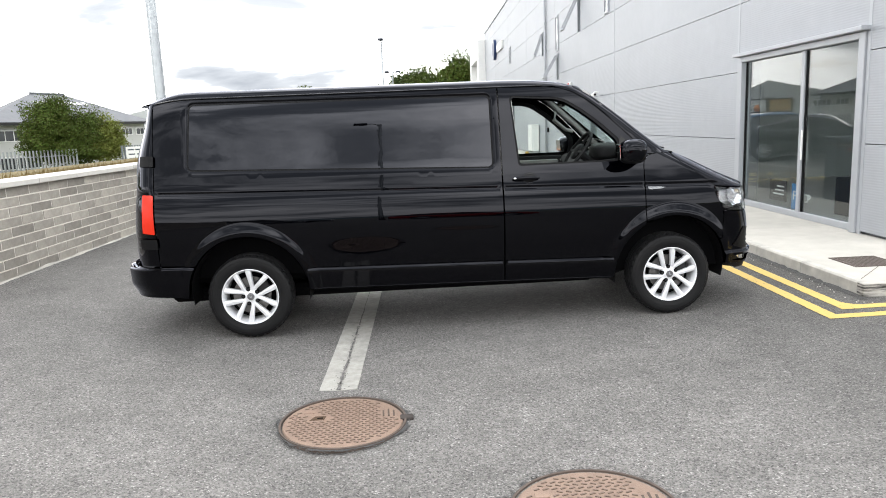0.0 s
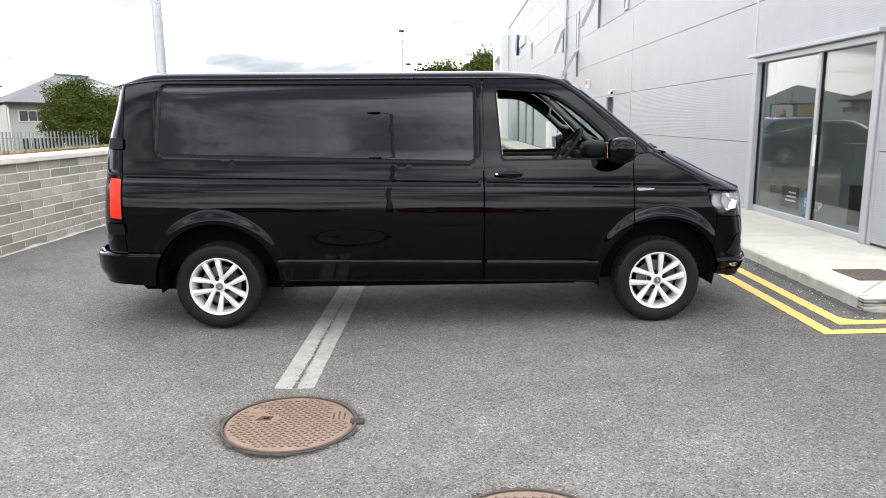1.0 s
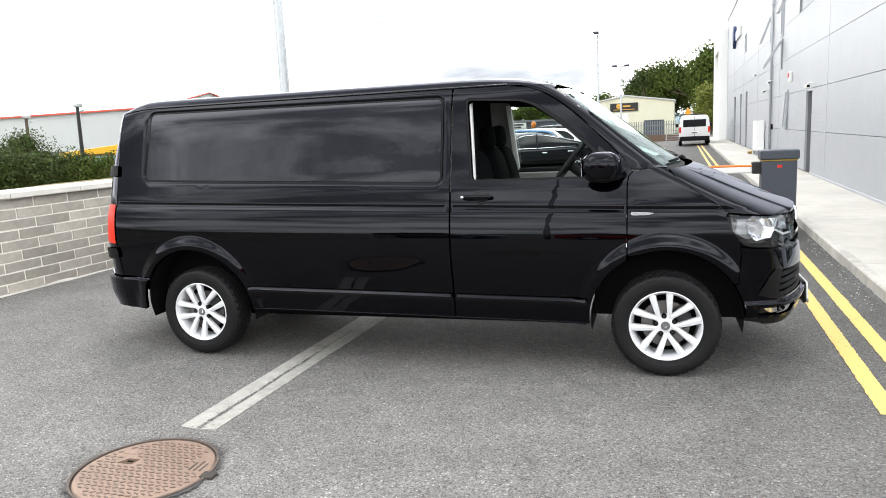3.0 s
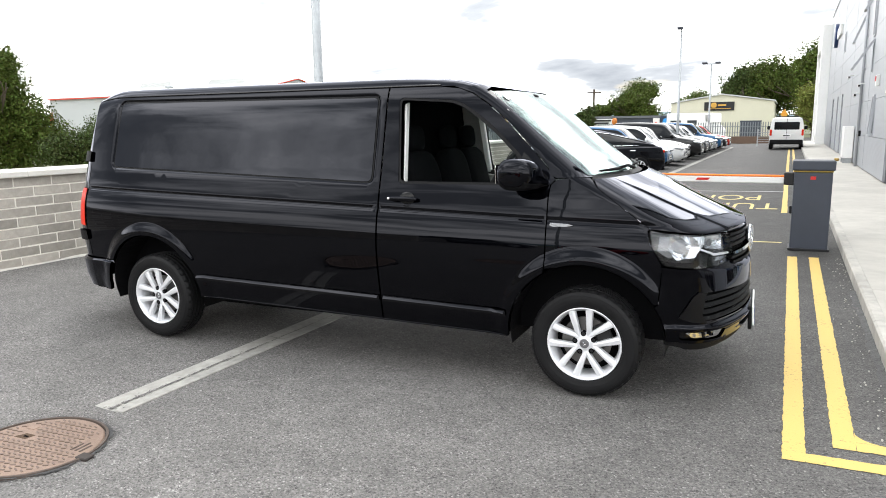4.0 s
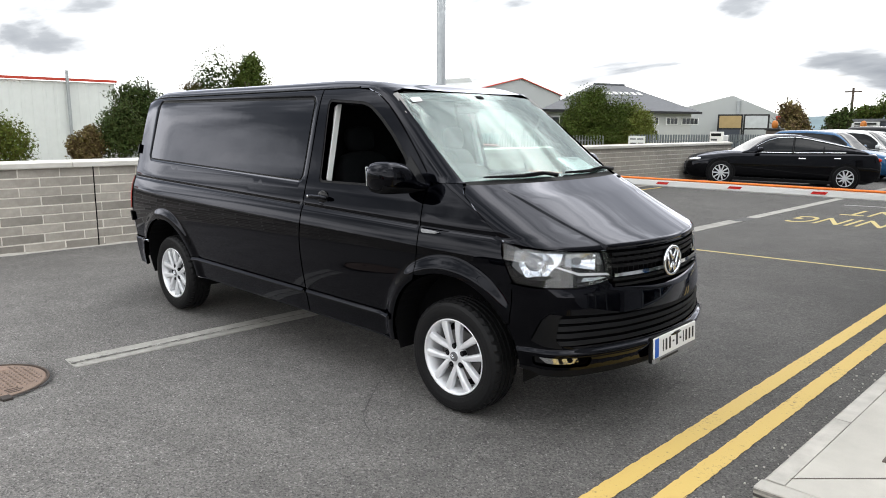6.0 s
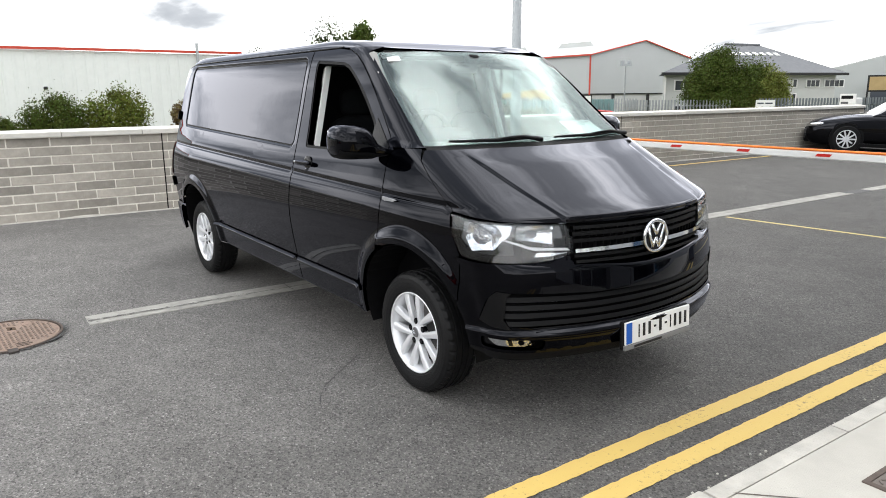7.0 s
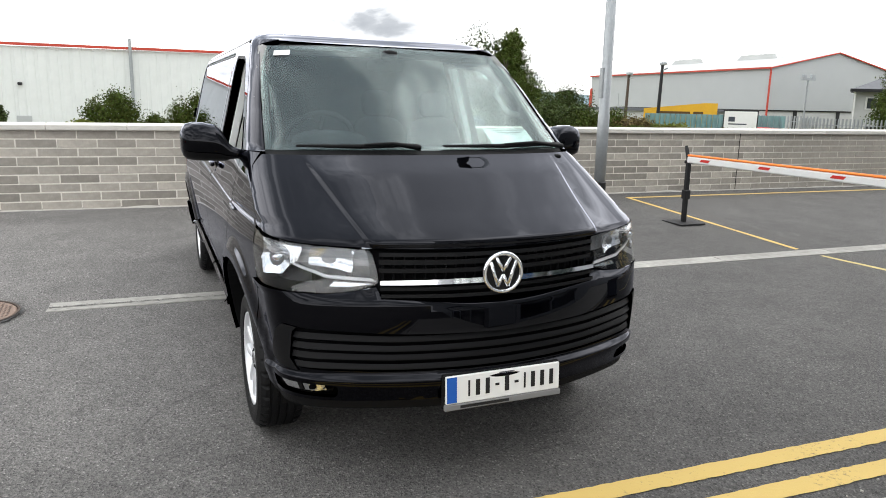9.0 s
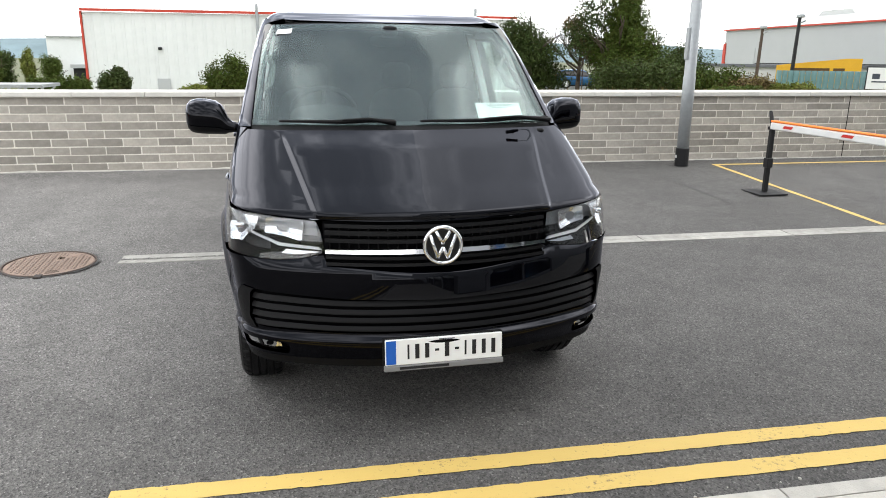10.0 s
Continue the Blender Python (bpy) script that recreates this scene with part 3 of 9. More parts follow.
def build_channel():
    """Shallow dished concrete channel that runs through the car park, in lengths."""
    top = thing("drainage_channel", "pale concrete drainage channel set in the tarmac", "drain", SITE, kind="structure")
    z = ground_z(-0.86)
    y = -2.10
    n = 0
    while y < 46:
        ln = 1.62 if y < 9.2 else 3.0
        x0, x1 = (-0.985, -0.74) if y < 9.4 else (-0.94, -0.74)
        w = x1 - x0
        prof = [(x0, z - .1), (x1, z - .1), (x1, z + .008), (x0 + w * .62, z + .003), (x0 + w * .5, z + .0005), (x0 + w * .38, z + .003), (x0, z + .008)]
        part("channel_unit", prism(prof, y, y + ln - .012, "y"), M_CHANNEL, top)
        y += ln
        n += 1
        if n == 7:
            bm = bmesh.new()
            box_into(bm, (x0 - 0.03, y, z - 0.1), (x1 + 0.03, y + 0.62, z + 0.005), 0.004)
            part("patch", bm, M_TAR, top, "dark tarmac patch")
            y += 0.64
    # worn tar crumbs down the middle near its end
    rng = random.Random(2)
    bm = bmesh.new()
    for _ in range(170):
        u = rng.random() ** 1.3
        yy = -2.096 + u * 1.9
        c = -.862 + .010 * noise.noise((yy * 6, 0, 0)) + rng.gauss(0, .004 + .016 * (1 - u))
        q = rng.uniform(.003, .009) * (1.1 - .5 * u)
        vs = [bm.verts.new((c + q * rng.uniform(.5, 1) * math.cos(a_), yy + 1.6 * q * rng.uniform(.5, 1) * math.sin(a_), z + .0066)) for a_ in (0.3, 1.6, 2.8, 4.0, 5.2)]
        bm.faces.new(vs)
    rows = []
    yy = -2.096
    while yy < 2.6:
        k = (.004 + .011 * (1 - smooth01(-2.1, .2, yy))) * rng.uniform(.25, 1.0)
        c = -.862 + .010 * noise.noise((yy * 3, 0, 2))
        rows.append([bm.verts.new((c - k, yy, z + .0064)), bm.verts.new((c + k, yy, z + .0064))])
        yy += rng.uniform(.02, .05)
    for p, q in zip(rows, rows[1:]):
        if rng.random() < .86:
            bm.faces.new((p[0], p[1], q[1], q[0]))
    tagged(part("tar_crumbs", bm, M_ASPHALT, top, "dark crumbs of tar"), kind="stuff")
    return top


build_channel()


def build_pavement():
    top = thing("pavement", "pale concrete footpath along the grey building", "pavement", SITE, kind="structure")
    ys = [-0.64, 2.35, 5.6, 9.0, 12.4, 15.8, 19.2, 22.6, 26.0, 29.4, 32.8, 36.2, 39.6, 43.0, 60.0]
    for a, b in zip(ys, ys[1:]):
        bm = bmesh.new()
        box_into(bm, (KERB_X + 0.0965, a + 0.003, -0.2), (9.5 if a < 0 else FACE_X + 0.3, b - 0.003, PAVE_Z), 0.003)
        part("slab", bm, M_CONC, top)
    # kerb stones: along the lane, then round the end
    y = -0.64
    while y < 50:
        bm = bmesh.new()
        ln = 0.915
        prof = [(KERB_X, -0.2), (KERB_X + 0.095, -0.2), (KERB_X + 0.095, PAVE_Z + 0.002), (KERB_X + 0.022, PAVE_Z + 0.002), (KERB_X + 0.006, PAVE_Z - 0.012)]
        add_into(bm, prism([(p[0], p[1]) for p in prof], y + 0.004, y + ln - 0.004, "y"))
        part("kerb", bm, M_KERB, top)
        y += ln
    x = KERB_X
    while x < 9.0:
        bm = box((x + 0.002, -0.738, -0.2), (x + 0.913, -0.643, PAVE_Z + 0.002), 0.012, seg=2)
        part("kerb", bm, M_KERBEND, top)
        x += 0.915
    # iron cover in the pavement
    cov = thing("access_cover", "dark square iron access cover set in the footpath", "cover", SITE @ pose(3.965, 0.13, PAVE_Z) @ Matrix.Diagonal((.88, .88, 1, 1)))
    bm = bmesh.new()
    for lo, hi in (((-.26, -.26, -.02), (.26, -.235, .006)), ((-.26, .235, -.02), (.26, .26, .006)), ((-.26, -.235, -.02), (-.235, .235, .006)), ((.235, -.235, -.02), (.26, .235, .006))):
        box_into(bm, lo, hi)
    part("frame", bm, M_RUSTDARK, cov)
    bm = box((-.233, -.233, -.02), (.233, .233, .003))
    for i in range(13):
        for j in range(13):
            a = 45 if (i + j) % 2 else -45
            box_into(bm, (-.013, -.004, 0), (.013, .004, .006), 0, pose(-.205 + i * .034, -.205 + j * .034, .002, 0, 0, a))
    part("lid", bm, mat("dull_iron", (0.16, 0.135, 0.12), 0.65, 0.4, var=0.15, scale=20), cov)


build_pavement()


def manhole(x, y, rot, rad=0.34):
    """Round rusty cover with a chequer of raised bars, keyholes and a broken tar collar."""
    sx = x
    z = ground_z(sx) + 0.004
    top = thing("manhole_cover", "round rusty iron manhole cover with raised tread set in tarmac", "manhole cover", SITE @ pose(x, y, z + (.016 if sx < -.5 else 0), 0, -1.0 if sx > -0.5 else 0.9, rot), group="manhole covers")
    rng = random.Random(int(x * 100))
    bm = bmesh.new()
    seg = 150
    inner, outer = [], []
    for k in range(seg):
        a = 2 * math.pi * k / seg
        r = rad + 0.0185 + max(0.0015, 0.010 + 0.030 * noise.noise((3.2 * math.cos(a) + x, 3.2 * math.sin(a), 2)) + 0.022 * noise.noise((14 * math.cos(a) + x, 14 * math.sin(a), 5)) + rng.uniform(-.005, 0.005))
        inner.append(bm.verts.new(((rad + .018) * math.cos(a), (rad + .018) * math.sin(a), 0.001)))
        outer.append(bm.verts.new((r * math.cos(a), r * math.sin(a), 0.0)))
    for k in range(seg):
        bm.faces.new((inner[k], inner[(k + 1) % seg], outer[(k + 1) % seg], outer[k]))
    bmesh.ops.recalc_face_normals(bm, faces=bm.faces[:])
    for f in bm.faces:
        if f.normal.z < 0:
            f.normal_flip()
    # loose chips of tar about the rim
    for _ in range(320):
        a = rng.uniform(0, 6.28)
        q = rad + .03 + abs(rng.gauss(0, .020)) * (1 + noise.noise((2.5 * math.cos(a), 2.5 * math.sin(a), x)))
        c = Vector((q * math.cos(a), q * math.sin(a), .0012))
        w = rng.uniform(.002, .0065)
        bm.faces.new([bm.verts.new(c + Vector((w * rng.uniform(.5, 1.6) * math.cos(b_), w * rng.uniform(.5, 1) * math.sin(b_), 0))) for b_ in (.2, 1.5, 2.7, 3.9, 5.2)])
    part("tar_collar", bm, M_TAR, top, "cracked dark tar collar")
    part("frame", lathe([(rad + .004, -.02), (rad + .004, .006), (rad + .016, .006), (rad + .016, -.02)], 56, close=True), M_RUSTDARK, top, "rusty ring frame")
    bm = lathe([(0.0005, 0.002), (rad - .01, 0.002), (rad - .003, -0.004), (rad - .003, -.02)], 56)
    part("lid", bm, M_RUST, top, "rusty lid", smooth=False)
    bm = bmesh.new()
    s = 0.040
    n = int(rad / s) + 2
    for i in range(-n, n + 1):
        for j in range(-n, n + 1):
            px, py = i * s + (s / 2 if j % 2 else 0), j * s * .72
            if math.hypot(px, py) > rad - 0.03 or (abs(px + .14) < .065 and abs(py - .055) < .05) or (abs(px + .20) < .055 and abs(py - .15) < .045) or (px > .2 and py > .02):
                continue
            box_into(bm, (-.0135, -.0042, 0), (.0135, .0042, .0035), 0, pose(px, py, .002, 0, 0, 24 if j % 2 else -24))
    part("tread", bm, M_TREAD, top, "worn raised tread")
    for k in range(3):
        part("raised_bar", box((.225 + .03 * k, .03, .001), (.235 + .03 * k, .11 + .02 * (k % 2), .005)), M_RUSTDARK, top)
    part("keyhole", prism([(-.195, .03), (-.11, .03), (-.10, .085), (-.165, .085)], .001, .0036, "z"), mat("key_rust", (.075, .045, .025), .8, var=.3, scale=60), top, "dark rusty keyhole")
    part("key_pin", box((-.15, .048, .0036), (-.118, .062, .0052), .0015), M_DARK, top)
    part("label_bar", box((-.235, .13, .001), (-.17, .17, .006), .002), M_RUST, top)
    part("lug", box((rad - .02, -.03, -.01), (rad + .055, .03, .009), .004), mat("dark_iron", (0.06, 0.05, 0.045), 0.7, 0.3, var=0.2), top, "dark hinge lug")
    return top


manhole(-0.77, -2.635, 4, .345)
manhole(0.41, -3.72, -2, .35)

# ---- street furniture by the lane ----


def build_barrier():
    top = thing("barrier_cabinet", "slate-grey boom barrier cabinet on the tarmac beside the kerb", "barrier", SITE @ pose(3.055, 5.22, ground_z(3.05)))
    part("body", box((-.215, -.17, .0), (.215, .17, .99), .018, seg=3), M_POSTGREY, top)
    part("plinth", box((-.235, -.19, 0), (.235, .19, .03), .006), M_BLACKSTEEL, top)
    part("gold_band", box((-.221, -.176, .992), (.221, .176, 1.01), .004), mat("ochre_band", (.28, .19, .03), .5), top, "ochre band")
    part("hood", box((-.24, -.19, 1.012), (.24, .19, 1.135), .02, seg=3), M_POSTGREY, top)
    part("label", box((-.03, -.1735, .9), (.03, -.17, .94)), M_RED, top, "small red maker's label")
    part("door_lock", box((-.245, -.02, .45), (-.214, .03, .55), .006), M_BLACKSTEEL, top)
    part("arm_clamp", box((-.33, -.09, .82), (-.2, .09, .98), .012), M_BLACKSTEEL, top)
    # boom
    boom = thing("barrier_boom", "white boom barrier arm with orange edge and red reflectors", "barrier arm", SITE @ pose(-2.52, 5.22, 0.90))
    ln = 5.32
    part("arm", box((0, -.03, -.045), (ln, .03, .04), .012), M_WHITEP, boom)
    part("bumper_strip", box((0.0, -.032, .041), (ln, .032, .066), .01), M_ORANGE, boom, "orange rubber strip")
    for i in range(5):
        x = 0.25 + i * 0.98
        part("reflector", prism([(x, -.014), (x + .16, -.014), (x + .19, .018), (x + .03, .018)], -.0345, -.0305, "y"), M_RED, boom, "red reflector")
    rest = thing("boom_rest", "black steel boom rest post on a bolted base plate", "post", SITE @ pose(-2.56, 5.26, ground_z(-2.56)))
    part("base_plate", box((-.2, -.2, 0), (.2, .2, .02), .004), M_BLACKSTEEL, rest)
    part("post", box((-.028, -.028, .02), (.028, .028, .80), .006), M_BLACKSTEEL, rest)
    part("bracket", box((-.045, -.04, .33), (.045, .04, .45), .006), M_BLACKSTEEL, rest)
    bm = tube([(0, 0, .78), (-.005, 0, .84), (-.06, 0, .99), (-.075, 0, 1.03)], [.026, .028, .024, .018], 10)
    part("fork", bm, M_BLACKSTEEL, rest)
    part("cradle", box((-.04, -.045, .80), (.06, .045, .845), .01), M_BLACKSTEEL, rest)


build_barrier()


def lamp_post(x, y, z, h, r0, r1, heads, label, rot=0, m=None, dark=False):
    mt = M_BLACKSTEEL if dark else M_GALV
    top = thing("lamp_post", label, "lamp post", (m or SITE) @ pose(x, y, z, 0, 0, rot), group="car park lamp posts")
    part("column", tube([(0, 0, 0), (0, 0, 1.3), (0, 0, 1.32), (0, 0, h)], [r0, r0, r0 * .93, r1], 20), mt, top, smooth=True)
    part("base_collar", lathe([(r0 + .001, 0), (r0 + .012, 0), (r0 + .012, .26), (r0 + .001, .27)], 20), M_BLACKSTEEL, top, "black base collar")
    part("inspection_door", box((-.045, -r0 - .012, 1.55), (.045, -r0 * .7, 2.0), .008), mt, top)
    part("label_plate", box((-.02, -r0 - .014, .12), (.02, -r0 - .008, .16)), M_WHITEP, top)
    part("arm", tube([(0, -.0, h - .02), (0, -.12, h + .05), (0, -.42, h + .08)] if heads == 1 else [(-.45, 0, h), (.45, 0, h)], .028, 8), mt, top)
    for k in range(heads):
        if heads == 1:
            part("lamp_head", box((-.13, -.75, h + .02), (.13, -.35, h + .12), .03), M_POSTGREY, top)
        else:
            s = -1 if k else 1
            part("lamp_head", box((s * .42 - .17, -.35, h - .02), (s * .42 + .17, .12, h + .1), .03), M_POSTGREY, top)
    return top


lamp_post(-4.36, 5.08, 0.135, 8.6, .088, .06, 1, "tall galvanised lamp post standing before the block wall")
lamp_post(-2.2, 31.5, -0.02, 6.0, .075, .04, 1, "galvanised lamp post among the parked cars", 0)
lamp_post(-2.3, 47.0, -0.02, 5.6, .07, .04, 2, "galvanised lamp post with twin floodlights", 0)
lamp_post(-0.5, -15.0, 0.0, 9.0, .09, .055, 1, "tall galvanised lamp post in the open car park", -90)


def ground_line(name, label, pts, w, material, rise=.003, parent=None):
    """A thin crack or seam that wanders over the tarmac."""
    rng = random.Random(name + str(pts[0]))
    dense = []
    for a, b in zip(pts, pts[1:]):
        n = max(2, int(math.hypot(b[0] - a[0], b[1] - a[1]) / .05))
        dense += [(a[0] + (b[0] - a[0]) * k / n + rng.uniform(-.006, .006), a[1] + (b[1] - a[1]) * k / n + rng.uniform(-.006, .006)) for k in range(n)]
    bm = bmesh.new()
    rows = []
    for i, p in enumerate(dense):
        q = dense[min(i + 1, len(dense) - 1)]
        o = dense[max(i - 1, 0)]
        d = Vector((q[0] - o[0], q[1] - o[1])).normalized()
        k = w * rng.uniform(.3, 1.0)
        rows.append([bm.verts.new((p[0] + sg * d.y * k, p[1] - sg * d.x * k, ground_z(p[0]) + rise)) for sg in (-1, 1)])
    for a, b in zip(rows, rows[1:]):
        bm.faces.new((a[0], a[1], b[1], b[0]))
    for f in bm.faces:
        f.normal_update()
        if f.normal.z < 0:
            f.normal_flip()
    return solo(name, bm, material, label, "crack", SITE, kind="structure")


ground_line("tarmac_crack", "thin dark crack in the tarmac", [(.50, .1), (.75, -.39), (.95, -.70), (1.17, -.98), (1.35, -1.18), (1.48, -1.29), (1.70, -1.39)], .003, M_TAR)
ground_line("tarmac_seam", "dark seam in the tarmac beside a lamp post", [(-4.70, 4.44), (-3.9, 4.43), (-3.2, 4.45), (-2.1, 4.50)], .013, M_TAR)


def build_kerb_dirt():
    """Saw cut across the footpath corner, tar on the kerb's end and grit in the gutter."""
    pv = bpy.data.objects["pavement"]
    a, b = Vector((3.50, -.56, 0)), Vector((5.3, 1.28, 0))
    d = (b - a).normalized()
    n = Vector((-d.y, d.x, 0)) * .0035
    bm = bmesh.new()
    bm.faces.new([bm.verts.new((p.x, p.y, PAVE_Z + .002)) for p in (a - n, b - n, b + n, a + n)])
    bmesh.ops.recalc_face_normals(bm, faces=bm.faces[:])
    part("saw_cut", bm, M_RUSTDARK, pv, "dark saw cut")
    rng = random.Random(12)
    bm = bmesh.new()
    rows = []
    for k in range(60):
        y = -.80 + k * .06
        w = .03 + .05 * abs(noise.noise((y * 3, 0, 7))) + rng.uniform(0, .02)
        rows.append([bm.verts.new((KERB_X - w, y, ground_z(3.4) + .003)), bm.verts.new((KERB_X + .004, y, ground_z(3.4) + .006 + rng.uniform(0, .012)))])
    for p, q in zip(rows, rows[1:]):
        bm.faces.new((p[0], p[1], q[1], q[0]))
    part("gutter_tar", bm, M_TAR, pv, "ragged dark tar along the kerb's foot")
    bm = bmesh.new()
    for _ in range(110):
        x, y = KERB_X - abs(rng.gauss(0, .10)) - .01, rng.uniform(-1.0, 4.6)
        q = rng.uniform(.002, .006)
        box_into(bm, (-q, -q * .8, -q), (q, q * .8, q * .7), 0, pose(x, y, ground_z(x) + q * .6, 0, 0, rng.uniform(0, 90)))
    solo("grit", bm, M_CONC, "pale grit in the gutter", "grit", SITE, kind="stuff")


build_kerb_dirt()

# ---- the grey clad building ----
END_Y, FAR_Y, TOP_Z = 1.0, 50.0, 8.4
# openings in the facade: y0, y1, z0, z1
DOOR = (1.80, 4.86, PAVE_Z, 2.45)
SIDE_DOOR = (14.35, 15.25, PAVE_Z, 2.2)
SLOT = (18.5, 18.95, 1.25, 2.4)
UPPER = [(12.95, 13.40, 4.42, 5.75), (16.35, 16.85, 4.30, 5.55), (20.0, 20.5, 4.15, 5.40), (23.2, 23.7, 4.20, 5.20), (34.0, 34.6, 4.9, 5.8)]
LOWER_SLOT = (20.0, 20.5, 3.05, 4.05)
FAR_DOORS = [(33.0, 34.0, PAVE_Z, 2.9), (36.6, 37.6, PAVE_Z, 2.9), (41.0, 42.4, PAVE_Z, 2.9)]
HOLES = [DOOR, SIDE_DOOR, SLOT, LOWER_SLOT] + UPPER + FAR_DOORS


def minus(rect, holes):
    """The rectangle (y0, y1, z0, z1) less the holes, as rectangles."""
    out = [rect]
    for h in holes:
        nxt = []
        for r in out:
            if h[1] <= r[0] or h[0] >= r[1] or h[3] <= r[2] or h[2] >= r[3]:
                nxt.append(r)
                continue
            a, b = max(r[0], h[0]), min(r[1], h[1])
            if r[0] < h[0]:
                nxt.append((r[0], h[0], r[2], r[3]))
            if r[1] > h[1]:
                nxt.append((h[1], r[1], r[2], r[3]))
            if r[2] < h[2]:
                nxt.append((a, b, r[2], h[2]))
            if r[3] > h[3]:
                nxt.append((a, b, h[3], r[3]))
        out = nxt
    return out


def build_facade():
    wall = thing("wall_facade", "silver-grey ribbed steel cladding on a two-storey building", "wall", SITE, kind="structure")
    bm = bmesh.new()
    for r in minus((END_Y, FAR_Y, -0.1, TOP_Z), HOLES):
        box_into(bm, (FACE_X + 0.05, r[0], r[2]), (FACE_X + 0.30, r[1], r[3]))
    part("core", bm, mat("reveal_grey", (.13, .135, .145), .6, var=.05), wall)
    ys = [END_Y, 1.66, 5.02, 12.45, 20.75, 28.0, 35.4, 42.6, FAR_Y]
    zs = [PAVE_Z + 0.03, 1.20, 2.25, 3.30, 4.35, 5.40, 6.45, 7.50, TOP_Z - .02]
    for a, b in zip(ys, ys[1:]):
        for z0, z1 in zip(zs, zs[1:]):
            rs = minus((a + 0.005, b - 0.005, z0 + 0.006, z1 - 0.006), HOLES)
            if not rs:
                continue
            bm = bmesh.new()
            for r in rs:
                box_into(bm, (FACE_X, r[0], r[2]), (FACE_X + 0.05, r[1], r[3]))
            part("cladding_panel", bm, M_CLAD, wall)
    for y in ys[1:-1]:
        part("joint_cover", box((FACE_X - .006, y - .03, PAVE_Z), (FACE_X + .02, y + .03, TOP_Z), .004), M_TRIM, wall)
    part("base_trim", box((FACE_X - .02, 5.05, PAVE_Z - .01), (FACE_X + .04, 14.3, PAVE_Z + .045), .004), M_TRIM, wall)
    part("parapet", box((FACE_X - .05, END_Y - .05, TOP_Z - .02), (FACE_X + .35, FAR_Y, TOP_Z + .12), .01), M_TRIM, wall)
    end = thing("wall_end", "grey clad end wall of the building", "wall", SITE, kind="structure")
    part("end_face", box((9.9, END_Y, -.1), (22, END_Y + .25, TOP_Z)), M_CLAD, end)
    part("end_face", box((FACE_X + .301, END_Y, 3.2), (9.899, END_Y + .25, TOP_Z)), M_CLAD, end)
    # unseen glazed opening, added so daylight reaches the showroom
    g = part("shop_window", box((FACE_X + .302, END_Y + .1, PAVE_Z), (9.898, END_Y + .112, 3.199)), M_GLASS, end, "unseen tall window added to light the showroom")
    g.visible_shadow = False
    for x in (FACE_X + .34, 6.6, 8.2, 9.85):
        part("window_post", box((x - .035, END_Y + .06, PAVE_Z), (x + .035, END_Y + .099, 3.199)), M_TRIM, end)
    roof = solo("roof_slab", box((FACE_X + .31, END_Y + .26, TOP_Z - .3), (22, FAR_Y, TOP_Z - .05)), M_TRIM, "flat grey roof of the building", "roof", SITE, kind="structure")
    # white portal at the far end
    po = thing("portal", "white rendered portal at the far end of the building", "wall", SITE, kind="structure")
    part("pier", box((FACE_X - .55, FAR_Y + .01, -.1), (FACE_X + .5, FAR_Y + 1.4, 8.0), .02), M_WHITEP, po)
    part("pier", box((FACE_X - .55, FAR_Y + 8, -.1), (FACE_X + .5, FAR_Y + 9.4, 8.0), .02), M_WHITEP, po)
    part("lintel", box((FACE_X - .55, FAR_Y + 1.41, 6.6), (FACE_X + .5, FAR_Y + 7.99, 8.0), .02), M_WHITEP, po)


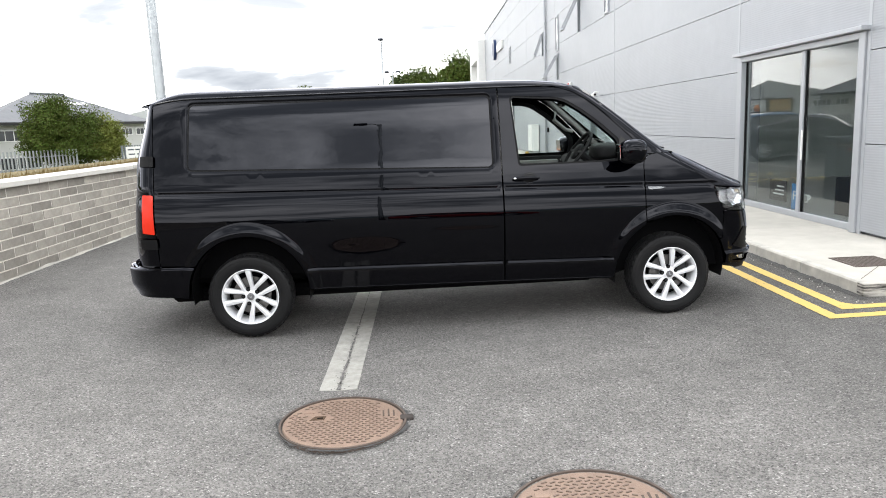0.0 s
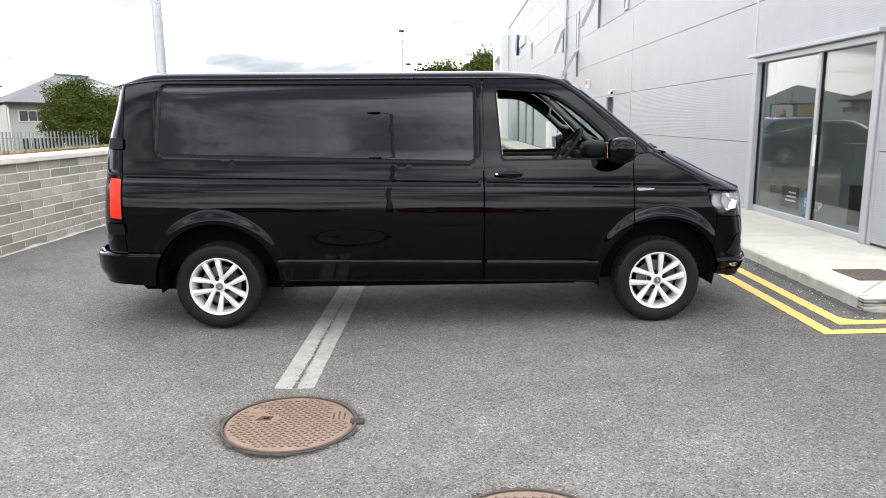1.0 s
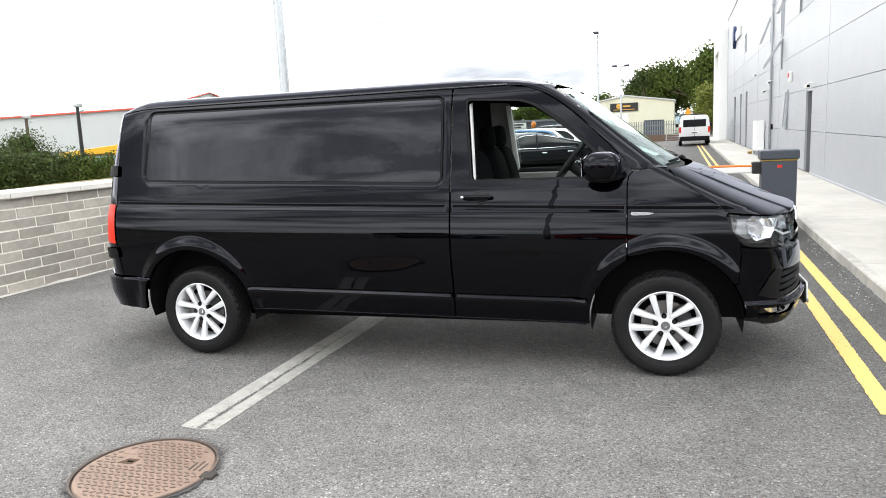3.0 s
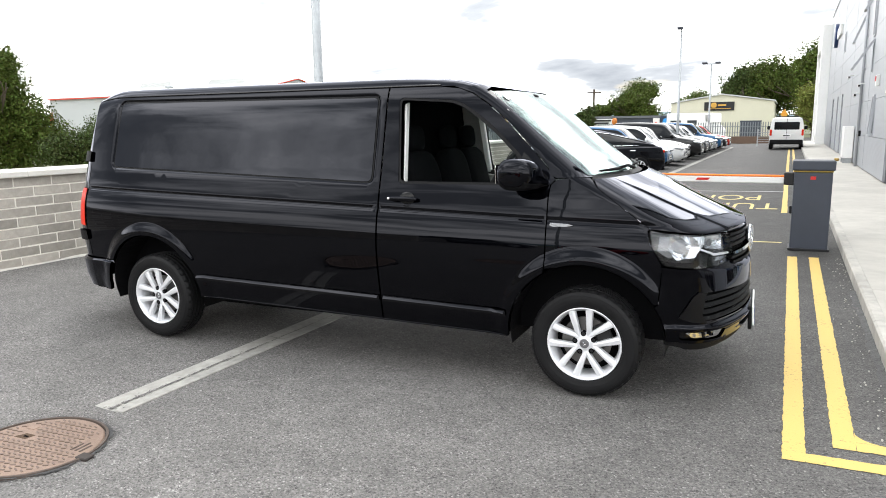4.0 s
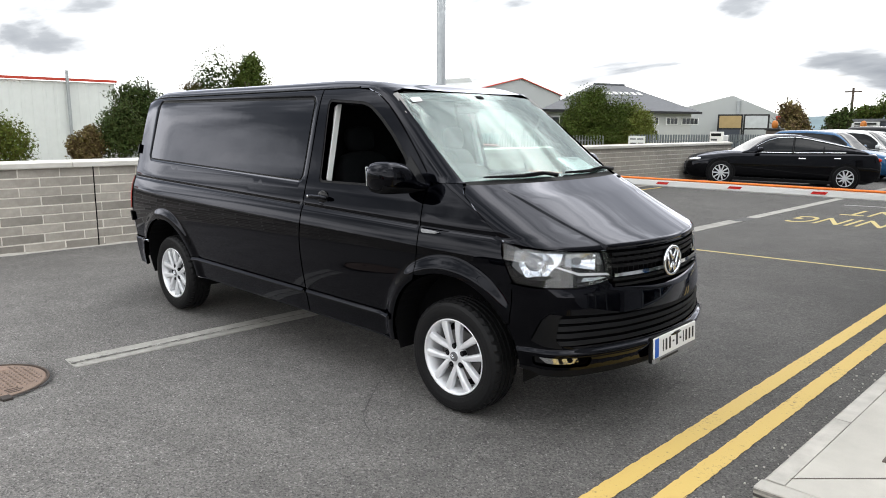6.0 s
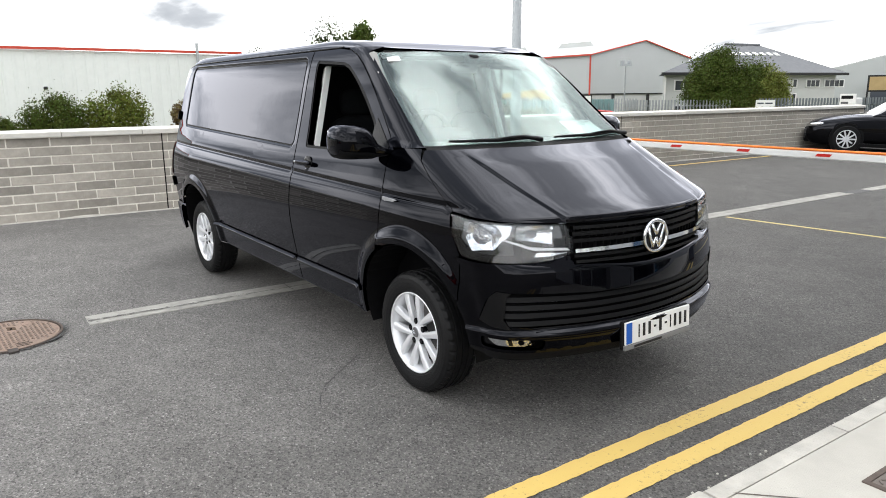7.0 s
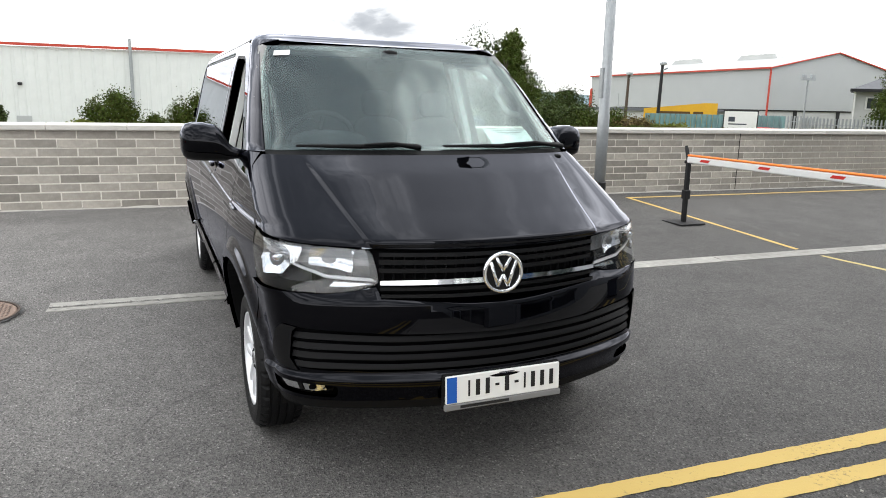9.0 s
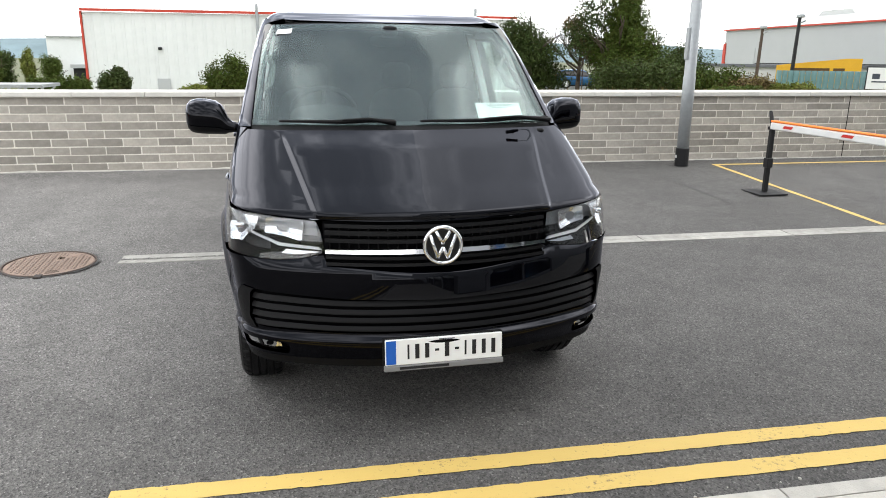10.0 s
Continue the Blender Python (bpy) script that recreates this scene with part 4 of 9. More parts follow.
def build_entrance():
    y0, y1, z0, z1 = DOOR
    d = thing("door_1", "glazed sliding entrance door in a grey aluminium frame", "door", SITE, kind="structure")
    t = .075
    for lo, hi in (((FACE_X - .03, y0 - .10, z0), (FACE_X + .12, y0 + .02, z1 + .02)), ((FACE_X - .03, y1 - .02, z0), (FACE_X + .12, y1 + .09, z1 + .02)), ((FACE_X - .03, y0 + .02, z1 - .06), (FACE_X + .12, y1 - .02, z1 + .02)), ((FACE_X + .04, y0 + .02, z0), (FACE_X + .12, y1 - .02, z0 + .09))):
        part("frame", box(lo, hi, .006), M_TRIM, d)
    part("drip_hood", box((FACE_X - .12, y0 - .16, z1 + .022), (FACE_X + .04, y1 + .14, z1 + .075), .008), M_TRIM, d)
    ym = 3.10
    part("mullion", box((FACE_X + .02, ym - .04, z0 + .09), (FACE_X + .10, ym + .04, z1 - .06), .005), M_TRIM, d)
    for a, b in ((y0 + .02, ym - .04), (ym + .04, y1 - .02)):
        g = part("pane", box((FACE_X + .055, a, z0 + .09), (FACE_X + .067, b, z1 - .06)), M_DOORGLASS, d, "shop glass")
        g.visible_shadow = False
        for lo, hi in (((FACE_X + .045, a, z0 + .09), (FACE_X + .08, a + .03, z1 - .06)), ((FACE_X + .045, b - .03, z0 + .09), (FACE_X + .08, b, z1 - .06))):
            part("stile", box(lo, hi, .003), M_BLACKP, d)
    part("pull_handle", box((FACE_X + .005, ym - .065, .95), (FACE_X + .03, ym - .045, 1.35), .006), M_WHITEP, d)
    # the showroom behind
    room = thing("showroom", "dim showroom behind the glass door", "room", SITE, kind="structure")
    M_IN = mat("showroom_wall", (.50, .51, .51), .8, var=.05, scale=2)
    part("floor", box((FACE_X + .31, END_Y + .3, 0), (10, 9, PAVE_Z)), mat("showroom_tile", (.42, .42, .41), .3, var=.05, scale=3), room)
    part("back_wall", box((9.9, END_Y + .3, PAVE_Z), (10, 9, 3.2)), M_IN, room)
    part("side_wall", box((FACE_X + .31, 8.9, PAVE_Z), (9.89, 9, 3.2)), M_IN, room)
    part("room_ceiling", box((FACE_X + .31, END_Y + .26, 3.2), (10, 9, 3.3)), M_IN, room)
    M_BLUEBOX = mat("display_blue", (.02, .10, .30), .5, var=.05)
    disp = thing("display_case", "dark display case with a blue pack on top", "display", SITE @ pose(5.75, 2.75, PAVE_Z))
    part("case", box((-.25, -.55, 0), (.25, .55, .52), .01), M_BLACKP, disp)
    part("pack", box((-.15, -.05, .52), (.15, .33, 1.0), .02), M_BLUEBOX, disp, "blue pack")
    part("pack_label", box((-.155, .28, .62), (-.151, .325, .9)), M_WHITEP, disp)
    part("pack_neck", box((-.08, .04, 1.0), (.08, .2, 1.08), .02), M_BLUEBOX, disp)
    sc = thing("display_screen", "tall dark display panel on a stand", "display panel", SITE @ pose(6.2, 2.3, PAVE_Z))
    part("screen", box((-.05, -.5, .3), (.05, .5, 1.55), .01), M_BLACKG, sc)
    part("foot", box((-.2, -.3, 0), (.2, .3, .3), .01), M_BLACKP, sc)
    po = thing("poster_stand", "small blue poster stand behind the door glass", "poster", SITE @ pose(5.12, 3.62, PAVE_Z) @ Matrix.Diagonal((1, 1, .72, 1)))
    part("board", box((-.015, -.10, .02), (.015, .10, .58), .004), mat("poster_blue", (.03, .22, .50), .5), po)
    letters("poster_letter", "P", .26, .002, M_WHITEP, pose(-.018, 0, .34, 90, 0, -90), po)
    letters("glass_letters", "CP", .17, .002, M_WHITEP, SITE @ pose(FACE_X + .085, 2.98, .42, 90, 0, -90), label="white letters on the glass", category="lettering", kind="structure")
    nt = thing("notice", "small dark notice with pale lines inside the glass", "notice", SITE @ pose(5.2, 4.3, PAVE_Z))
    part("board", box((-.01, -.25, .1), (.01, .25, .42), .004), M_BLACKP, nt)
    for k in range(3):
        part("line_bar", box((-.013, -.2, .2 + k * .06), (-.011, .12 - .05 * k, .222 + k * .06)), M_WHITEP, nt)


def tilt_window(y0, y1, z0, z1, open_deg, label):
    w = thing("window_tall", label, "window", SITE, group="upper windows", kind="structure")
    f = .045
    for lo, hi in (((FACE_X - .01, y0, z0), (FACE_X + .09, y0 + f, z1)), ((FACE_X - .01, y1 - f, z0), (FACE_X + .09, y1, z1)), ((FACE_X - .01, y0 + f, z0), (FACE_X + .09, y1 - f, z0 + f)), ((FACE_X - .01, y0 + f, z1 - f), (FACE_X + .09, y1 - f, z1))):
        part("window_frame", box(lo, hi, .004), M_TRIM, w)
    # near-black sheet stands for the unlit room behind the window
    part("dark_reveal", box((FACE_X + .2, y0 + f, z0 + f), (FACE_X + .22, y1 - f, z1 - f)), M_DARK, w)
    h = z1 - z0
    m = pose(FACE_X - .012, 0, z1 - .03, 0, open_deg, 0)
    bm = bmesh.new()
    for lo, hi in (((-.03, y0, -h), (.03, y0 + .05, 0)), ((-.03, y1 - .05, -h), (.03, y1, 0)), ((-.03, y0 + .05, -h), (.03, y1 - .05, -h + .05)), ((-.03, y0 + .05, -.05), (.03, y1 - .05, 0))):
        box_into(bm, lo, hi)
    s = part("sash", bm, M_TRIM, w, "top-hung sash")
    s.matrix_basis = m
    g = part("pane", box((-.006, y0 + .05, -h + .05), (.006, y1 - .05, -.05)), M_DOORGLASS, s)


def wall_box(name, label, cat, y, z, sy, sz, d, material, extra=None):
    return solo(name, box((FACE_X - d, y - sy / 2, z - sz / 2), (FACE_X - .001, y + sy / 2, z + sz / 2), min(.012, d / 4)), material, label, cat, SITE)


def build_wall_fittings():
    for r, deg in zip(UPPER, (0, 26, 0, 20, 0)):
        tilt_window(*r, deg, "tall narrow grey window with its sash tilted open" if deg else "tall narrow grey window, closed")
    tilt_window(*LOWER_SLOT, 32, "tall narrow grey window with its sash tilted open")
    tilt_window(*SLOT, 4, "narrow white-framed slot window near the side door")
    for i, r in enumerate([SIDE_DOOR] + FAR_DOORS):
        d = thing("door_%d" % (i + 2), "plain grey steel door set back in the cladding", "door", SITE, kind="structure")
        part("leaf", box((FACE_X + .16, r[0], r[2]), (FACE_X + .2, r[1], r[3])), mat("door_grey%d" % i, (.16, .165, .175), .5, var=.04), d)
        part("door_handle", box((FACE_X + .12, r[0] + .08, 1.1), (FACE_X + .16, r[0] + .2, 1.14), .008), M_CHROME, d)
    alarm = thing("alarm_box", "small red alarm sounder on the cladding", "alarm", SITE @ pose(FACE_X, 17.9, 2.72))
    part("case", box((-.09, -.13, -.15), (-.001, .13, .15), .015), M_WHITEP, alarm)
    part("lens", box((-.11, -.11, -.02), (-.091, .11, .12), .01), M_RED, alarm, "red lens")
    for y, z in ((14.1, 2.36), (22.4, 2.85), (27.5, 3.4), (23.9, 2.6)):
        c = thing("security_camera", "white security camera on a wall bracket", "camera", SITE @ pose(FACE_X, y, z), group="security cameras")
        part("bracket", tube([(-.001, 0, 0), (-.12, 0, .01), (-.16, 0, -.03)], .018, 8), M_WHITEP, c)
        part("body", box((-.21, -.22, -.11), (-.12, .08, -.03), .015), M_WHITEP, c)
        part("front_glass", box((-.20, -.228, -.10), (-.13, -.221, -.04)), M_BLACKG, c)
    mb = thing("meter_cabinet", "tall white meter cabinet standing on the footpath", "cabinet", SITE @ pose(FACE_X - .32, 25.2, PAVE_Z))
    part("case", box((-.02, -.55, .18), (.3, .55, 1.32), .01), M_WHITEP, mb)
    part("leg", box((.0, -.5, 0), (.28, -.4, .18)), M_GALV, mb)
    part("leg", box((.0, .4, 0), (.28, .5, .18)), M_GALV, mb)
    part("brass_valve", superblob(.09, .14, .06, .7, .7, m=pose(-.15, .1, .10)), mat("brass", (.35, .24, .08), .4, .8), mb, smooth=True)
    dp = thing("downpipe", "grey rainwater downpipe on the cladding", "pipe", SITE)
    part("pipe", tube([(FACE_X - .06, 22.6, PAVE_Z), (FACE_X - .06, 22.6, 7.9)], .045, 10), M_TRIM, dp, smooth=True)
    for z in (1.2, 3.3, 5.4, 7.4):
        part("clip", box((FACE_X - .11, 22.54, z), (FACE_X - .002, 22.66, z + .05)), M_TRIM, dp)
    so = thing("wall_socket", "small black socket box on the cladding", "socket", SITE @ pose(FACE_X, 22.3, 1.25))
    part("case", box((-.07, -.06, -.09), (-.001, .06, .09), .01), M_BLACKP, so)
    ro = thing("round_sign", "large round dark blue sign with white ring on the facade", "sign", SITE @ pose(FACE_X, 42.0, 6.4))
    part("disc", lathe([(.0005, .18), (.62, .18), (.66, .14), (.66, 0)], 48, pose(0, 0, 0, 0, -90, 0)), mat("sign_navy", (.01, .03, .10), .4), ro)
    part("ring", lathe([(.55, .185), (.61, .19), (.61, .18), (.55, .18)], 48, pose(0, 0, 0, 0, -90, 0), close=True), M_WHITEP, ro)
    si = thing("sign_letters_board", "white sign strip beside the round sign", "sign", SITE @ pose(FACE_X, 39.2, 6.3))
    part("board", box((-.12, -1.6, -.25), (-.001, 1.2, .25), .01), M_WHITEP, si)


build_facade()
build_entrance()

# ---- the black van ----
from mathutils.geometry import delaunay_2d_cdt


class Curve1:
    """A smooth curve through (t, v) knots (monotone cubic)."""

    def __init__(self, knots):
        self.t = [k[0] for k in knots]
        self.v = [k[1] for k in knots]
        n = len(knots)
        d = [(self.v[i + 1] - self.v[i]) / (self.t[i + 1] - self.t[i]) for i in range(n - 1)]
        self.m = [d[0]] + [0.0 if d[i - 1] * d[i] <= 0 else 2 * d[i - 1] * d[i] / (d[i - 1] + d[i]) for i in range(1, n - 1)] + [d[-1]]

    def __call__(self, x):
        t, v, m = self.t, self.v, self.m
        if x <= t[0]:
            return v[0] + m[0] * (x - t[0])
        if x >= t[-1]:
            return v[-1] + m[-1] * (x - t[-1])
        i = max(k for k in range(len(t)) if t[k] <= x)
        h = t[i + 1] - t[i]
        s = (x - t[i]) / h
        return v[i] * (1 + 2 * s) * (1 - s) ** 2 + m[i] * h * s * (1 - s) ** 2 + v[i + 1] * s * s * (3 - 2 * s) - m[i + 1] * h * s * s * (1 - s)


HALF_W = Curve1([(.2, .835), (.35, .888), (.5, .918), (.7, .938), (.9, .945), (1.05, .937), (1.2, .908), (1.33, .872), (1.5, .83), (1.7, .782), (1.82, .748), (1.88, .722), (1.92, .69)])
NOSE = Curve1([(.25, 2.50), (.33, 2.555), (.42, 2.585), (.52, 2.595), (.66, 2.592), (.78, 2.580), (.86, 2.566), (.93, 2.556), (.985, 2.545), (1.01, 2.535), (1.03, 2.516), (1.045, 2.484), (1.08, 2.402), (1.12, 2.308), (1.18, 2.178), (1.23, 2.074), (1.28, 1.970), (1.33, 1.868)])
SCREEN = Curve1([(1.30, 1.86), (1.34, 1.805), (1.51, 1.575), (1.68, 1.355), (1.80, 1.19), (1.87, 1.08), (1.95, .93)])
BOW = Curve1([(.25, .25), (.5, .262), (.9, .268), (1.0, .262), (1.12, .225), (1.32, .17)])
BOW_TOP = Curve1([(1.33, .155), (1.86, .11)])
CORNER = Curve1([(.25, .20), (.7, .20), (1.0, .20), (1.1, .2), (1.32, .2)])
ARCH_R, ARCH_F = (-1.69, .365), (1.70, .365)


def waist(x):
    return 1.106 - .0245 * (x - .33)


def rub(x):
    return .515 - .0165 * x


def sill(x):
    return .362 - .0155 * x


def side_y(x, z):
    """Half width of the body at x and z, with wheel-arch flares and the waist crease."""
    w = HALF_W(z)
    k = 1.0
    if x > 1.3:
        k -= .070 * ((x - 1.3) / .95) ** 2
    if x < -1.7:
        k -= .045 * ((-1.7 - x) / .8) ** 2
    y = w * k
    d = waist(x) - z
    # waist: undercut above the crease, a ledge, then a shoulder that leans to the sky
    if d < 0:
        y -= .005 * smooth01(.030, 0, -d)
    else:
        y += -.005 * (1 - smooth01(0, .012, d)) + .024 * (1 - math.exp(-d / .11)) - .024 * smooth01(.22, .62, d)
    for c in (ARCH_R, ARCH_F):
        d = math.hypot(x - c[0], z - c[1])
        if .40 < d < .62 and z > .25:
            y += .024 * (1 - smooth01(.49, .572, d))
    return y


def corner_of(z):
    """Plan of the nose at height z: bow, where the corner starts and ends."""
    top = z > 1.331
    f = (SCREEN if top else NOSE)(z)
    b = (BOW_TOP if top else BOW)(z)
    r = .10 if top else CORNER(z)
    yc = HALF_W(z) * .985 - r
    x0 = f - b * (yc / .9) ** 2
    slope = -2 * b * yc / .81
    x1 = x0 - r * (1.0 if not top else 1.3)
    y1 = side_y(x1, z)
    # control point: front tangent meets the side
    cy = y1 - .004
    cx = x0 + slope * (cy - yc)
    return f, b, yc, x0, x1, y1, cx, cy, 1.35 * r


def nose(v, z):
    """Skin of the front half: v runs from the centre line outwards, round the corner and back along the side."""
    s = -1.0 if v < 0 else 1.0
    a = abs(v)
    f, b, yc, x0, x1, y1, cx, cy, ln = corner_of(z)
    if a <= yc:
        x, y = f - b * (a / .9) ** 2, a
        if 1.0 < z < 1.331:
            e = .545 + .12 * (z - 1.03) / .28
            x += .020 * smooth01(0, .03, e - a) * smooth01(1.0, 1.03, z) * smooth01(1.33, 1.24, z)
    elif a <= yc + ln:
        t = (a - yc) / ln
        x = (1 - t) ** 2 * x0 + 2 * t * (1 - t) * cx + t * t * x1
        y = (1 - t) ** 2 * yc + 2 * t * (1 - t) * cy + t * t * y1
    else:
        x = x1 - (a - yc - ln)
        y = side_y(x, z)
    return Vector((x, -s * y, z))


def v_x(x, z):
    """v of the side point at x."""
    f, b, yc, x0, x1, y1, cx, cy, ln = corner_of(z)
    if x <= x1:
        return yc + ln + x1 - x
    lo, hi = yc, yc + ln
    for _ in range(30):
        mid = (lo + hi) / 2
        if nose(mid, z).x > x:
            lo = mid
        else:
            hi = mid
    return (lo + hi) / 2


def v_y(y, z):
    f, b, yc, x0, x1, y1, cx, cy, ln = corner_of(z)
    if y <= yc:
        return y
    lo, hi = yc, yc + ln
    for _ in range(30):
        mid = (lo + hi) / 2
        if -nose(mid, z).y < y:
            lo = mid
        else:
            hi = mid
    return (lo + hi) / 2


def flank(x, z):
    return Vector((x, -side_y(x, z), z))


def rear(u, z):
    """Skin of the rear: u is 0 at the side panel's end, 1 at the end of the corner, 2 at the centre line."""
    x0, y0 = -2.36, side_y(-2.36, z)
    xe = -2.60 - .03 * (1 - smooth01(.7, 1.3, z)) + .10 * smooth01(1.3, 1.92, z)
    if u <= 1:
        t = u
        p0, c, p2 = (x0, y0), (xe + .06, y0 - .03), (xe, y0 - .34)
        x = (1 - t) ** 2 * p0[0] + 2 * t * (1 - t) * c[0] + t * t * p2[0]
        y = (1 - t) ** 2 * p0[1] + 2 * t * (1 - t) * c[1] + t * t * p2[1]
    else:
        x, y = xe - .02 * (u - 1), (y0 - .34) * (2 - u)
    return Vector((x, -y, z))


def inside_poly(px, py, poly):
    n = len(poly)
    res = np.zeros(len(px), bool)
    j = n - 1
    for i in range(n):
        xi, yi = poly[i]
        xj, yj = poly[j]
        if yi != yj:
            c = ((yi > py) != (yj > py)) & (px < (xj - xi) * (py - yi) / (yj - yi) + xi)
            res ^= c
        j = i
    return res


def resample(poly, da, db, k=0.7):
    out = []
    for (a0, b0), (a1, b1) in zip(poly, poly[1:] + poly[:1]):
        n = max(1, int(math.hypot((a1 - a0) / da, (b1 - b0) / db) / k + .5))
        out += [(a0 + (a1 - a0) * i / n, b0 + (b1 - b0) * i / n) for i in range(n)]
    return out


def rounded(poly, r, n=5):
    """Rounds the corners of a polygon."""
    out = []
    m = len(poly)
    for i in range(m):
        p0, p, p2 = Vector(poly[i - 1]), Vector(poly[i]), Vector(poly[(i + 1) % m])
        a, b = p0 - p, p2 - p
        ra = min(r, a.length * .45, b.length * .45)
        a, b = p + a.normalized() * ra, p + b.normalized() * ra
        for k in range(n + 1):
            t = k / n
            q = a * (1 - t) ** 2 + p * 2 * t * (1 - t) + b * t * t
            out.append((q.x, q.y))
    return out


def fall(p):
    """The roof drops a little towards the rear doors."""
    k = smooth01(-1.95, -2.62, p.x)
    return Vector((p.x, p.y, p.z - .075 * k * k * smooth01(1.45, 1.9, p.z)))


def skin(chart, outer, holes=(), lines=(), da=.045, db=.045, thick=.012, lift=0.0, mirror=False, skip=None):
    """A curved panel: the region inside outer and outside holes, laid on the chart and given thickness. Its normals are those of the chart."""
    raw = chart
    chart = lambda a, b: fall(raw(a, b))
    loops = [resample(list(outer), da, db)] + [resample(list(h), da, db) for h in holes]
    pts, edges = [], []
    for lp in loops:
        s = len(pts)
        pts += lp
        edges += [(s + i, s + (i + 1) % len(lp)) for i in range(len(lp))]
    for ln in lines:
        s = len(pts)
        pts += list(ln)
        edges += [(s + i, s + i + 1) for i in range(len(ln) - 1)]
    oa = np.array(outer)
    ga, gb = np.meshgrid(np.arange(oa[:, 0].min() + da * .37, oa[:, 0].max(), da), np.arange(oa[:, 1].min() + db * .41, oa[:, 1].max(), db))
    ga, gb = ga.ravel(), gb.ravel()
    ok = inside_poly(ga, gb, loops[0])
    for h in loops[1:]:
        ok &= ~inside_poly(ga, gb, h)
    if skip:
        ok &= np.array([not skip(a, b) for a, b in zip(ga, gb)], bool)
    bp = np.array(pts) / (da, db)
    ga, gb = ga[ok], gb[ok]
    if len(ga):
        near = np.min((ga[:, None] / da - bp[None, :, 0]) ** 2 + (gb[:, None] / db - bp[None, :, 1]) ** 2, axis=1)
        keep = near > .22
        pts += list(zip(ga[keep].tolist(), gb[keep].tolist()))
    vs, _, fs, *_ = delaunay_2d_cdt([Vector((a / da, b / db)) for a, b in pts], edges, [], 0, 1e-5)
    ab = [(v.x * da, v.y * db) for v in vs]
    cen = np.array([np.mean([ab[i] for i in f], axis=0) for f in fs])
    ok = inside_poly(cen[:, 0], cen[:, 1], loops[0])
    for h in loops[1:]:
        ok &= ~inside_poly(cen[:, 0], cen[:, 1], h)
    fs = [list(f) for f, k in zip(fs, ok) if k]
    e = .004
    P, N = [], []
    for a, b in ab:
        p = chart(a, b)
        da_ = chart(a + e, b) - chart(a - e, b)
        db_ = chart(a, b + e) - chart(a, b - e)
        n = da_.cross(db_)
        n = n.normalized() if n.length > 1e-12 else Vector((0, -1, 0))
        mid = Vector((max(-1.9, min(1.2, p.x)), 0, .9 if p.z < 1.6 else 1.4))
        if n.dot(p - mid) < 0:
            n = -n
        P.append(p + n * lift)
        N.append(n)
    n0 = len(P)
    verts = [p for p in P] + [p - n * thick for p, n in zip(P, N)]
    norms = [n for n in N] + [-n for n in N]
    faces = []
    for f in fs:
        a, b, c = (P[i] for i in f[:3])
        g = (b - a).cross(c - a)
        f2 = f if g.dot(N[f[0]]) > 0 else f[::-1]
        faces.append(f2)
        faces.append([i + n0 for i in f2[::-1]])
    count = {}
    for f in fs:
        for i in range(len(f)):
            k = tuple(sorted((f[i], f[(i + 1) % len(f)])))
            count[k] = count.get(k, 0) + 1
    for (i, j), c in count.items():
        if c == 1:
            q = len(verts)
            verts += [P[i], P[j], verts[j + n0], verts[i + n0]]
            g = (P[j] - P[i]).cross(N[i])
            norms += [g.normalized() if g.length > 0 else N[i]] * 4
            faces.append([q, q + 1, q + 2, q + 3])
    if mirror:
        verts = [Vector((v.x, -v.y, v.z)) for v in verts]
        norms = [Vector((v.x, -v.y, v.z)) for v in norms]
        faces = [f[::-1] for f in faces]
    me = bpy.data.meshes.new("skin")
    me.from_pydata([tuple(v) for v in verts], [], faces)
    me.polygons.foreach_set("use_smooth", [True] * len(me.polygons))
    me.normals_split_custom_set_from_vertices([tuple(v) for v in norms])
    return me


def panel(name, chart, outer, parent, material, label="", mirror=False, **kw):
    me = skin(chart, outer, mirror=mirror, **kw)
    me.name = name
    me.materials.append(material)
    ob = new(name, me)
    ob.parent = parent
    return tagged(ob, label)


def arc(c, r, a0, a1, n=14):
    return [(c[0] + r * math.cos(radians(a0 + (a1 - a0) * i / n)), c[1] + r * math.sin(radians(a0 + (a1 - a0) * i / n))) for i in range(n + 1)]


def superblob(a, b, c, e1=.5, e2=.5, seg=28, rings=16, m=None):
    """A rounded block: a box with softly swollen faces, half axes a, b and c."""
    bm = bmesh.new()

    def pw(v, e):
        return math.copysign(abs(v) ** e, v)

    rows = []
    for i in range(rings + 1):
        ph = -math.pi / 2 + math.pi * i / rings
        rows.append([bm.verts.new((a * pw(math.cos(ph), e1) * pw(math.cos(th), e2), b * pw(math.cos(ph), e1) * pw(math.sin(th), e2), c * pw(math.sin(ph), e1))) for th in (2 * math.pi * k / seg for k in range(seg))])
    for r0, r1 in zip(rows, rows[1:]):
        for k in range(seg):
            bm.faces.new((r0[k], r0[(k + 1) % seg], r1[(k + 1) % seg], r1[k]))
    bmesh.ops.remove_doubles(bm, verts=bm.verts, dist=1e-5)
    if m is not None:
        bmesh.ops.transform(bm, matrix=m, verts=bm.verts)
    bmesh.ops.recalc_face_normals(bm, faces=bm.faces[:])
    return bm


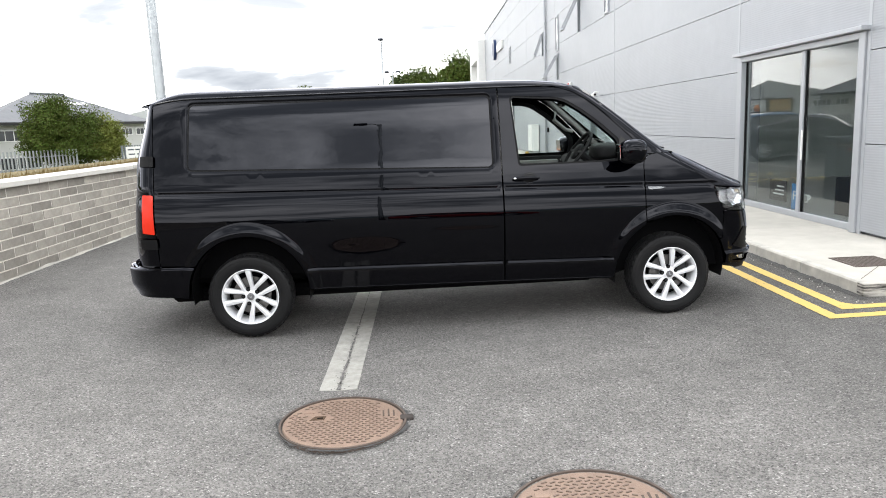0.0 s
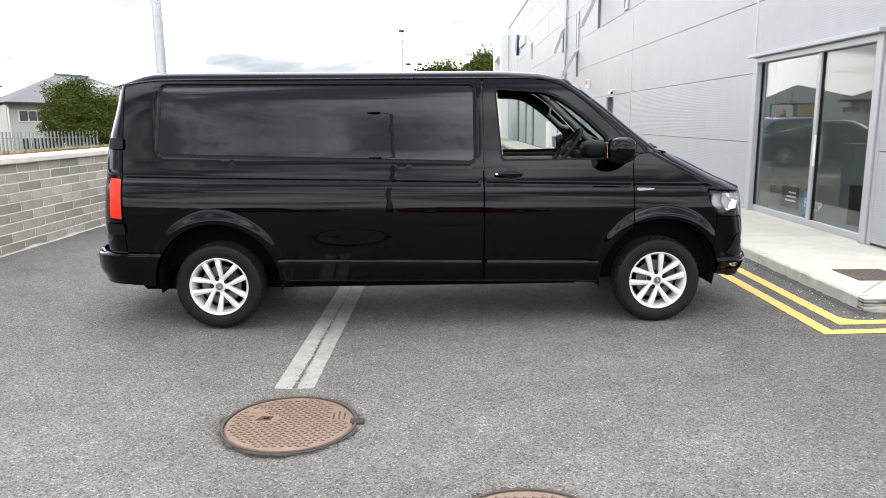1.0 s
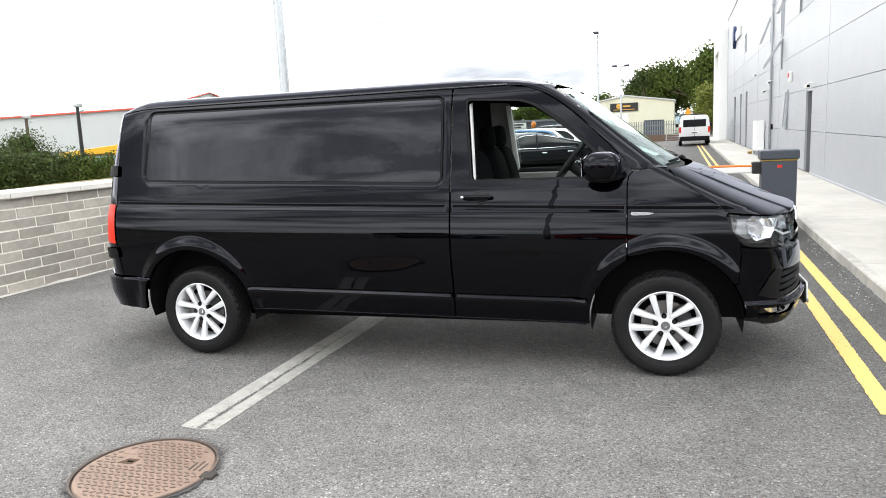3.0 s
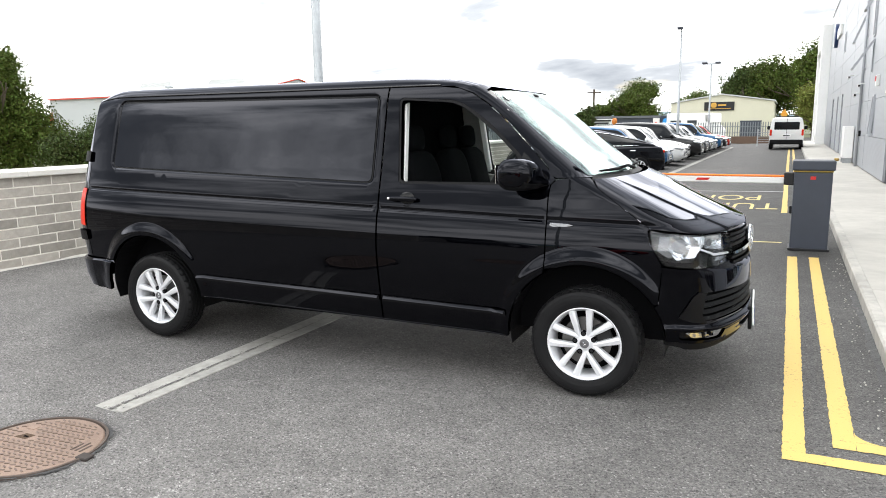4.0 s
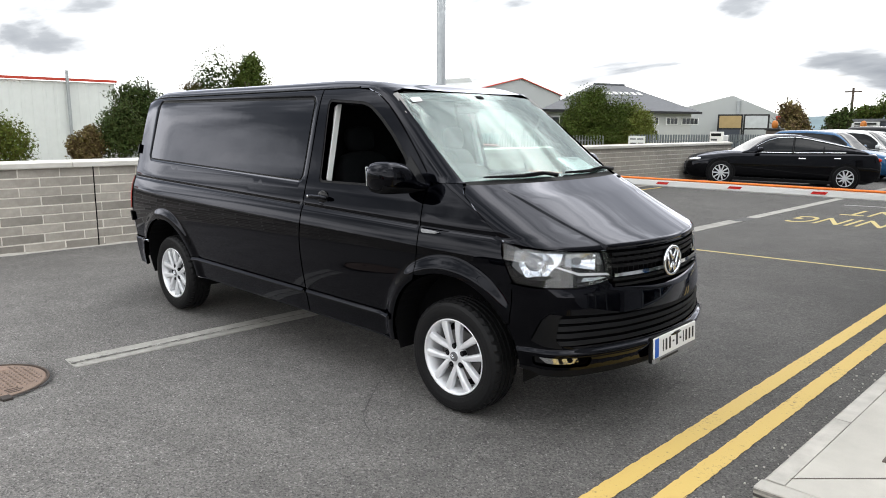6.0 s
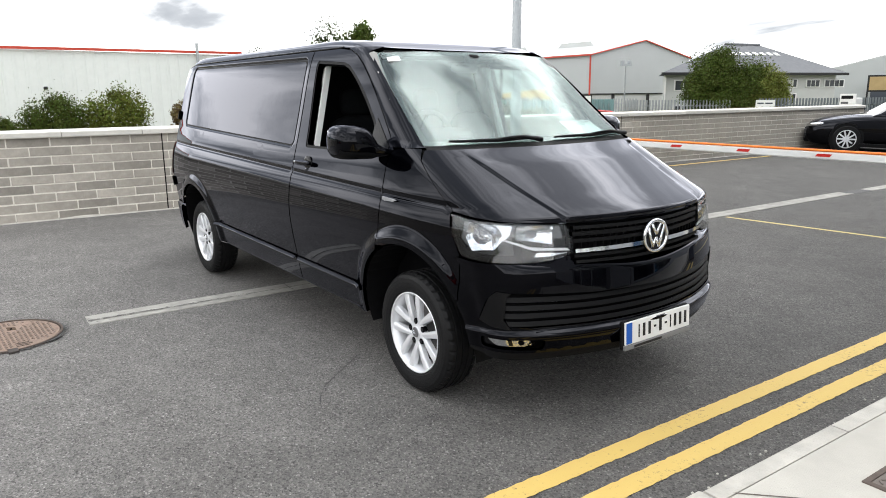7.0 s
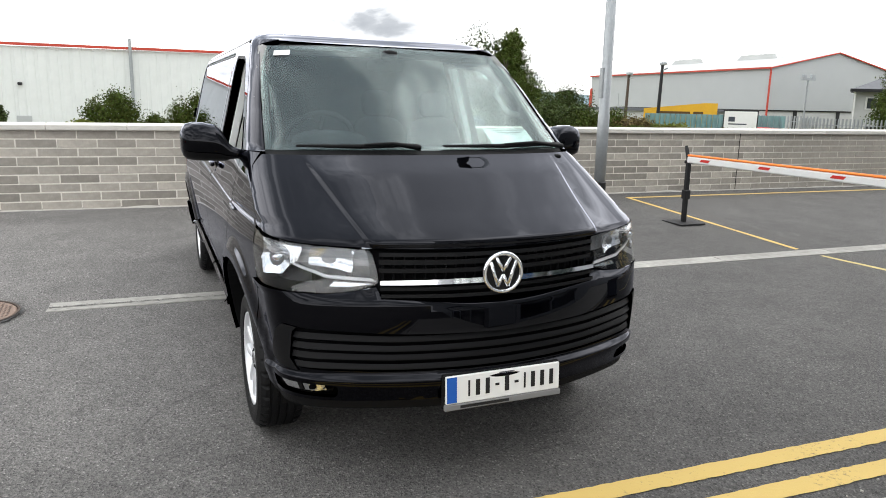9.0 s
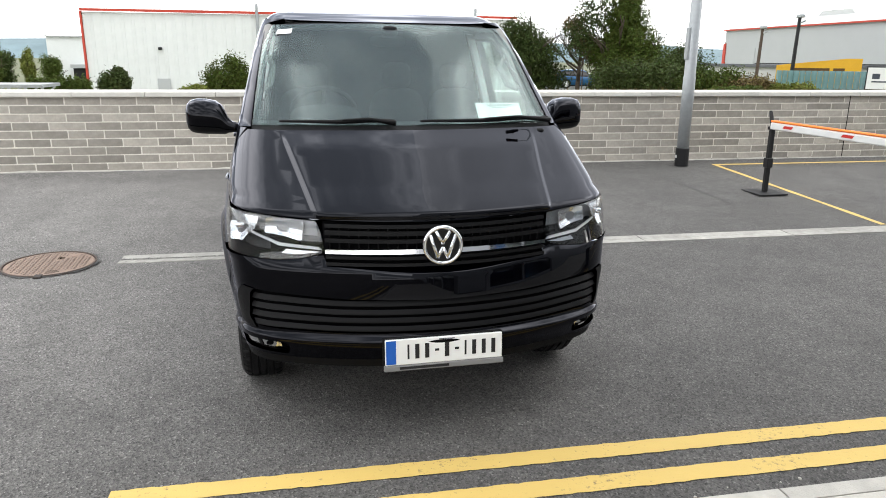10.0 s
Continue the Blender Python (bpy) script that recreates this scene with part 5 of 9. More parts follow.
def mirror_loft(secs, s, off, a0, a1, n=26):
    """Door mirror shell: soft rounded sections (y, x, z, half depth, half height) set one beside the other outwards. a0 and a1 bound the part of each section that is drawn."""
    bm = bmesh.new()
    whole = a1 - a0 >= 360
    rows = []
    for y, x, z, a, c in secs:
        ring = []
        for k in range(n if whole else n + 1):
            t = radians(a0 + (a1 - a0) * k / n)
            cs, sn = math.cos(t), math.sin(t)
            ring.append(bm.verts.new((x + a * math.copysign(abs(cs) ** .72, cs), s * (y + off), z + c * math.copysign(abs(sn) ** .72, sn))))
        rows.append(ring)
    for r0, r1 in zip(rows, rows[1:]):
        for k in range(len(r0) if whole else len(r0) - 1):
            j = (k + 1) % len(r0)
            bm.faces.new((r0[k], r0[j], r1[j], r1[k]))
    if whole:
        bm.faces.new(rows[0])
        bm.faces.new(rows[-1])
    bmesh.ops.recalc_face_normals(bm, faces=bm.faces[:])
    return bm


def alloy_wheel(parent, x, side, rot, R=.336, rim_r=.222, y0=.80):
    """Tyre with grooves and sidewall, and a silver wheel of five twin spokes. side: -1 right, +1 left."""
    # built round local z, which points outwards
    m = pose(x, side * y0, R) @ (pose(0, 0, 0, 90, 0, 0) if side < 0 else pose(0, 0, 0, -90, 0, 0)) @ pose(0, 0, 0, 0, 0, rot)
    w = .108
    prof = [(rim_r - .005, -w + .02), (rim_r + .012, -w + .004), (R - .06, -w), (R - .018, -w + .012)]
    tread = []
    for g in (-.055, -.018, .018, .055):
        tread += [(R - .001, g - .006), (R - .009, g - .004), (R - .009, g + .004), (R - .001, g + .006)]
    prof += [(R - .004, -w + .03)] + tread + [(R - .004, w - .03), (R - .018, w - .012), (R - .034, w - .003), (R - .036, w - .001), (R - .055, w + .001), (R - .075, w), (rim_r + .014, w - .006), (rim_r + .012, w - .010), (rim_r + .002, w - .014), (rim_r - .006, w - .03)]
    bm = lathe(prof, 144)
    # shoulders cut by cross grooves
    for v in bm.verts:
        rr = math.hypot(v.co.x, v.co.y)
        if rr > R - .012 and abs(v.co.z) > .06:
            k = round(math.atan2(v.co.y, v.co.x) / (2 * math.pi) * 144) % 4
            if k == 0:
                v.co.x *= (rr - .007) / rr
                v.co.y *= (rr - .007) / rr
    wheel = part("wheel", bm, M_TYRE, parent, "black rubber tyre on a silver alloy wheel", smooth=False)
    wheel.matrix_basis = m
    d = w - .012
    bm = lathe([(rim_r - .012, -w + .02), (rim_r - .03, -.03), (rim_r - .022, d - .03), (rim_r - .010, d - .010), (rim_r - .006, d - .001), (rim_r + .002, d + .003), (rim_r + .003, d - .006)], 64)
    part("rim", bm, M_ALLOY, wheel, "silver alloy rim", smooth=True)
    for k in range(5):
        bm = bmesh.new()
        base = radians(72 * k)
        for s in (-1, 1):
            # each spoke passes beside its bolt and widens towards the rim
            p0 = Vector((.050 * math.cos(base + s * radians(37)), .050 * math.sin(base + s * radians(37)), 0))
            p1 = Vector(((rim_r - .008) * math.cos(base + s * radians(14.8)), (rim_r - .008) * math.sin(base + s * radians(14.8)), 0))
            dr = (p1 - p0).normalized()
            nr = Vector((-dr.y, dr.x, 0))
            secs = []
            for t in (0, .15, .35, .6, .85, 1.0):
                c = p0.lerp(p1, t)
                hw = .0138 + .0100 * t
                zt = d - .024 + .014 * t + .005 * math.sin(math.pi * t)
                secs.append([c + nr * q + Vector((0, 0, zz)) for q, zz in ((-hw, zt - .030), (-hw * .94, zt - .006), (-hw * .80, zt - .001), (-s * hw * .25, zt + .0025), (hw * .80, zt - .001), (hw * .94, zt - .006), (hw, zt - .030))])
            vs = [[bm.verts.new(p) for p in sec] for sec in secs]
            for a, b in zip(vs, vs[1:]):
                for q in range(7):
                    bm.faces.new((a[q], a[(q + 1) % 7], b[(q + 1) % 7], b[q]))
        bmesh.ops.recalc_face_normals(bm, faces=bm.faces[:])
        part("spoke", bm, M_ALLOY, wheel)
    bm = lathe([(.0005, d - .012), (.024, d - .012), (.031, d - .016), (.032, d - .02), (.062, d - .024), (.068, d - .03), (.070, d - .07)], 40)
    part("hub", bm, M_ALLOY, wheel, smooth=False)
    bm = lathe([(.0005, d - .008), (.026, d - .009), (.029, d - .013)], 32)
    part("centre_cap", bm, mat("cap_grey", (.18, .18, .19), .3, .6) if "cap_grey" not in bpy.data.materials else bpy.data.materials["cap_grey"], wheel, "grey centre cap with a small emblem")
    bm = bmesh.new()
    for x0, y0_, x1, y1 in ((-.016, .012, -.004, -.012), (-.004, -.012, .0, -.002), (.0, -.002, .004, -.012), (.004, -.012, .016, .012), (-.007, .016, 0, .003), (0, .003, .007, .016)):
        tube_into(bm, [(x0, y0_, d - .0075), (x1, y1, d - .0075)], .0022, 6)
    part("emblem", bm, M_CHROME, wheel)
    for k in range(5):
        a = radians(72 * k)
        at = pose(.060 * math.cos(a), .060 * math.sin(a), d - .026)
        # black disc in place of a sunk hole, its shade painted
        part("bolt_well", lathe([(.0005, .0045), (.0165, .0045), (.0165, -.02)], 16, at), M_DARK, wheel)
        part("wheel_bolt", lathe([(.0005, .010), (.0075, .010), (.009, .006), (.009, -.02)], 6, at), M_BLACKSTEEL, wheel)
    part("brake_disc", lathe([(.04, .02), (.15, .02), (.15, 0), (.04, 0)], 40), mat("brake_steel", (.16, .155, .15), .45, .8, var=.1) if "brake_steel" not in bpy.data.materials else bpy.data.materials["brake_steel"], wheel)
    part("brake_caliper", box((.07, -.07, .01), (.165, .07, .055), .012), M_BLACKSTEEL, wheel)
    # closes the wheel; the dark behind the spokes is in its colour
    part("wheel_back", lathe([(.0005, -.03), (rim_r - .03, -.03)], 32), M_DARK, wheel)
    return wheel


def build_van():
    van = thing("van", "gloss black long panel van with silver alloy wheels parked on tarmac", "van")
    gap = .004
    # ---------- side panels ----------
    load_win = rounded([(-2.125, 1.325), (.285, 1.252), (.292, 1.855), (-2.10, 1.872)], .06)
    load_in = rounded([(-2.085, 1.342), (.262, 1.272), (.268, 1.835), (-2.062, 1.852)], .045)

    def recess(x, z):
        # signed inset into the recess, from the rounded window's four edges
        zl = 1.325 + (x + 2.125) * (1.252 - 1.325) / 2.41
        zh = 1.872 + (x + 2.10) * (1.855 - 1.872) / 2.392
        xl = -2.125 + (z - 1.325) * .045
        q = min(z - zl, zh - z, x - xl, .29 - x)
        c = [(max(0, .06 - (x - xl)), max(0, .06 - (z - zl))), (max(0, .06 - (.29 - x)), max(0, .06 - (z - zl))), (max(0, .06 - (x - xl)), max(0, .06 - (zh - z))), (max(0, .06 - (.29 - x)), max(0, .06 - (zh - z)))]
        for a, b in c:
            if a > 0 and b > 0:
                q = min(q, .06 - math.hypot(a, b))
        return q

    def load_side(x, z):
        q = recess(x, z)
        p = flank(x, z)
        # shallow channel round the blanked window, the field inside almost flush again
        p.y += .013 * smooth01(0, .022, q)
        return p

    rear_line = [(-2.355, 1.885), (-2.36, 1.60), (-2.36, 1.42), (-2.36, .62)]
    a_out = arc(ARCH_R, .47, 180 - 32, 8, 22)
    load = [(.333 - gap, sill(.33)), (.333 - gap, 1.885)] + rear_line + [(-2.12, .612)] + a_out + [(-1.225, sill(-1.22))]
    lines = []
    for off in (-.030, -.018, -.008, 0.0, .006, .012, .026, .045, .07, .10):
        lines.append([(x, waist(x) - off) for x in np.arange(-2.33, .32, .045)])
    for k in (.0, .006, .011, .016, .022):
        pl = [(-2.125 + k, 1.325 + k * 1.0), (.29 - k, 1.2515 + k), (.29 - k, 1.8548 - k), (-2.10 + k, 1.872 - k)]
        rr = rounded(pl, max(.02, .06 - k), 6)
        rr = resample(rr, .045, .045)
        lines.append(rr + [rr[0]])
    RINGS = (.485, .50, .513, .526, .539, .552, .565, .578)

    def in_flare(c):
        return lambda x, z: .468 < math.hypot(x - c[0], z - c[1]) < .59 or -.05 < waist(x) - z < .12 or (x < .32 and -.014 < recess(x, z) < .036)

    for r in RINGS:
        lines.append([p for p in arc(ARCH_R, r, 150, 3 if r < .55 else 6, 60)])

    def inset(k, r):
        return rounded([(-2.125 + k, 1.325 + k), (.29 - k, 1.2515 + k), (.29 - k, 1.8548 - k), (-2.10 + k, 1.872 - k)], r, 6)

    for mir in (False, True):
        sp = panel("load_side_panel", load_side, load, van, M_PAINT, mirror=mir, lines=lines, da=.04, db=.04, skip=in_flare(ARCH_R))
        panel("window_seal", flank, inset(.017, .05), sp, M_BLACKP, "black rubber seal", mirror=mir, holes=[inset(.033, .04)], lift=-.0095, thick=.003, da=.06, db=.06)
        panel("blank_pane", flank, inset(.029, .04), sp, M_BLANK, "gloss black blanked window", mirror=mir, lift=-.006, thick=.003, da=.06, db=.06)
    # front door with its window opening
    dtop = [(.341, 1.885), (.70, 1.884), (.84, 1.868), (.93, 1.835), (1.03, 1.775), (1.12, 1.705), (1.21, 1.625), (1.35, 1.49), (1.45, 1.385), (1.505, 1.315), (1.475, 1.285), (1.467, 1.22), (1.467, .80)]
    fa = arc(ARCH_F, .47, 120.6, 173, 10)
    door = [(.341, sill(.34)), (.341, 1.885)] + dtop[1:] + [p for p in fa] + [(1.232, sill(1.23))]
    win = rounded([(.468, 1.272), (.425, 1.80), (.445, 1.822), (.80, 1.80), (.88, 1.775), (1.0, 1.70), (1.13, 1.60), (1.285, 1.455), (1.30, 1.41), (1.285, 1.278)], .03, 3)
    dl = []
    for off in (-.030, -.018, -.008, 0.0, .006, .012, .026, .045, .07, .10):
        dl.append([(x, waist(x) - off) for x in np.arange(.36, 1.46, .045)])
    for r in RINGS:
        dl.append([p for p in arc(ARCH_F, r, 110, 174, 28) if p[0] < 1.462 and p[1] > .36])
    for mir in (False, True):
        d = panel("front_door", flank, door, van, M_PAINT, mirror=mir, holes=[win], lines=dl, da=.04, db=.04, thick=.02, skip=in_flare(ARCH_F))
        s = 1 if mir else -1
        # rubber round the opening, sail panel, glass channel
        win_o = rounded([(.452, 1.258), (.408, 1.815), (.43, 1.838), (.81, 1.817), (.90, 1.79), (1.02, 1.712), (1.148, 1.61), (1.31, 1.462), (1.325, 1.40), (1.30, 1.262)], .03, 3)
        panel("window_seal", flank, win_o, d, M_BLACKP, mirror=mir, holes=[rounded([(.482, 1.288), (.44, 1.79), (.455, 1.806), (.79, 1.784), (.87, 1.758), (.985, 1.684), (1.112, 1.585), (1.262, 1.445), (1.276, 1.40), (1.262, 1.292)], .03, 3)], thick=.05, lift=-.003, da=.05, db=.05)
        panel("sail_panel", flank, [(1.278, 1.285), (1.455, 1.292), (1.462, 1.33), (1.30, 1.475), (1.276, 1.40)], d, M_BLACKG, "gloss black sail panel", mirror=mir, lift=.003, thick=.01, da=.05, db=.05)
        # handle with its bowl
        hy = side_y(.52, 1.17)
        part("handle_bowl", superblob(.056, .010, .050, .95, .95, m=pose(.545, s * (hy - .002), 1.172)), M_BLACKG, d, "round black handle bowl", smooth=True)
        part("bowl_lip", superblob(.034, .012, .012, .9, .9, m=pose(.545, s * hy, 1.136)), M_BLANK, d, smooth=True)
        hb = superblob(.105, .016, .0155, .55, .6, m=pose(.52, s * (hy + .028), 1.178))
        part("door_handle", hb, M_PAINT, d, smooth=True)
        # chrome gives the black lock the glint at the handle's end
        part("lock_cap", superblob(.014, .010, .010, .7, .7, m=pose(.430, s * (hy + .032), 1.179)), M_CHROME, d, "lock cap chromed for the glint on it", smooth=True)
        if mir:
            panel("door_glass", flank, rounded([(.48, 1.27), (.44, 1.80), (.80, 1.79), (.99, 1.69), (1.27, 1.45), (1.27, 1.28)], .03, 3), d, M_GLASS, mirror=True, lift=-.022, thick=.004, da=.08, db=.08).visible_shadow = False
        # rub strips
        for x0, x1, par in ((-1.235, .325, van), (.349, 1.222, d)):
            panel("rub_strip", flank, rounded([(x0, rub(x0) - .020), (x1, rub(x1) - .020), (x1, rub(x1) + .018), (x0, rub(x0) + .018)], .008, 2), par, M_RUB, mirror=mir, lift=.010, thick=.011, da=.07, db=.03)
            panel("rub_strip_edge", lambda x, z: flank(x, z) + Vector((0, -(.026 - 1.05 * max(0.0, z - rub(x) + .002)), 0)), [(x0 + .01, rub(x0) - .002), (x1 - .01, rub(x1) - .002), (x1 - .01, rub(x1) + .0175), (x0 + .01, rub(x0) + .0175)], par, M_PAINT, mirror=mir, thick=.006, da=.07, db=.006)
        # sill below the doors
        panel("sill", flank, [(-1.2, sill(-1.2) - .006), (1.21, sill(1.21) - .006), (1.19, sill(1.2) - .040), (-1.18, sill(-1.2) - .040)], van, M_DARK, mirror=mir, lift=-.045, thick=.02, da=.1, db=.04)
        part("sill_flange", tube([(x, s * (side_y(x, sill(x)) - .003), sill(x) - .001) for x in np.linspace(-1.2, 1.21, 20)], .0045, 8), M_PAINT, van, smooth=True)
    # ---------- nose panels in the wrapped chart ----------

    def V(kind, q, z):
        return ((v_x if kind == "x" else v_y)(q, z), z)

    def join(a, b, n=8):
        return [V("x", a[0] + (b[0] - a[0]) * k / n, a[1] + (b[1] - a[1]) * k / n) for k in range(n)]

    seam = join((2.062, 1.050), (2.03, 1.075), 4) + join((2.03, 1.075), (1.935, 1.14), 5) + join((1.935, 1.14), (1.84, 1.21), 5) + join((1.84, 1.21), (1.755, 1.27), 5) + [V("x", 1.755, 1.27)]
    hood_edge = [V("y", .517, 1.004), V("y", .66, 1.012), V("y", .78, 1.020), *seam, V("y", .815, 1.319)]
    hood_r = [(0, .996), (.25, .998), (.45, 1.002)] + hood_edge
    hood = hood_r + [(-a, b) for a, b in hood_r[::-1][:-1]]
    hood[-1] = (-.25, .998)
    hl = []
    for s in (-1, 1):
        for off in (0, .01, .02, .03):
            hl.append([(s * (.545 - off + .12 * (z - 1.03) / .28), z) for z in np.arange(1.008, 1.315, .010)])
    panel("bonnet", nose, hood, van, M_PAINT, lines=hl, da=.05, db=.012, thick=.012)
    for mir in (False, True):
        s = 1 if mir else -1
        wing = [V("x", 1.475, z) for z in np.linspace(.80, 1.215, 26)] + [V("x", 1.477, 1.24), V("x", 1.480, 1.262), V("x", 1.483, 1.283), V("x", 1.498, 1.299), V("x", 1.515, 1.312), V("x", 1.555, 1.32), V("x", 1.60, 1.326), V("x", 1.68, 1.3255), V("y", .822, 1.324)]
        wing += [(a + .006, b) for a, b in seam[::-1]]
        wing += join((2.046, 1.038), (2.056, .98), 3) + join((2.056, .98), (2.130, .847), 6) + join((2.130, .847), (2.118, .62), 12) + [V("x", 2.118, .62)] + [V("x", a, b) for a, b in arc(ARCH_F, .47, 33, 110, 16)]
        wl = [[V("x", a, b) for a, b in arc(ARCH_F, r, 33, 122, 40) if 1.479 < a < (2.112 if b < .8 else 2.05)] for r in RINGS]
        for off in (-.030, -.018, -.008, 0.0, .006, .012, .026, .045, .07, .10):
            wl.append([V("x", x, waist(x) - off) for x in np.arange(1.49, 2.0, .045)])
        w = panel("front_wing", nose, wing, van, M_PAINT, mirror=mir, lines=wl, da=.04, db=.035, skip=lambda v, z: in_flare(ARCH_F)(nose(v, z).x, z))
        # side badge
        bm = prism([(1.494, 1.068), (1.60, 1.064), (1.635, 1.058), (1.60, 1.048), (1.51, 1.045), (1.494, 1.050)], -.004, .006, "y", .002)
        b = part("side_badge", bm, M_BADGE, w, "bright side badge")
        b.matrix_basis = pose(0, s * (side_y(1.56, 1.05) + .006), 0)
        # headlamp
        lamp = [V("x", 2.040, 1.042), V("x", 2.16, 1.026), V("y", .78, 1.016), V("y", .66, 1.006), V("y", .523, .998), V("y", .505, .93), V("y", .497, .866), V("y", .60, .838), V("y", .70, .828), V("y", .79, .832), V("x", 2.148, .846), V("x", 2.070, .955)]
        lens = panel("headlamp", nose, rounded(lamp, .02, 3), van, M_LENS, "clear headlamp with chrome reflectors", mirror=mir, lift=.003, thick=.004, da=.05, db=.04)
        lens.visible_shadow = False

        def deep(d, dish=0.0, flute=0.0, cv=.85, cz=.95, pitch=.011):
            def ch(v, z):
                p = nose(v, z)
                k = d + dish * max(0.0, 1 - ((v - cv) / .10) ** 2 - ((z - cz) / .075) ** 2) + flute * math.cos(2 * math.pi * v / pitch)
                return p + (Vector((1.9, -.55, .94)) - p).normalized() * k
            return ch

        panel("lamp_housing", deep(.085), rounded(lamp, .02, 3), lens, M_BLACKG, "black lamp housing", mirror=mir, thick=.004, da=.04, db=.02)
        liner = [V("x", 2.13, 1.012), (.956, 1.012), (.85, 1.006), (.74, 1.002), (.60, .996), (.525, .99), (.515, .925), (.60, .928), (.75, .94), (.80, .935), (.86, .893), (1.0, .88), (1.06, .92)]
        panel("lamp_liner", deep(.045), liner, lens, M_LAMPGREY, "satin grey lamp liner", mirror=mir, thick=.004, da=.04, db=.02)
        bowl = [(.985, 1.014), (.90, 1.010), (.762, 1.004), (.78, .952), (.815, .925), (.845, .890), (.97, .878), (1.01, .935)]
        panel("reflector", deep(.010, .055, .0016, .91, .95), rounded(bowl, .01, 3), lens, M_LAMPCHROME, "fluted chrome reflector", mirror=mir, thick=.003, da=.0045, db=.012)
        side = [(.742, 1.0), (.578, .992), (.590, .905), (.752, .930)]
        panel("reflector", deep(.018, .030, .0, .675, .955), rounded(side, .012, 3), lens, M_LAMPCHROME, "chrome reflector", mirror=mir, thick=.003, da=.02, db=.012)
        p = nose(.87, .952)
        part("bulb_cap", superblob(.016, .02, .014, .8, .8, m=Matrix.Translation((p.x - .02, (-1 if mir else 1) * p.y * .985, p.z))), M_CHROME, lens, smooth=True)
        strip = [(.812, .936), (.80, .940), (.69, .896), (.52, .884), (.505, .871), (.69, .882)]
        panel("daylight_strip", deep(.014), strip, lens, M_LAMPWHITE, "white daylight strip", mirror=mir, thick=.006, da=.02, db=.008)
        wedge = [(.66, .866), (.515, .859), (.60, .846), (.68, .846)]
        panel("lamp_wedge", deep(.022), wedge, lens, M_LAMPCHROME, "chrome blade below the strip", mirror=mir, thick=.004, da=.02, db=.01)
    # bumper skin, one piece across the nose
    lg_t = lambda y: .660 + .034 * (y / .85) ** 2
    half = [(0, .392), (.3, .392), (.5, .392), (.7, .392), V("y", .84, .395), V("x", 2.25, .398), V("x", 2.162, .402)] + [V("x", a, b) for a, b in arc(ARCH_F, .47, 12, 31, 6)] + join((2.123, .62), (2.137, .843), 12) + [V("x", 2.137, .842)]
    half += [V("x", 2.165, .838), V("y", .79, .824), V("y", .70, .820), V("y", .60, .829), V("y", .50, .846), (.49, .822), (.3, .806), (.0, .798)]
    bump = half + [(-a, b) for a, b in half[::-1][1:-1]]
    lg = [(0, .512), (.4, .513), (.7, .518), V("y", .845, .53), V("y", .88, .56), V("y", .872, .66), V("y", .845, lg_t(.85)), (.7, lg_t(.7)), (.4, lg_t(.4)), (0, lg_t(0))]
    lg_full = lg + [(-a, b) for a, b in lg[::-1][1:-1]]
    fogs = [rounded([V("y", .66, .405), V("y", .86, .415), V("y", .88, .468), V("y", .66, .462)], .02, 3)]
    fogs.append([(-a, b) for a, b in fogs[0]])
    zl = []
    for zz in (.506, .499, .492, .486, .480, .472, .455):
        ve = v_x(2.175, zz)
        zl.append([(v, zz) for v in np.linspace(-ve, ve, 56)])
    for dz in (-.004, -.014, -.024, -.036):
        zl.append([(v, .800 + .038 * smooth01(.05, .55, abs(v)) + dz) for v in np.arange(-.48, .49, .04)])

    def bumper_chart(v, z):
        p = nose(v, z)
        # the lower ledge runs right round to the arches; the top edge leans back under the grille and lamps
        k = .030 * smooth01(.506, .482, z) * (1 - .55 * smooth01(.475, .40, z))
        side = smooth01(.60, .86, abs(p.y))
        zt = .800 + .038 * smooth01(.05, .55, abs(v))
        k2 = -.030 * smooth01(zt - .040, zt, z)
        return p + Vector((k * (1 - .75 * side) + k2 * (1 - .6 * side), math.copysign(.014 * k / .030 + .5 * k2, p.y) * side, 0))

    bp = panel("front_bumper", bumper_chart, bump, van, M_PAINT, holes=[lg_full] + fogs, lines=zl, da=.04, db=.025, thick=.02)
    val = [(0, .342), (.3, .343), (.5, .345), (.7, .348), V("y", .84, .354), V("x", 2.25, .362), V("x", 2.156, .380), V("x", 2.160, .399), V("x", 2.25, .395), V("y", .84, .392), (.7, .389), (.3, .389), (0, .389)]
    panel("lower_valance", nose, val + [(-a, b) for a, b in val[::-1][1:-1]], bp, M_BLACKP, "black lower valance", lift=-.002, thick=.02, da=.06, db=.03)
    # lower grille: black backing, frame ends and five bars

    def back(d):
        def ch(v, z):
            p = nose(v, z)
            return p - Vector((d, 0, 0)) * (1.0 if abs(v) < .7 else .7)
        return ch

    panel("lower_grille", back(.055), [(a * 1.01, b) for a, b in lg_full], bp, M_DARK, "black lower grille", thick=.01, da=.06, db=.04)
    for k in range(4):
        z0 = .521 + k * .0365
        vmax = v_y(.835, z0)
        pts = [(-vmax, z0 + .006 + .003 * k), (-.45, z0 + .001 * k), (.45, z0 + .001 * k), (vmax, z0 + .006 + .003 * k), (vmax, z0 + .029 + .003 * k), (.45, z0 + .021 + .001 * k), (-.45, z0 + .021 + .001 * k), (-vmax, z0 + .029 + .003 * k)]

        def bar(v, z, k=k, z0=z0):
            # each bar leans back towards its top
            return back(.004 + .004 * (k % 2))(v, z) - Vector((.55 * max(0.0, z - z0 - .006), 0, 0))

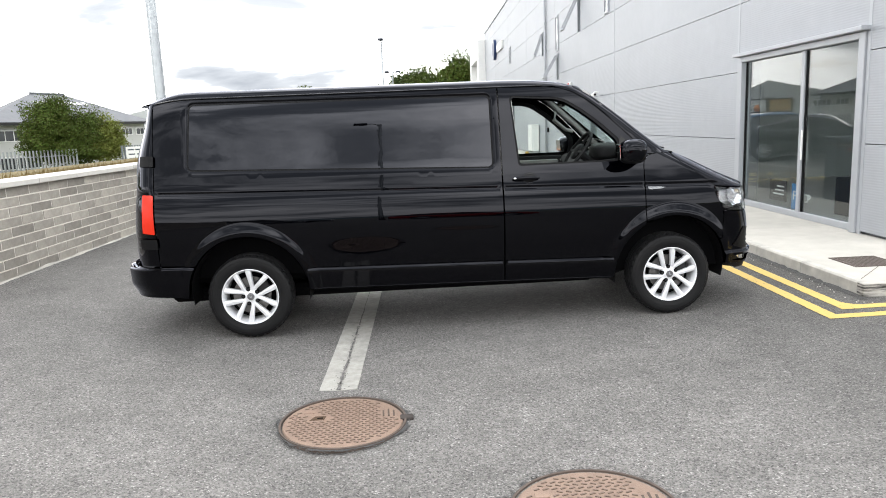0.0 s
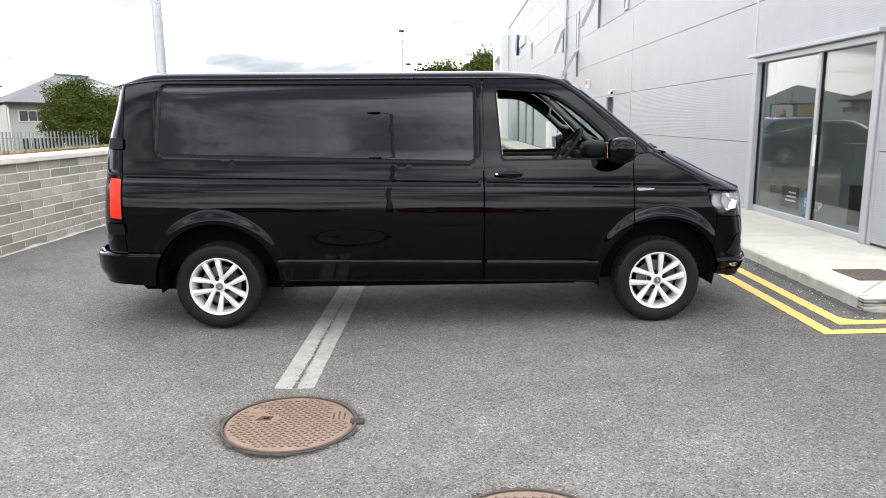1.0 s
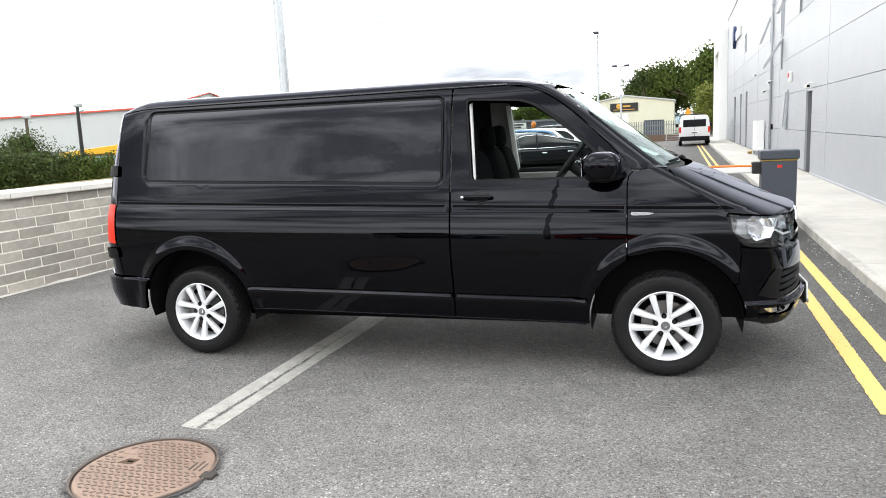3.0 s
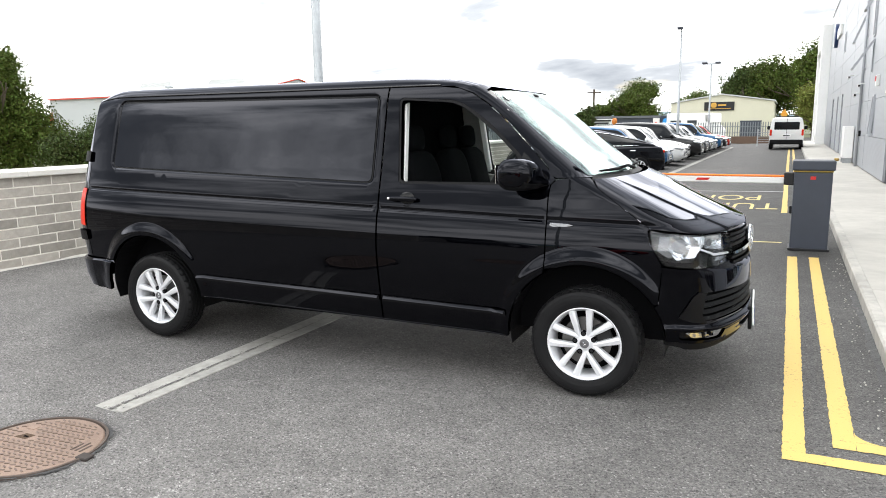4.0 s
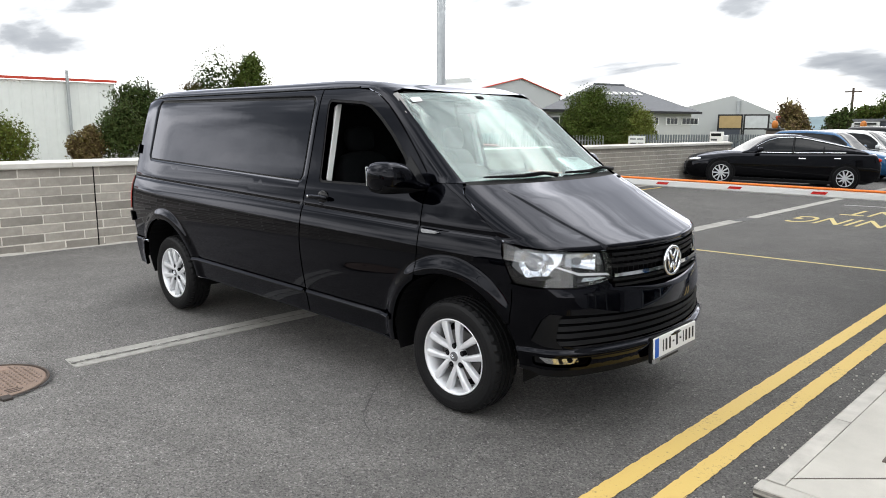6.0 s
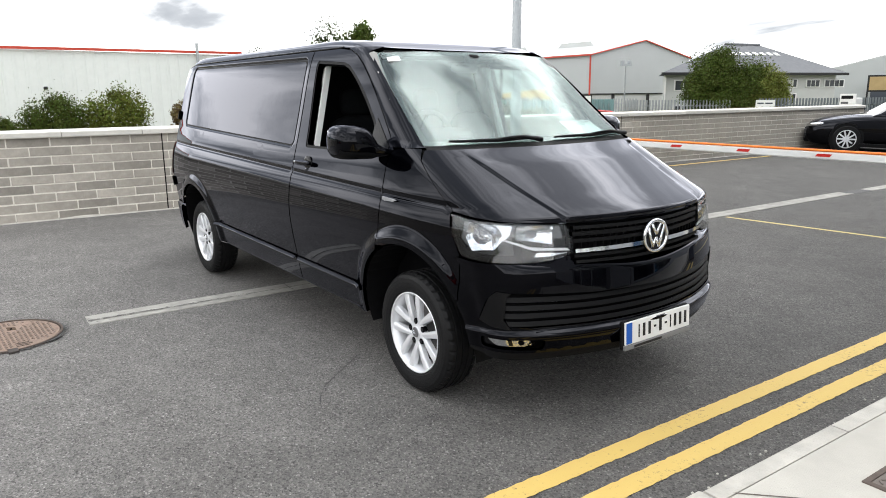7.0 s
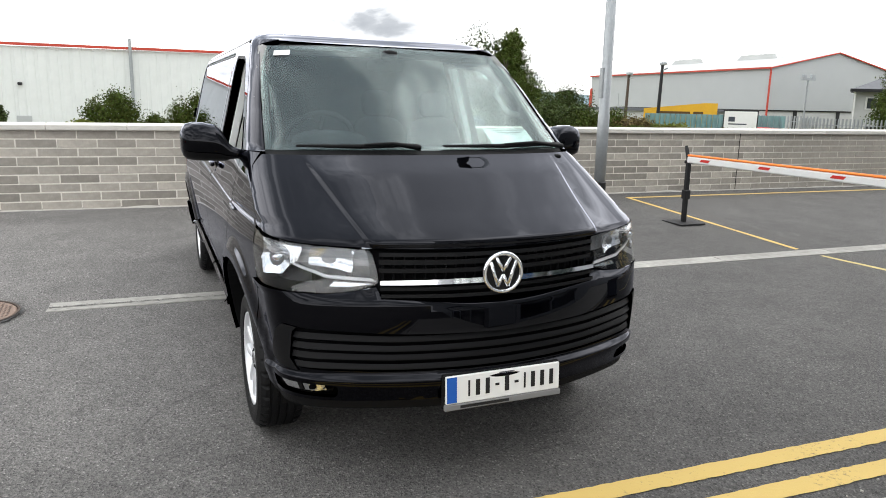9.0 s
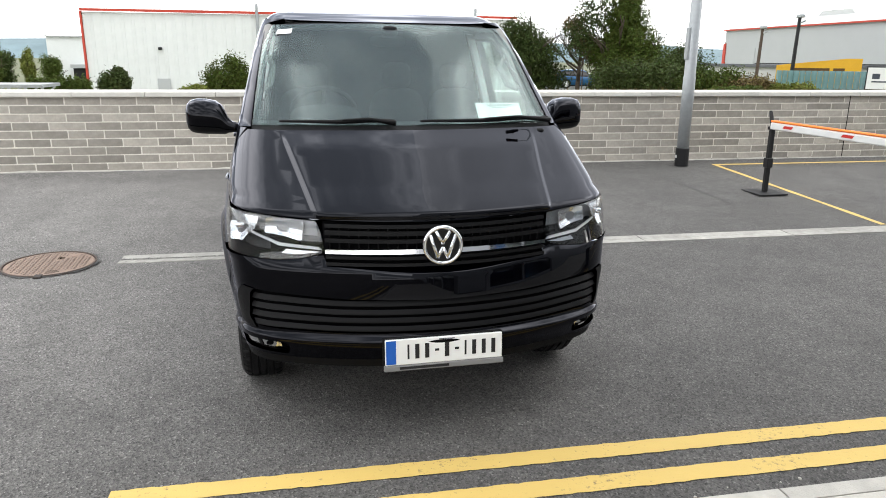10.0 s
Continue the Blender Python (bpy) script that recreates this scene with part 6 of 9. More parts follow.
        panel("grille_bar", bar, pts, bp, M_GRILLE, thick=.022, da=.05, db=.008)
    for s in (-1, 1):
        fr = [V("y", .795, .512), V("y", .85, .522), V("y", .874, .545), V("y", .868, .668), V("y", .848, .698), V("y", .80, .690), V("y", .815, .672), V("y", .822, .560)]
        fr = fr if s > 0 else [(-a, b) for a, b in fr]
        panel("grille_end", nose, fr, bp, M_GRILLE, "satin black grille end", lift=.006, thick=.05, da=.03, db=.03)
        # fog lamp in its recess
        fp = fogs[0] if s > 0 else fogs[1]
        panel("fog_recess", back(.05), [(a * 1.0, b) for a, b in fp], bp, M_BLACKG, thick=.01, da=.05, db=.03)
        fl = rounded([V("y", .690, .417), V("y", .83, .425), V("y", .85, .457), V("y", .70, .450)], .012, 3)
        fl = fl if s > 0 else [(-a, b) for a, b in fl]
        fog = panel("fog_lamp", back(.022), fl, bp, M_LAMPCHROME, "bright fog lamp", thick=.02, da=.03, db=.02)
        p = nose(s * v_y(.745, .44), .44)
        part("fog_bulb", superblob(.010, .016, .010, .8, .8, m=Matrix.Translation((p.x - .012, p.y, p.z))), M_DARK, fog, smooth=True)
        fd = [V("y", .775, .424), V("y", .79, .424), V("y", .80, .453), V("y", .785, .453)]
        panel("fog_divider", back(.016), fd if s > 0 else [(-a, b) for a, b in fd], fog, M_BLACKG, thick=.01, da=.02, db=.02)
    for yy in (-.60, -.25, .25, .60):
        p = nose(yy, .455)
        part("parking_sensor", lathe([(.0005, .004), (.010, .003), (.012, 0), (.012, -.01)], 16, Matrix.Translation((p.x + .013, p.y, p.z)) @ pose(0, 0, 0, 0, 90, 0)), M_BLACKG, bp)
    # ---------- upper grille ----------
    gr = [(-.49, .822), (-.3, .806), (0, .798), (.3, .806), (.49, .822), (.50, .99), (.25, .992), (0, .990), (-.25, .992), (-.50, .99)]
    g = panel("grille", back(.05), gr, van, M_DARK, "black slatted grille with chrome bar", thick=.01, da=.06, db=.04)
    for z0, z1, ins in ((.968, .984, .0), (.935, .955, .010), (.902, .920, .014), (.834, .848, .008), (.808, .822, .0)):
        panel("slat", back(ins), [(-.492, z0 + .004), (-.2, z0), (.2, z0), (.492, z0 + .004), (.492, z1 + .004), (.2, z1), (-.2, z1), (-.492, z1 + .004)], g, M_GRILLE, thick=.03, da=.08, db=.03)
    for k in range(24):
        v = -.47 + k * .0409
        if abs(v) < .09:
            continue
        p = nose(v, .93)
        part("grille_web", box((p.x - .045, p.y - .003, .86), (p.x - .028, p.y + .003, .97)), M_BLACKP, g)
    for s in (-1, 1):
        panel("chrome_bar", back(-.006), [(s * .075, .862), (s * .30, .862), (s * .494, .863), (s * .494, .880), (s * .30, .8815), (s * .075, .8825)], g, M_CHROME, "chrome bar", thick=.02, da=.05, db=.02)
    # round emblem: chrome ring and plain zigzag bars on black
    p = nose(0, .897)
    em = Matrix.Translation((p.x + .006, 0, .897)) @ pose(0, 0, 0, 0, 90, 0) @ pose(0, 0, 0, 0, -6, 90)
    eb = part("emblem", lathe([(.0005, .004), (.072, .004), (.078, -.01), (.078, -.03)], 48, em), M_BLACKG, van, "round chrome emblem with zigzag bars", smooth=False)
    part("ring", lathe([(.070, .004), (.073, .013), (.080, .015), (.087, .010), (.089, -.004), (.07, -.01)], 56, em, close=True), M_CHROME, eb, smooth=True)
    zig = [(-.054, .046), (-.022, -.055), (0, -.008), (.022, -.055), (.054, .046)]
    for a, b in list(zip(zig, zig[1:])) + [((-.030, .062), (0, .008)), ((0, .008), (.030, .062))]:
        bm = tube([(a[0], a[1], .006), (b[0], b[1], .006)], .0085, 8)
        bmesh.ops.transform(bm, matrix=em, verts=bm.verts)
        part("zigzag_bar", bm, M_CHROME, eb, smooth=True)
    # ---------- windscreen and pillars ----------
    ws_e = [V("y", .795, 1.338), V("y", .78, 1.45), V("y", .757, 1.6), V("y", .728, 1.75), V("y", .70, 1.851)]
    ws_r = [(0, 1.337), (.4, 1.337)] + ws_e + [(.4, 1.864), (0, 1.868)]
    ws = ws_r + [(-a, b) for a, b in ws_r[::-1][1:-1]]
    glass = panel("windscreen", nose, ws, van, M_WSGLASS, "tinted windscreen", da=.08, db=.05, thick=.005, lift=-.004)
    glass.visible_shadow = False
    # dark ceramic border of the glass
    inn_r = [(0, 1.362), (.4, 1.362), (v_y(.755, 1.365), 1.365), (v_y(.742, 1.45), 1.45), (v_y(.72, 1.6), 1.6), (v_y(.693, 1.75), 1.75), (v_y(.666, 1.836), 1.836), (.4, 1.844), (0, 1.848)]
    inn = inn_r + [(-a, b) for a, b in inn_r[::-1][1:-1]]
    bo_r = [(0, 1.333), (.4, 1.333)] + [(a + .016, b) for a, b in ws_e] + [(.4, 1.866), (0, 1.870)]
    bo = bo_r + [(-a, b) for a, b in bo_r[::-1][1:-1]]
    panel("black_border", nose, bo, glass, M_BLACKG, "black glass border", holes=[inn], da=.08, db=.05, thick=.003, lift=-.011)
    for mir in (False, True):
        pil = [V("x", 1.512, 1.326), V("x", 1.458, 1.388), V("x", 1.358, 1.492), V("x", 1.218, 1.629), V("x", 1.128, 1.709), V("x", 1.038, 1.779), V("x", .938, 1.839), V("x", .86, 1.866), V("x", .80, 1.885)]
        pil += [V("y", .60, 1.885), V("y", .703, 1.856)] + [(a + .003, b) for a, b in ws_e[::-1][1:]] + [V("y", .80, 1.331)]
        panel("a_pillar", nose, pil, van, M_PAINT, mirror=mir, da=.04, db=.03, thick=.03)
    # scuttle and wipers
    sc = [(-.80, 1.310), (0, 1.318), (.80, 1.310), (.80, 1.345), (0, 1.345), (-.80, 1.345)]

    def cowl(v, z):
        p = nose(v, 1.338)
        return Vector((p.x + (1.345 - z) * 1.6 - .012, p.y, z - .008))

    panel("scuttle", cowl, sc, van, M_BLACKP, thick=.02, da=.06, db=.02)
    for pts in ([(-.66, 1.352), (-.35, 1.350), (-.08, 1.356)], [(.05, 1.352), (.40, 1.350), (.78, 1.356)]):
        bl = [nose(-v, z) + Vector((.014, 0, .004)) for v, z in pts]
        bm = tube(bl, [.006, .011, .007], 8)
        wi = part("wiper", bm, M_BLACKP, van, smooth=True)
        e = bl[2]
        part("wiper_arm", tube([bl[1] + Vector((.004, 0, .008)), (bl[1] + bl[2]) / 2 + Vector((.02, 0, .012)), bl[2] + Vector((.035, .0, -.012))], [.006, .009, .014], 8), M_BLACKP, wi, smooth=True)
    # small black blob at one rear corner of the bonnet
    part("washer_jet", superblob(.028, .022, .012, .7, .7, m=pose(1.80, .70, 1.300)), M_BLACKP, van, smooth=True)
    # ---------- roof ----------

    def roof(x, t):
        xf = smooth01(.5, 1.15, x)
        w = side_y(min(x, .9), 1.888) - .008
        edge = 1.888
        if x > .78:
            w = max(.2, .70 - .35 * (x - .98)) if x > .98 else w + (.70 - w) * (x - .78) / .2
            edge = 1.888 - .024 * smooth01(.78, 1.03, x)
        c = .068 - .066 * max(0.0, min(1.0, (x - .3) / .795)) ** 2.2 - .035 * smooth01(-2.15, -2.46, x)
        return Vector((x, -w * t, edge + c * (1 - abs(t) ** 20)))

    rf = [(-2.36, -1), (.975, -1), (1.036, -.75), (1.064, -.4), (1.071, 0), (1.064, .4), (1.036, .75), (.975, 1), (-2.36, 1), (-2.50, .8), (-2.54, 0), (-2.50, -.8)]
    panel("roof", roof, rf, van, M_PAINT, da=.07, db=.025, thick=.008)
    for s in (-1, 1):
        bm = tube([(x, s * (side_y(x, 1.888) - .012), 1.894 - (.03 if x > .8 else 0) - .075 * smooth01(-1.95, -2.62, x) ** 2) for x in np.linspace(-2.34, .70, 30)], .007, 8)
        part("roof_gutter", bm, M_BLACKG, van, "black roof gutter strip")
    # ---------- rear ----------
    for mir in (False, True):
        s = 1 if mir else -1
        panel("rear_pillar", rear, [(.02, .62), (.98, .62), (.98, 1.90), (.02, 1.90)], van, M_PAINT, mirror=mir, da=.12, db=.06)
        panel("tail_lamp", rear, rounded([(.02, .875), (.30, .885), (.30, 1.175), (.02, 1.165)], .012, 3), van, M_TAIL, "red tail lamp", mirror=mir, lift=.008, thick=.02, da=.1, db=.06)
        panel("hinge", rear, rounded([(-.02, 1.385), (.35, 1.385), (.35, 1.465), (-.02, 1.465)], .02, 3), van, M_BLACKP, "black door hinge", mirror=mir, lift=.02, thick=.03, da=.1, db=.05)
        panel("hinge", rear, rounded([(-.02, .76), (.35, .76), (.35, .84), (-.02, .84)], .02, 3), van, M_BLACKP, "black door hinge", mirror=mir, lift=.02, thick=.03, da=.1, db=.05)
        panel("rear_door", rear, [(1.0, .62), (1.99, .62), (1.99, 1.90), (1.0, 1.90)], van, M_PAINT, mirror=mir, da=.2, db=.1)
        # rear bumper: side piece and wrap
        arc_r = arc(ARCH_R, .47, 180 - 4, 180 - 30, 5)
        panel("rear_bumper", lambda x, z: flank(x, z) + Vector((0, -.003 - .019 * smooth01(.604, .588, z), 0)), [(-2.36, .36), (-2.17, .355)] + arc_r + [(-2.12, .604), (-2.36, .604)], van, M_PAINT, mirror=mir, da=.05, db=.005, thick=.03)
        panel("rear_bumper", lambda u, z: rear(u, z) + Vector((-.085 * min(1.0, u * 1.3), -.003, 0)) * (.15 + .85 * smooth01(.605, .580, z)) * (1 - .45 * smooth01(.47, .36, z)), [(-.0, .36), (2.0, .36), (2.0, .605), (-.0, .605)], van, M_PAINT, mirror=mir, lift=.003, da=.12, db=.005, thick=.03)
        # wheel houses
        for c in (ARCH_R, ARCH_F):
            bm = bmesh.new()
            pr = arc(c, .462, -10, 190, 24)
            r0 = [bm.verts.new((a, s * .40, b)) for a, b in pr]
            r1 = [bm.verts.new((a, s * (side_y(a, max(b, .3)) - .02), b)) for a, b in pr]
            for i in range(len(pr) - 1):
                bm.faces.new((r0[i], r0[i + 1], r1[i + 1], r1[i]))
            bm.faces.new(r0)
            part("wheel_house", bm, M_BLACKP, van)
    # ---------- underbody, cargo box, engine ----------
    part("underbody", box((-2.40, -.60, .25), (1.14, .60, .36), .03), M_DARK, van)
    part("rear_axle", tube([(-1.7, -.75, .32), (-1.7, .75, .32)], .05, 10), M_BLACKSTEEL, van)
    # unseen near-black fillers, added so the panel gaps don't show through
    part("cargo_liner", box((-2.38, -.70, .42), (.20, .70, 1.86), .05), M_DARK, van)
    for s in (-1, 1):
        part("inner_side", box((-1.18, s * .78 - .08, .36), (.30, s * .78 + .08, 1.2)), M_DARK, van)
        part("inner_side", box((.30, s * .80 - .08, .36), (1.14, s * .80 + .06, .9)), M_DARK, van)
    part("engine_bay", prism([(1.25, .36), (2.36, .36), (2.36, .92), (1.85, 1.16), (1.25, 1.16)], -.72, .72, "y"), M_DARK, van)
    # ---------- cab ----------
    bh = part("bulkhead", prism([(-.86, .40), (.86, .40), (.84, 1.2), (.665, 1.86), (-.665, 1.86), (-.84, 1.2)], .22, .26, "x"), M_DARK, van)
    part("headlining", box((.26, -.66, 1.855), (.92, .66, 1.872), .005), M_CABINL, van)
    part("cab_floor", box((.26, -.84, .40), (1.16, .84, .46)), M_CABIN, van)
    bm = prism([(1.16, .90), (1.16, 1.18), (1.22, 1.27), (1.34, 1.285), (1.70, 1.325), (1.70, .90)], -.83, .83, "y", .012)
    dash = part("dashboard", bm, M_CABIN, van)
    part("instrument_hood", superblob(.13, .20, .075, .7, .7, m=pose(1.31, -.40, 1.335)), M_CABIN, dash, smooth=True)
    for y in (-.70, -.10, .10, .70):
        part("air_vent", superblob(.012, .06, .04, .7, .6, m=pose(1.16, y, 1.19)), M_BLACKG, dash, smooth=True)
    part("centre_screen", box((1.145, -.10, 1.04), (1.16, .10, 1.15), .004), M_BLACKG, dash)
    # steering wheel on the right-hand side
    sm = pose(1.06, -.40, 1.345, 0, -53, 0)
    ringp = [(.19 * math.cos(a), .19 * math.sin(a), 0) for a in (2 * math.pi * k / 36 for k in range(37))]
    bm = tube(ringp, .015, 10, cap=False)
    bmesh.ops.transform(bm, matrix=sm, verts=bm.verts)
    st = part("steering_wheel", bm, M_CABIN, van, "black steering wheel", smooth=True)
    part("boss", superblob(.075, .07, .025, .7, .7, m=sm), M_CABIN, st, smooth=True)
    bm = bmesh.new()
    for a in (0, 90, 270):
        c, s_ = math.cos(radians(a)), math.sin(radians(a))
        tube_into(bm, [(.05 * c, .05 * s_, 0), (.185 * c, .185 * s_, 0)], .013, 8)
    bmesh.ops.transform(bm, matrix=sm, verts=bm.verts)
    part("spokes", bm, M_BLACKP, st)
    part("column", tube([(1.08, -.40, 1.33), (1.30, -.40, 1.16)], .035, 10), M_CABIN, st)
    # seats
    for y0, y1 in ((-.68, -.20), (-.05, .36), (.37, .76)):
        yc_, hw = (y0 + y1) / 2, (y1 - y0) / 2
        se = part("seat", superblob(.27, hw, .09, .55, .5, m=pose(.72, yc_, .80, 0, -6, 0)), M_SEAT, van, "dark fabric seat", smooth=True)
        part("seat_back", superblob(.085, hw, .34, .55, .45, m=pose(.44, yc_, 1.13, 0, -12, 0)), M_SEAT, se, smooth=True)
        part("head_restraint", superblob(.05, hw * .5, .09, .6, .6, m=pose(.365, yc_, 1.55, 0, -8, 0)), M_SEAT, se, smooth=True)
        part("seat_base", box((.50, y0 + .03, .44), (.96, y1 - .03, .74), .03), M_CABIN, se)
    for s in (-1, 1):
        bm = prism([(.27, 1.20), (.475, 1.20), (.44, 1.83), (.27, 1.84)], -.010, .010, "y")
        for v in bm.verts:
            v.co.y += s * (side_y(.4, v.co.z) - .055)
        part("b_pillar_trim", bm, M_CABINL, van, "pale pillar trim")
        part("a_pillar_trim", tube([(1.58, s * .80, 1.33), (1.34, s * .765, 1.56), (1.02, s * .69, 1.83)], [.035, .032, .03], 8), M_CABINL, van, "pale pillar trim", smooth=True)
        part("grab_handle", tube([(1.30, s * .735, 1.50), (1.22, s * .70, 1.52), (1.10, s * .68, 1.62), (1.13, s * .72, 1.70)], .019, 8), M_CABINL, van, smooth=True)
        part("door_card", box((.36, s * .845 - .03, .45), (1.24, s * .845 + .03, 1.25), .02), M_CABIN, van)
    part("door_armrest", box((.42, .775, 1.10), (1.16, .815, 1.225), .01), M_CABINL, van, "pale door panel insert")
    part("door_top_rail", box((.42, .80, 1.226), (1.20, .835, 1.262), .006), M_CABIN, van)
    # whiter than the pillar trim: light falling on the strip put into its colour
    for s in (-1, 1):
        bm = prism([(.452, 1.24), (.492, 1.24), (.452, 1.80), (.412, 1.80)], -.022, .022, "y", .004)
        for v in bm.verts:
            v.co.y += s * (side_y(.45, v.co.z) - .075)
        part("glass_channel", bm, M_WHITEP, van, "strip inside the door opening, whitened for the light on it")
    part("interior_mirror", superblob(.02, .11, .035, .6, .5, m=pose(1.02, .0, 1.765)), M_BLACKG, van, smooth=True)
    part("mirror_foot", superblob(.04, .05, .03, .7, .7, m=pose(1.10, 0, 1.82)), M_BLACKP, van, smooth=True)
    # papers on the dashboard and a sticker behind the glass
    sh = part("paper_sheet", box((-.10, -.125, -.001), (.10, .125, .001)), M_PAPER, van, "white paper sheet behind the windscreen")
    sh.matrix_basis = pose(1.565, .545, 1.385, 0, 24, -7)
    for k in range(3):
        part("printed_bar", box((-.085 + k * .02, -.08 + .02 * k, .0012), (-.078 + k * .02, .11 - .03 * k, .0018)), M_INK, sh)
    panel("screen_sticker", nose, [(v_y(.655, 1.795), 1.795), (v_y(.645, 1.822), 1.822), (v_y(.56, 1.830), 1.830), (v_y(.57, 1.802), 1.802)], glass, M_PAPER, "small pale sticker", lift=-.003, thick=.001)
    # ---------- door mirrors ----------
    for s in (-1, 1):
        off = 0.0 if s < 0 else -.028
        secs = [(.868, 1.432, 1.300, .046, .020), (.905, 1.412, 1.304, .054, .027), (.930, 1.390, 1.312, .068, .040), (.946, 1.368, 1.326, .086, .062), (.962, 1.354, 1.340, .098, .077), (.99, 1.342, 1.350, .108, .087), (1.04, 1.332, 1.355, .111, .092), (1.09, 1.326, 1.357, .106, .091), (1.122, 1.324, 1.357, .094, .083), (1.138, 1.324, 1.356, .074, .066), (1.147, 1.324, 1.355, .046, .044)]
        arm = part("door_mirror", mirror_loft(secs, s, off, 0, 360), M_PAINT, van, "black door mirror", smooth=True)
        part("mirror_base", mirror_loft([(y_, x_, z_, a_ + .003, c_ + .003) for y_, x_, z_, a_, c_ in secs[:-1]], s, off, 205, 335), M_GRILLE, arm, "matt black lower shell", smooth=True)
        part("mirror_glass", box((-.004, -.060, -.055), (.002, .060, .055), .0015), M_CHROME, arm, "mirror glass").matrix_basis = pose(1.222, s * (1.052 + off), 1.357, 0, -3, s * 6)
    # ---------- number plate: plain bars for its characters ----------
    pl = part("number_plate", box((-.006, -.262, -.058), (.006, .262, .058), .003), M_PLATE, van, "white plate with blue band and black bars")
    pl.matrix_basis = pose(nose(0, .435).x + .030, 0, .440, 0, -3, 0)
    part("plate_band", box((.0065, -.258, -.052), (.008, -.215, .054)), M_BLUE, pl, "blue band")
    x = -.165
    for wdt, hgt in ((.008, .066), (.018, .066), (.018, .066), (.018, .010), (.019, .066), (.018, .010), (.008, .066), (.018, .066), (.018, .066), (.018, .066)):
        part("plate_bar", box((.0065, x, .001 - hgt / 2), (.0085, x + wdt, .001 + hgt / 2)), M_INK, pl)
        x += wdt + .026
    part("plate_holder", box((-.008, -.268, -.085), (.008, .268, -.059), .003), mat("holder_grey", (.2, .2, .2), .5), pl, "grey dealer strip")
    part("plate_backing", box((-.03, -.27, -.085), (-.007, .27, .062), .006), M_BLACKP, pl)
    part("strip_bar", box((.0082, -.20, -.078), (.009, .02, -.066)), M_INK, pl)
    part("strip_bar", box((.0065, -.025, .047), (.0075, .045, .051)), M_LAMPGREY, pl)
    # ---------- wheels ----------
    alloy_wheel(van, -1.70, -1, 35)
    alloy_wheel(van, 1.70, -1, 26)
    alloy_wheel(van, -1.70, 1, 60)
    alloy_wheel(van, 1.70, 1, 5)
    return van


build_van()

build_wall_fittings()

# ---- trees and bushes ----
M_BARK = mat("bark", (.085, .065, .05), .95, var=.2, scale=8, bump=.8, bscale=30)
LEAF = {}


def leaf_mat(name, color):
    m = bpy.data.materials.new(name)
    m.use_nodes = True
    nt = m.node_tree
    p = nt.nodes["Principled BSDF"]
    geo = nt.nodes.new("ShaderNodeNewGeometry")
    hsv = nt.nodes.new("ShaderNodeHueSaturation")
    hsv.inputs["Color"].default_value = (*color, 1)
    for lo, hi, sock in ((.47, .53, "Hue"), (.55, 1.5, "Value")):
        mr = nt.nodes.new("ShaderNodeMapRange")
        mr.inputs["To Min"].default_value, mr.inputs["To Max"].default_value = lo, hi
        nt.links.new(geo.outputs["Random Per Island"], mr.inputs["Value"])
        nt.links.new(mr.outputs[0], hsv.inputs[sock])
    nt.links.new(hsv.outputs[0], p.inputs["Base Color"])
    p.inputs["Roughness"].default_value = .7
    p.inputs["Specular IOR Level"].default_value = .15
    p.inputs["Subsurface Weight"].default_value = 0.0
    return m


LEAF["dark"] = leaf_mat("dark_green_leaf", (.046, .064, .017))
LEAF["mid"] = leaf_mat("green_leaf", (.060, .082, .014))
LEAF["bright"] = leaf_mat("bright_green_leaf", (.105, .125, .022))
LEAF["lime"] = leaf_mat("yellow_green_leaf", (.14, .155, .032))
LEAF["rust"] = leaf_mat("russet_leaf", (.13, .095, .04))


def crown_mesh(blobs, n, size, seed, thin=0.0):
    """Leaves as small bent quads spread through lumpy clumps. blobs: (centre, radii)."""
    rng = np.random.RandomState(seed)
    n, size = n * 2.3, size * .66
    vol = np.array([max(.02, r[0] * r[1] * r[2]) for _, r in blobs]) ** (2 / 3)
    counts = np.maximum(8, (n * vol / vol.sum()).astype(int))
    verts, faces = [], []
    for (c, r), k in zip(blobs, counts):
        d = rng.normal(size=(k, 3))
        d /= np.linalg.norm(d, axis=1)[:, None]
        rad = rng.uniform(.62 - thin, 1.0, k) ** .6
        heart = rng.rand(k) < .40 - .5 * thin
        rad = np.where(heart, rng.uniform(.25, .78, k), rad)
        lump = 1 + .22 * np.sin(d[:, 0] * 5 + seed) * np.sin(d[:, 1] * 6 + 2 * seed) + .18 * np.sin(d[:, 2] * 7 + d[:, 0] * 4)
        # strays that break the outline
        stray = (rng.rand(k) < .045) & ~heart
        rad = np.where(stray, rad * rng.uniform(1.04, 1.20, k), rad)
        p = np.array(c) + d * (rad * lump)[:, None] * np.array(r)
        u = rng.normal(size=(k, 3)) + .6 * d
        u -= (u * d).sum(1)[:, None] * d * .3
        u /= np.linalg.norm(u, axis=1)[:, None]
        w = np.cross(u, rng.normal(size=(k, 3)))
        w /= np.linalg.norm(w, axis=1)[:, None] + 1e-9
        s = (size * rng.uniform(.6, 1.4, k) * np.where(heart, 1.7, 1.0))[:, None]
        for q0, q1, q2, q3 in zip(p - u * s, p + w * s * .55, p + u * s, p - w * s * .55):
            i = len(verts)
            verts += [tuple(q0), tuple(q1), tuple(q2), tuple(q3)]
            faces.append((i, i + 1, i + 2, i + 3))
    me = bpy.data.meshes.new("crown")
    me.from_pydata(verts, [], faces)
    return me


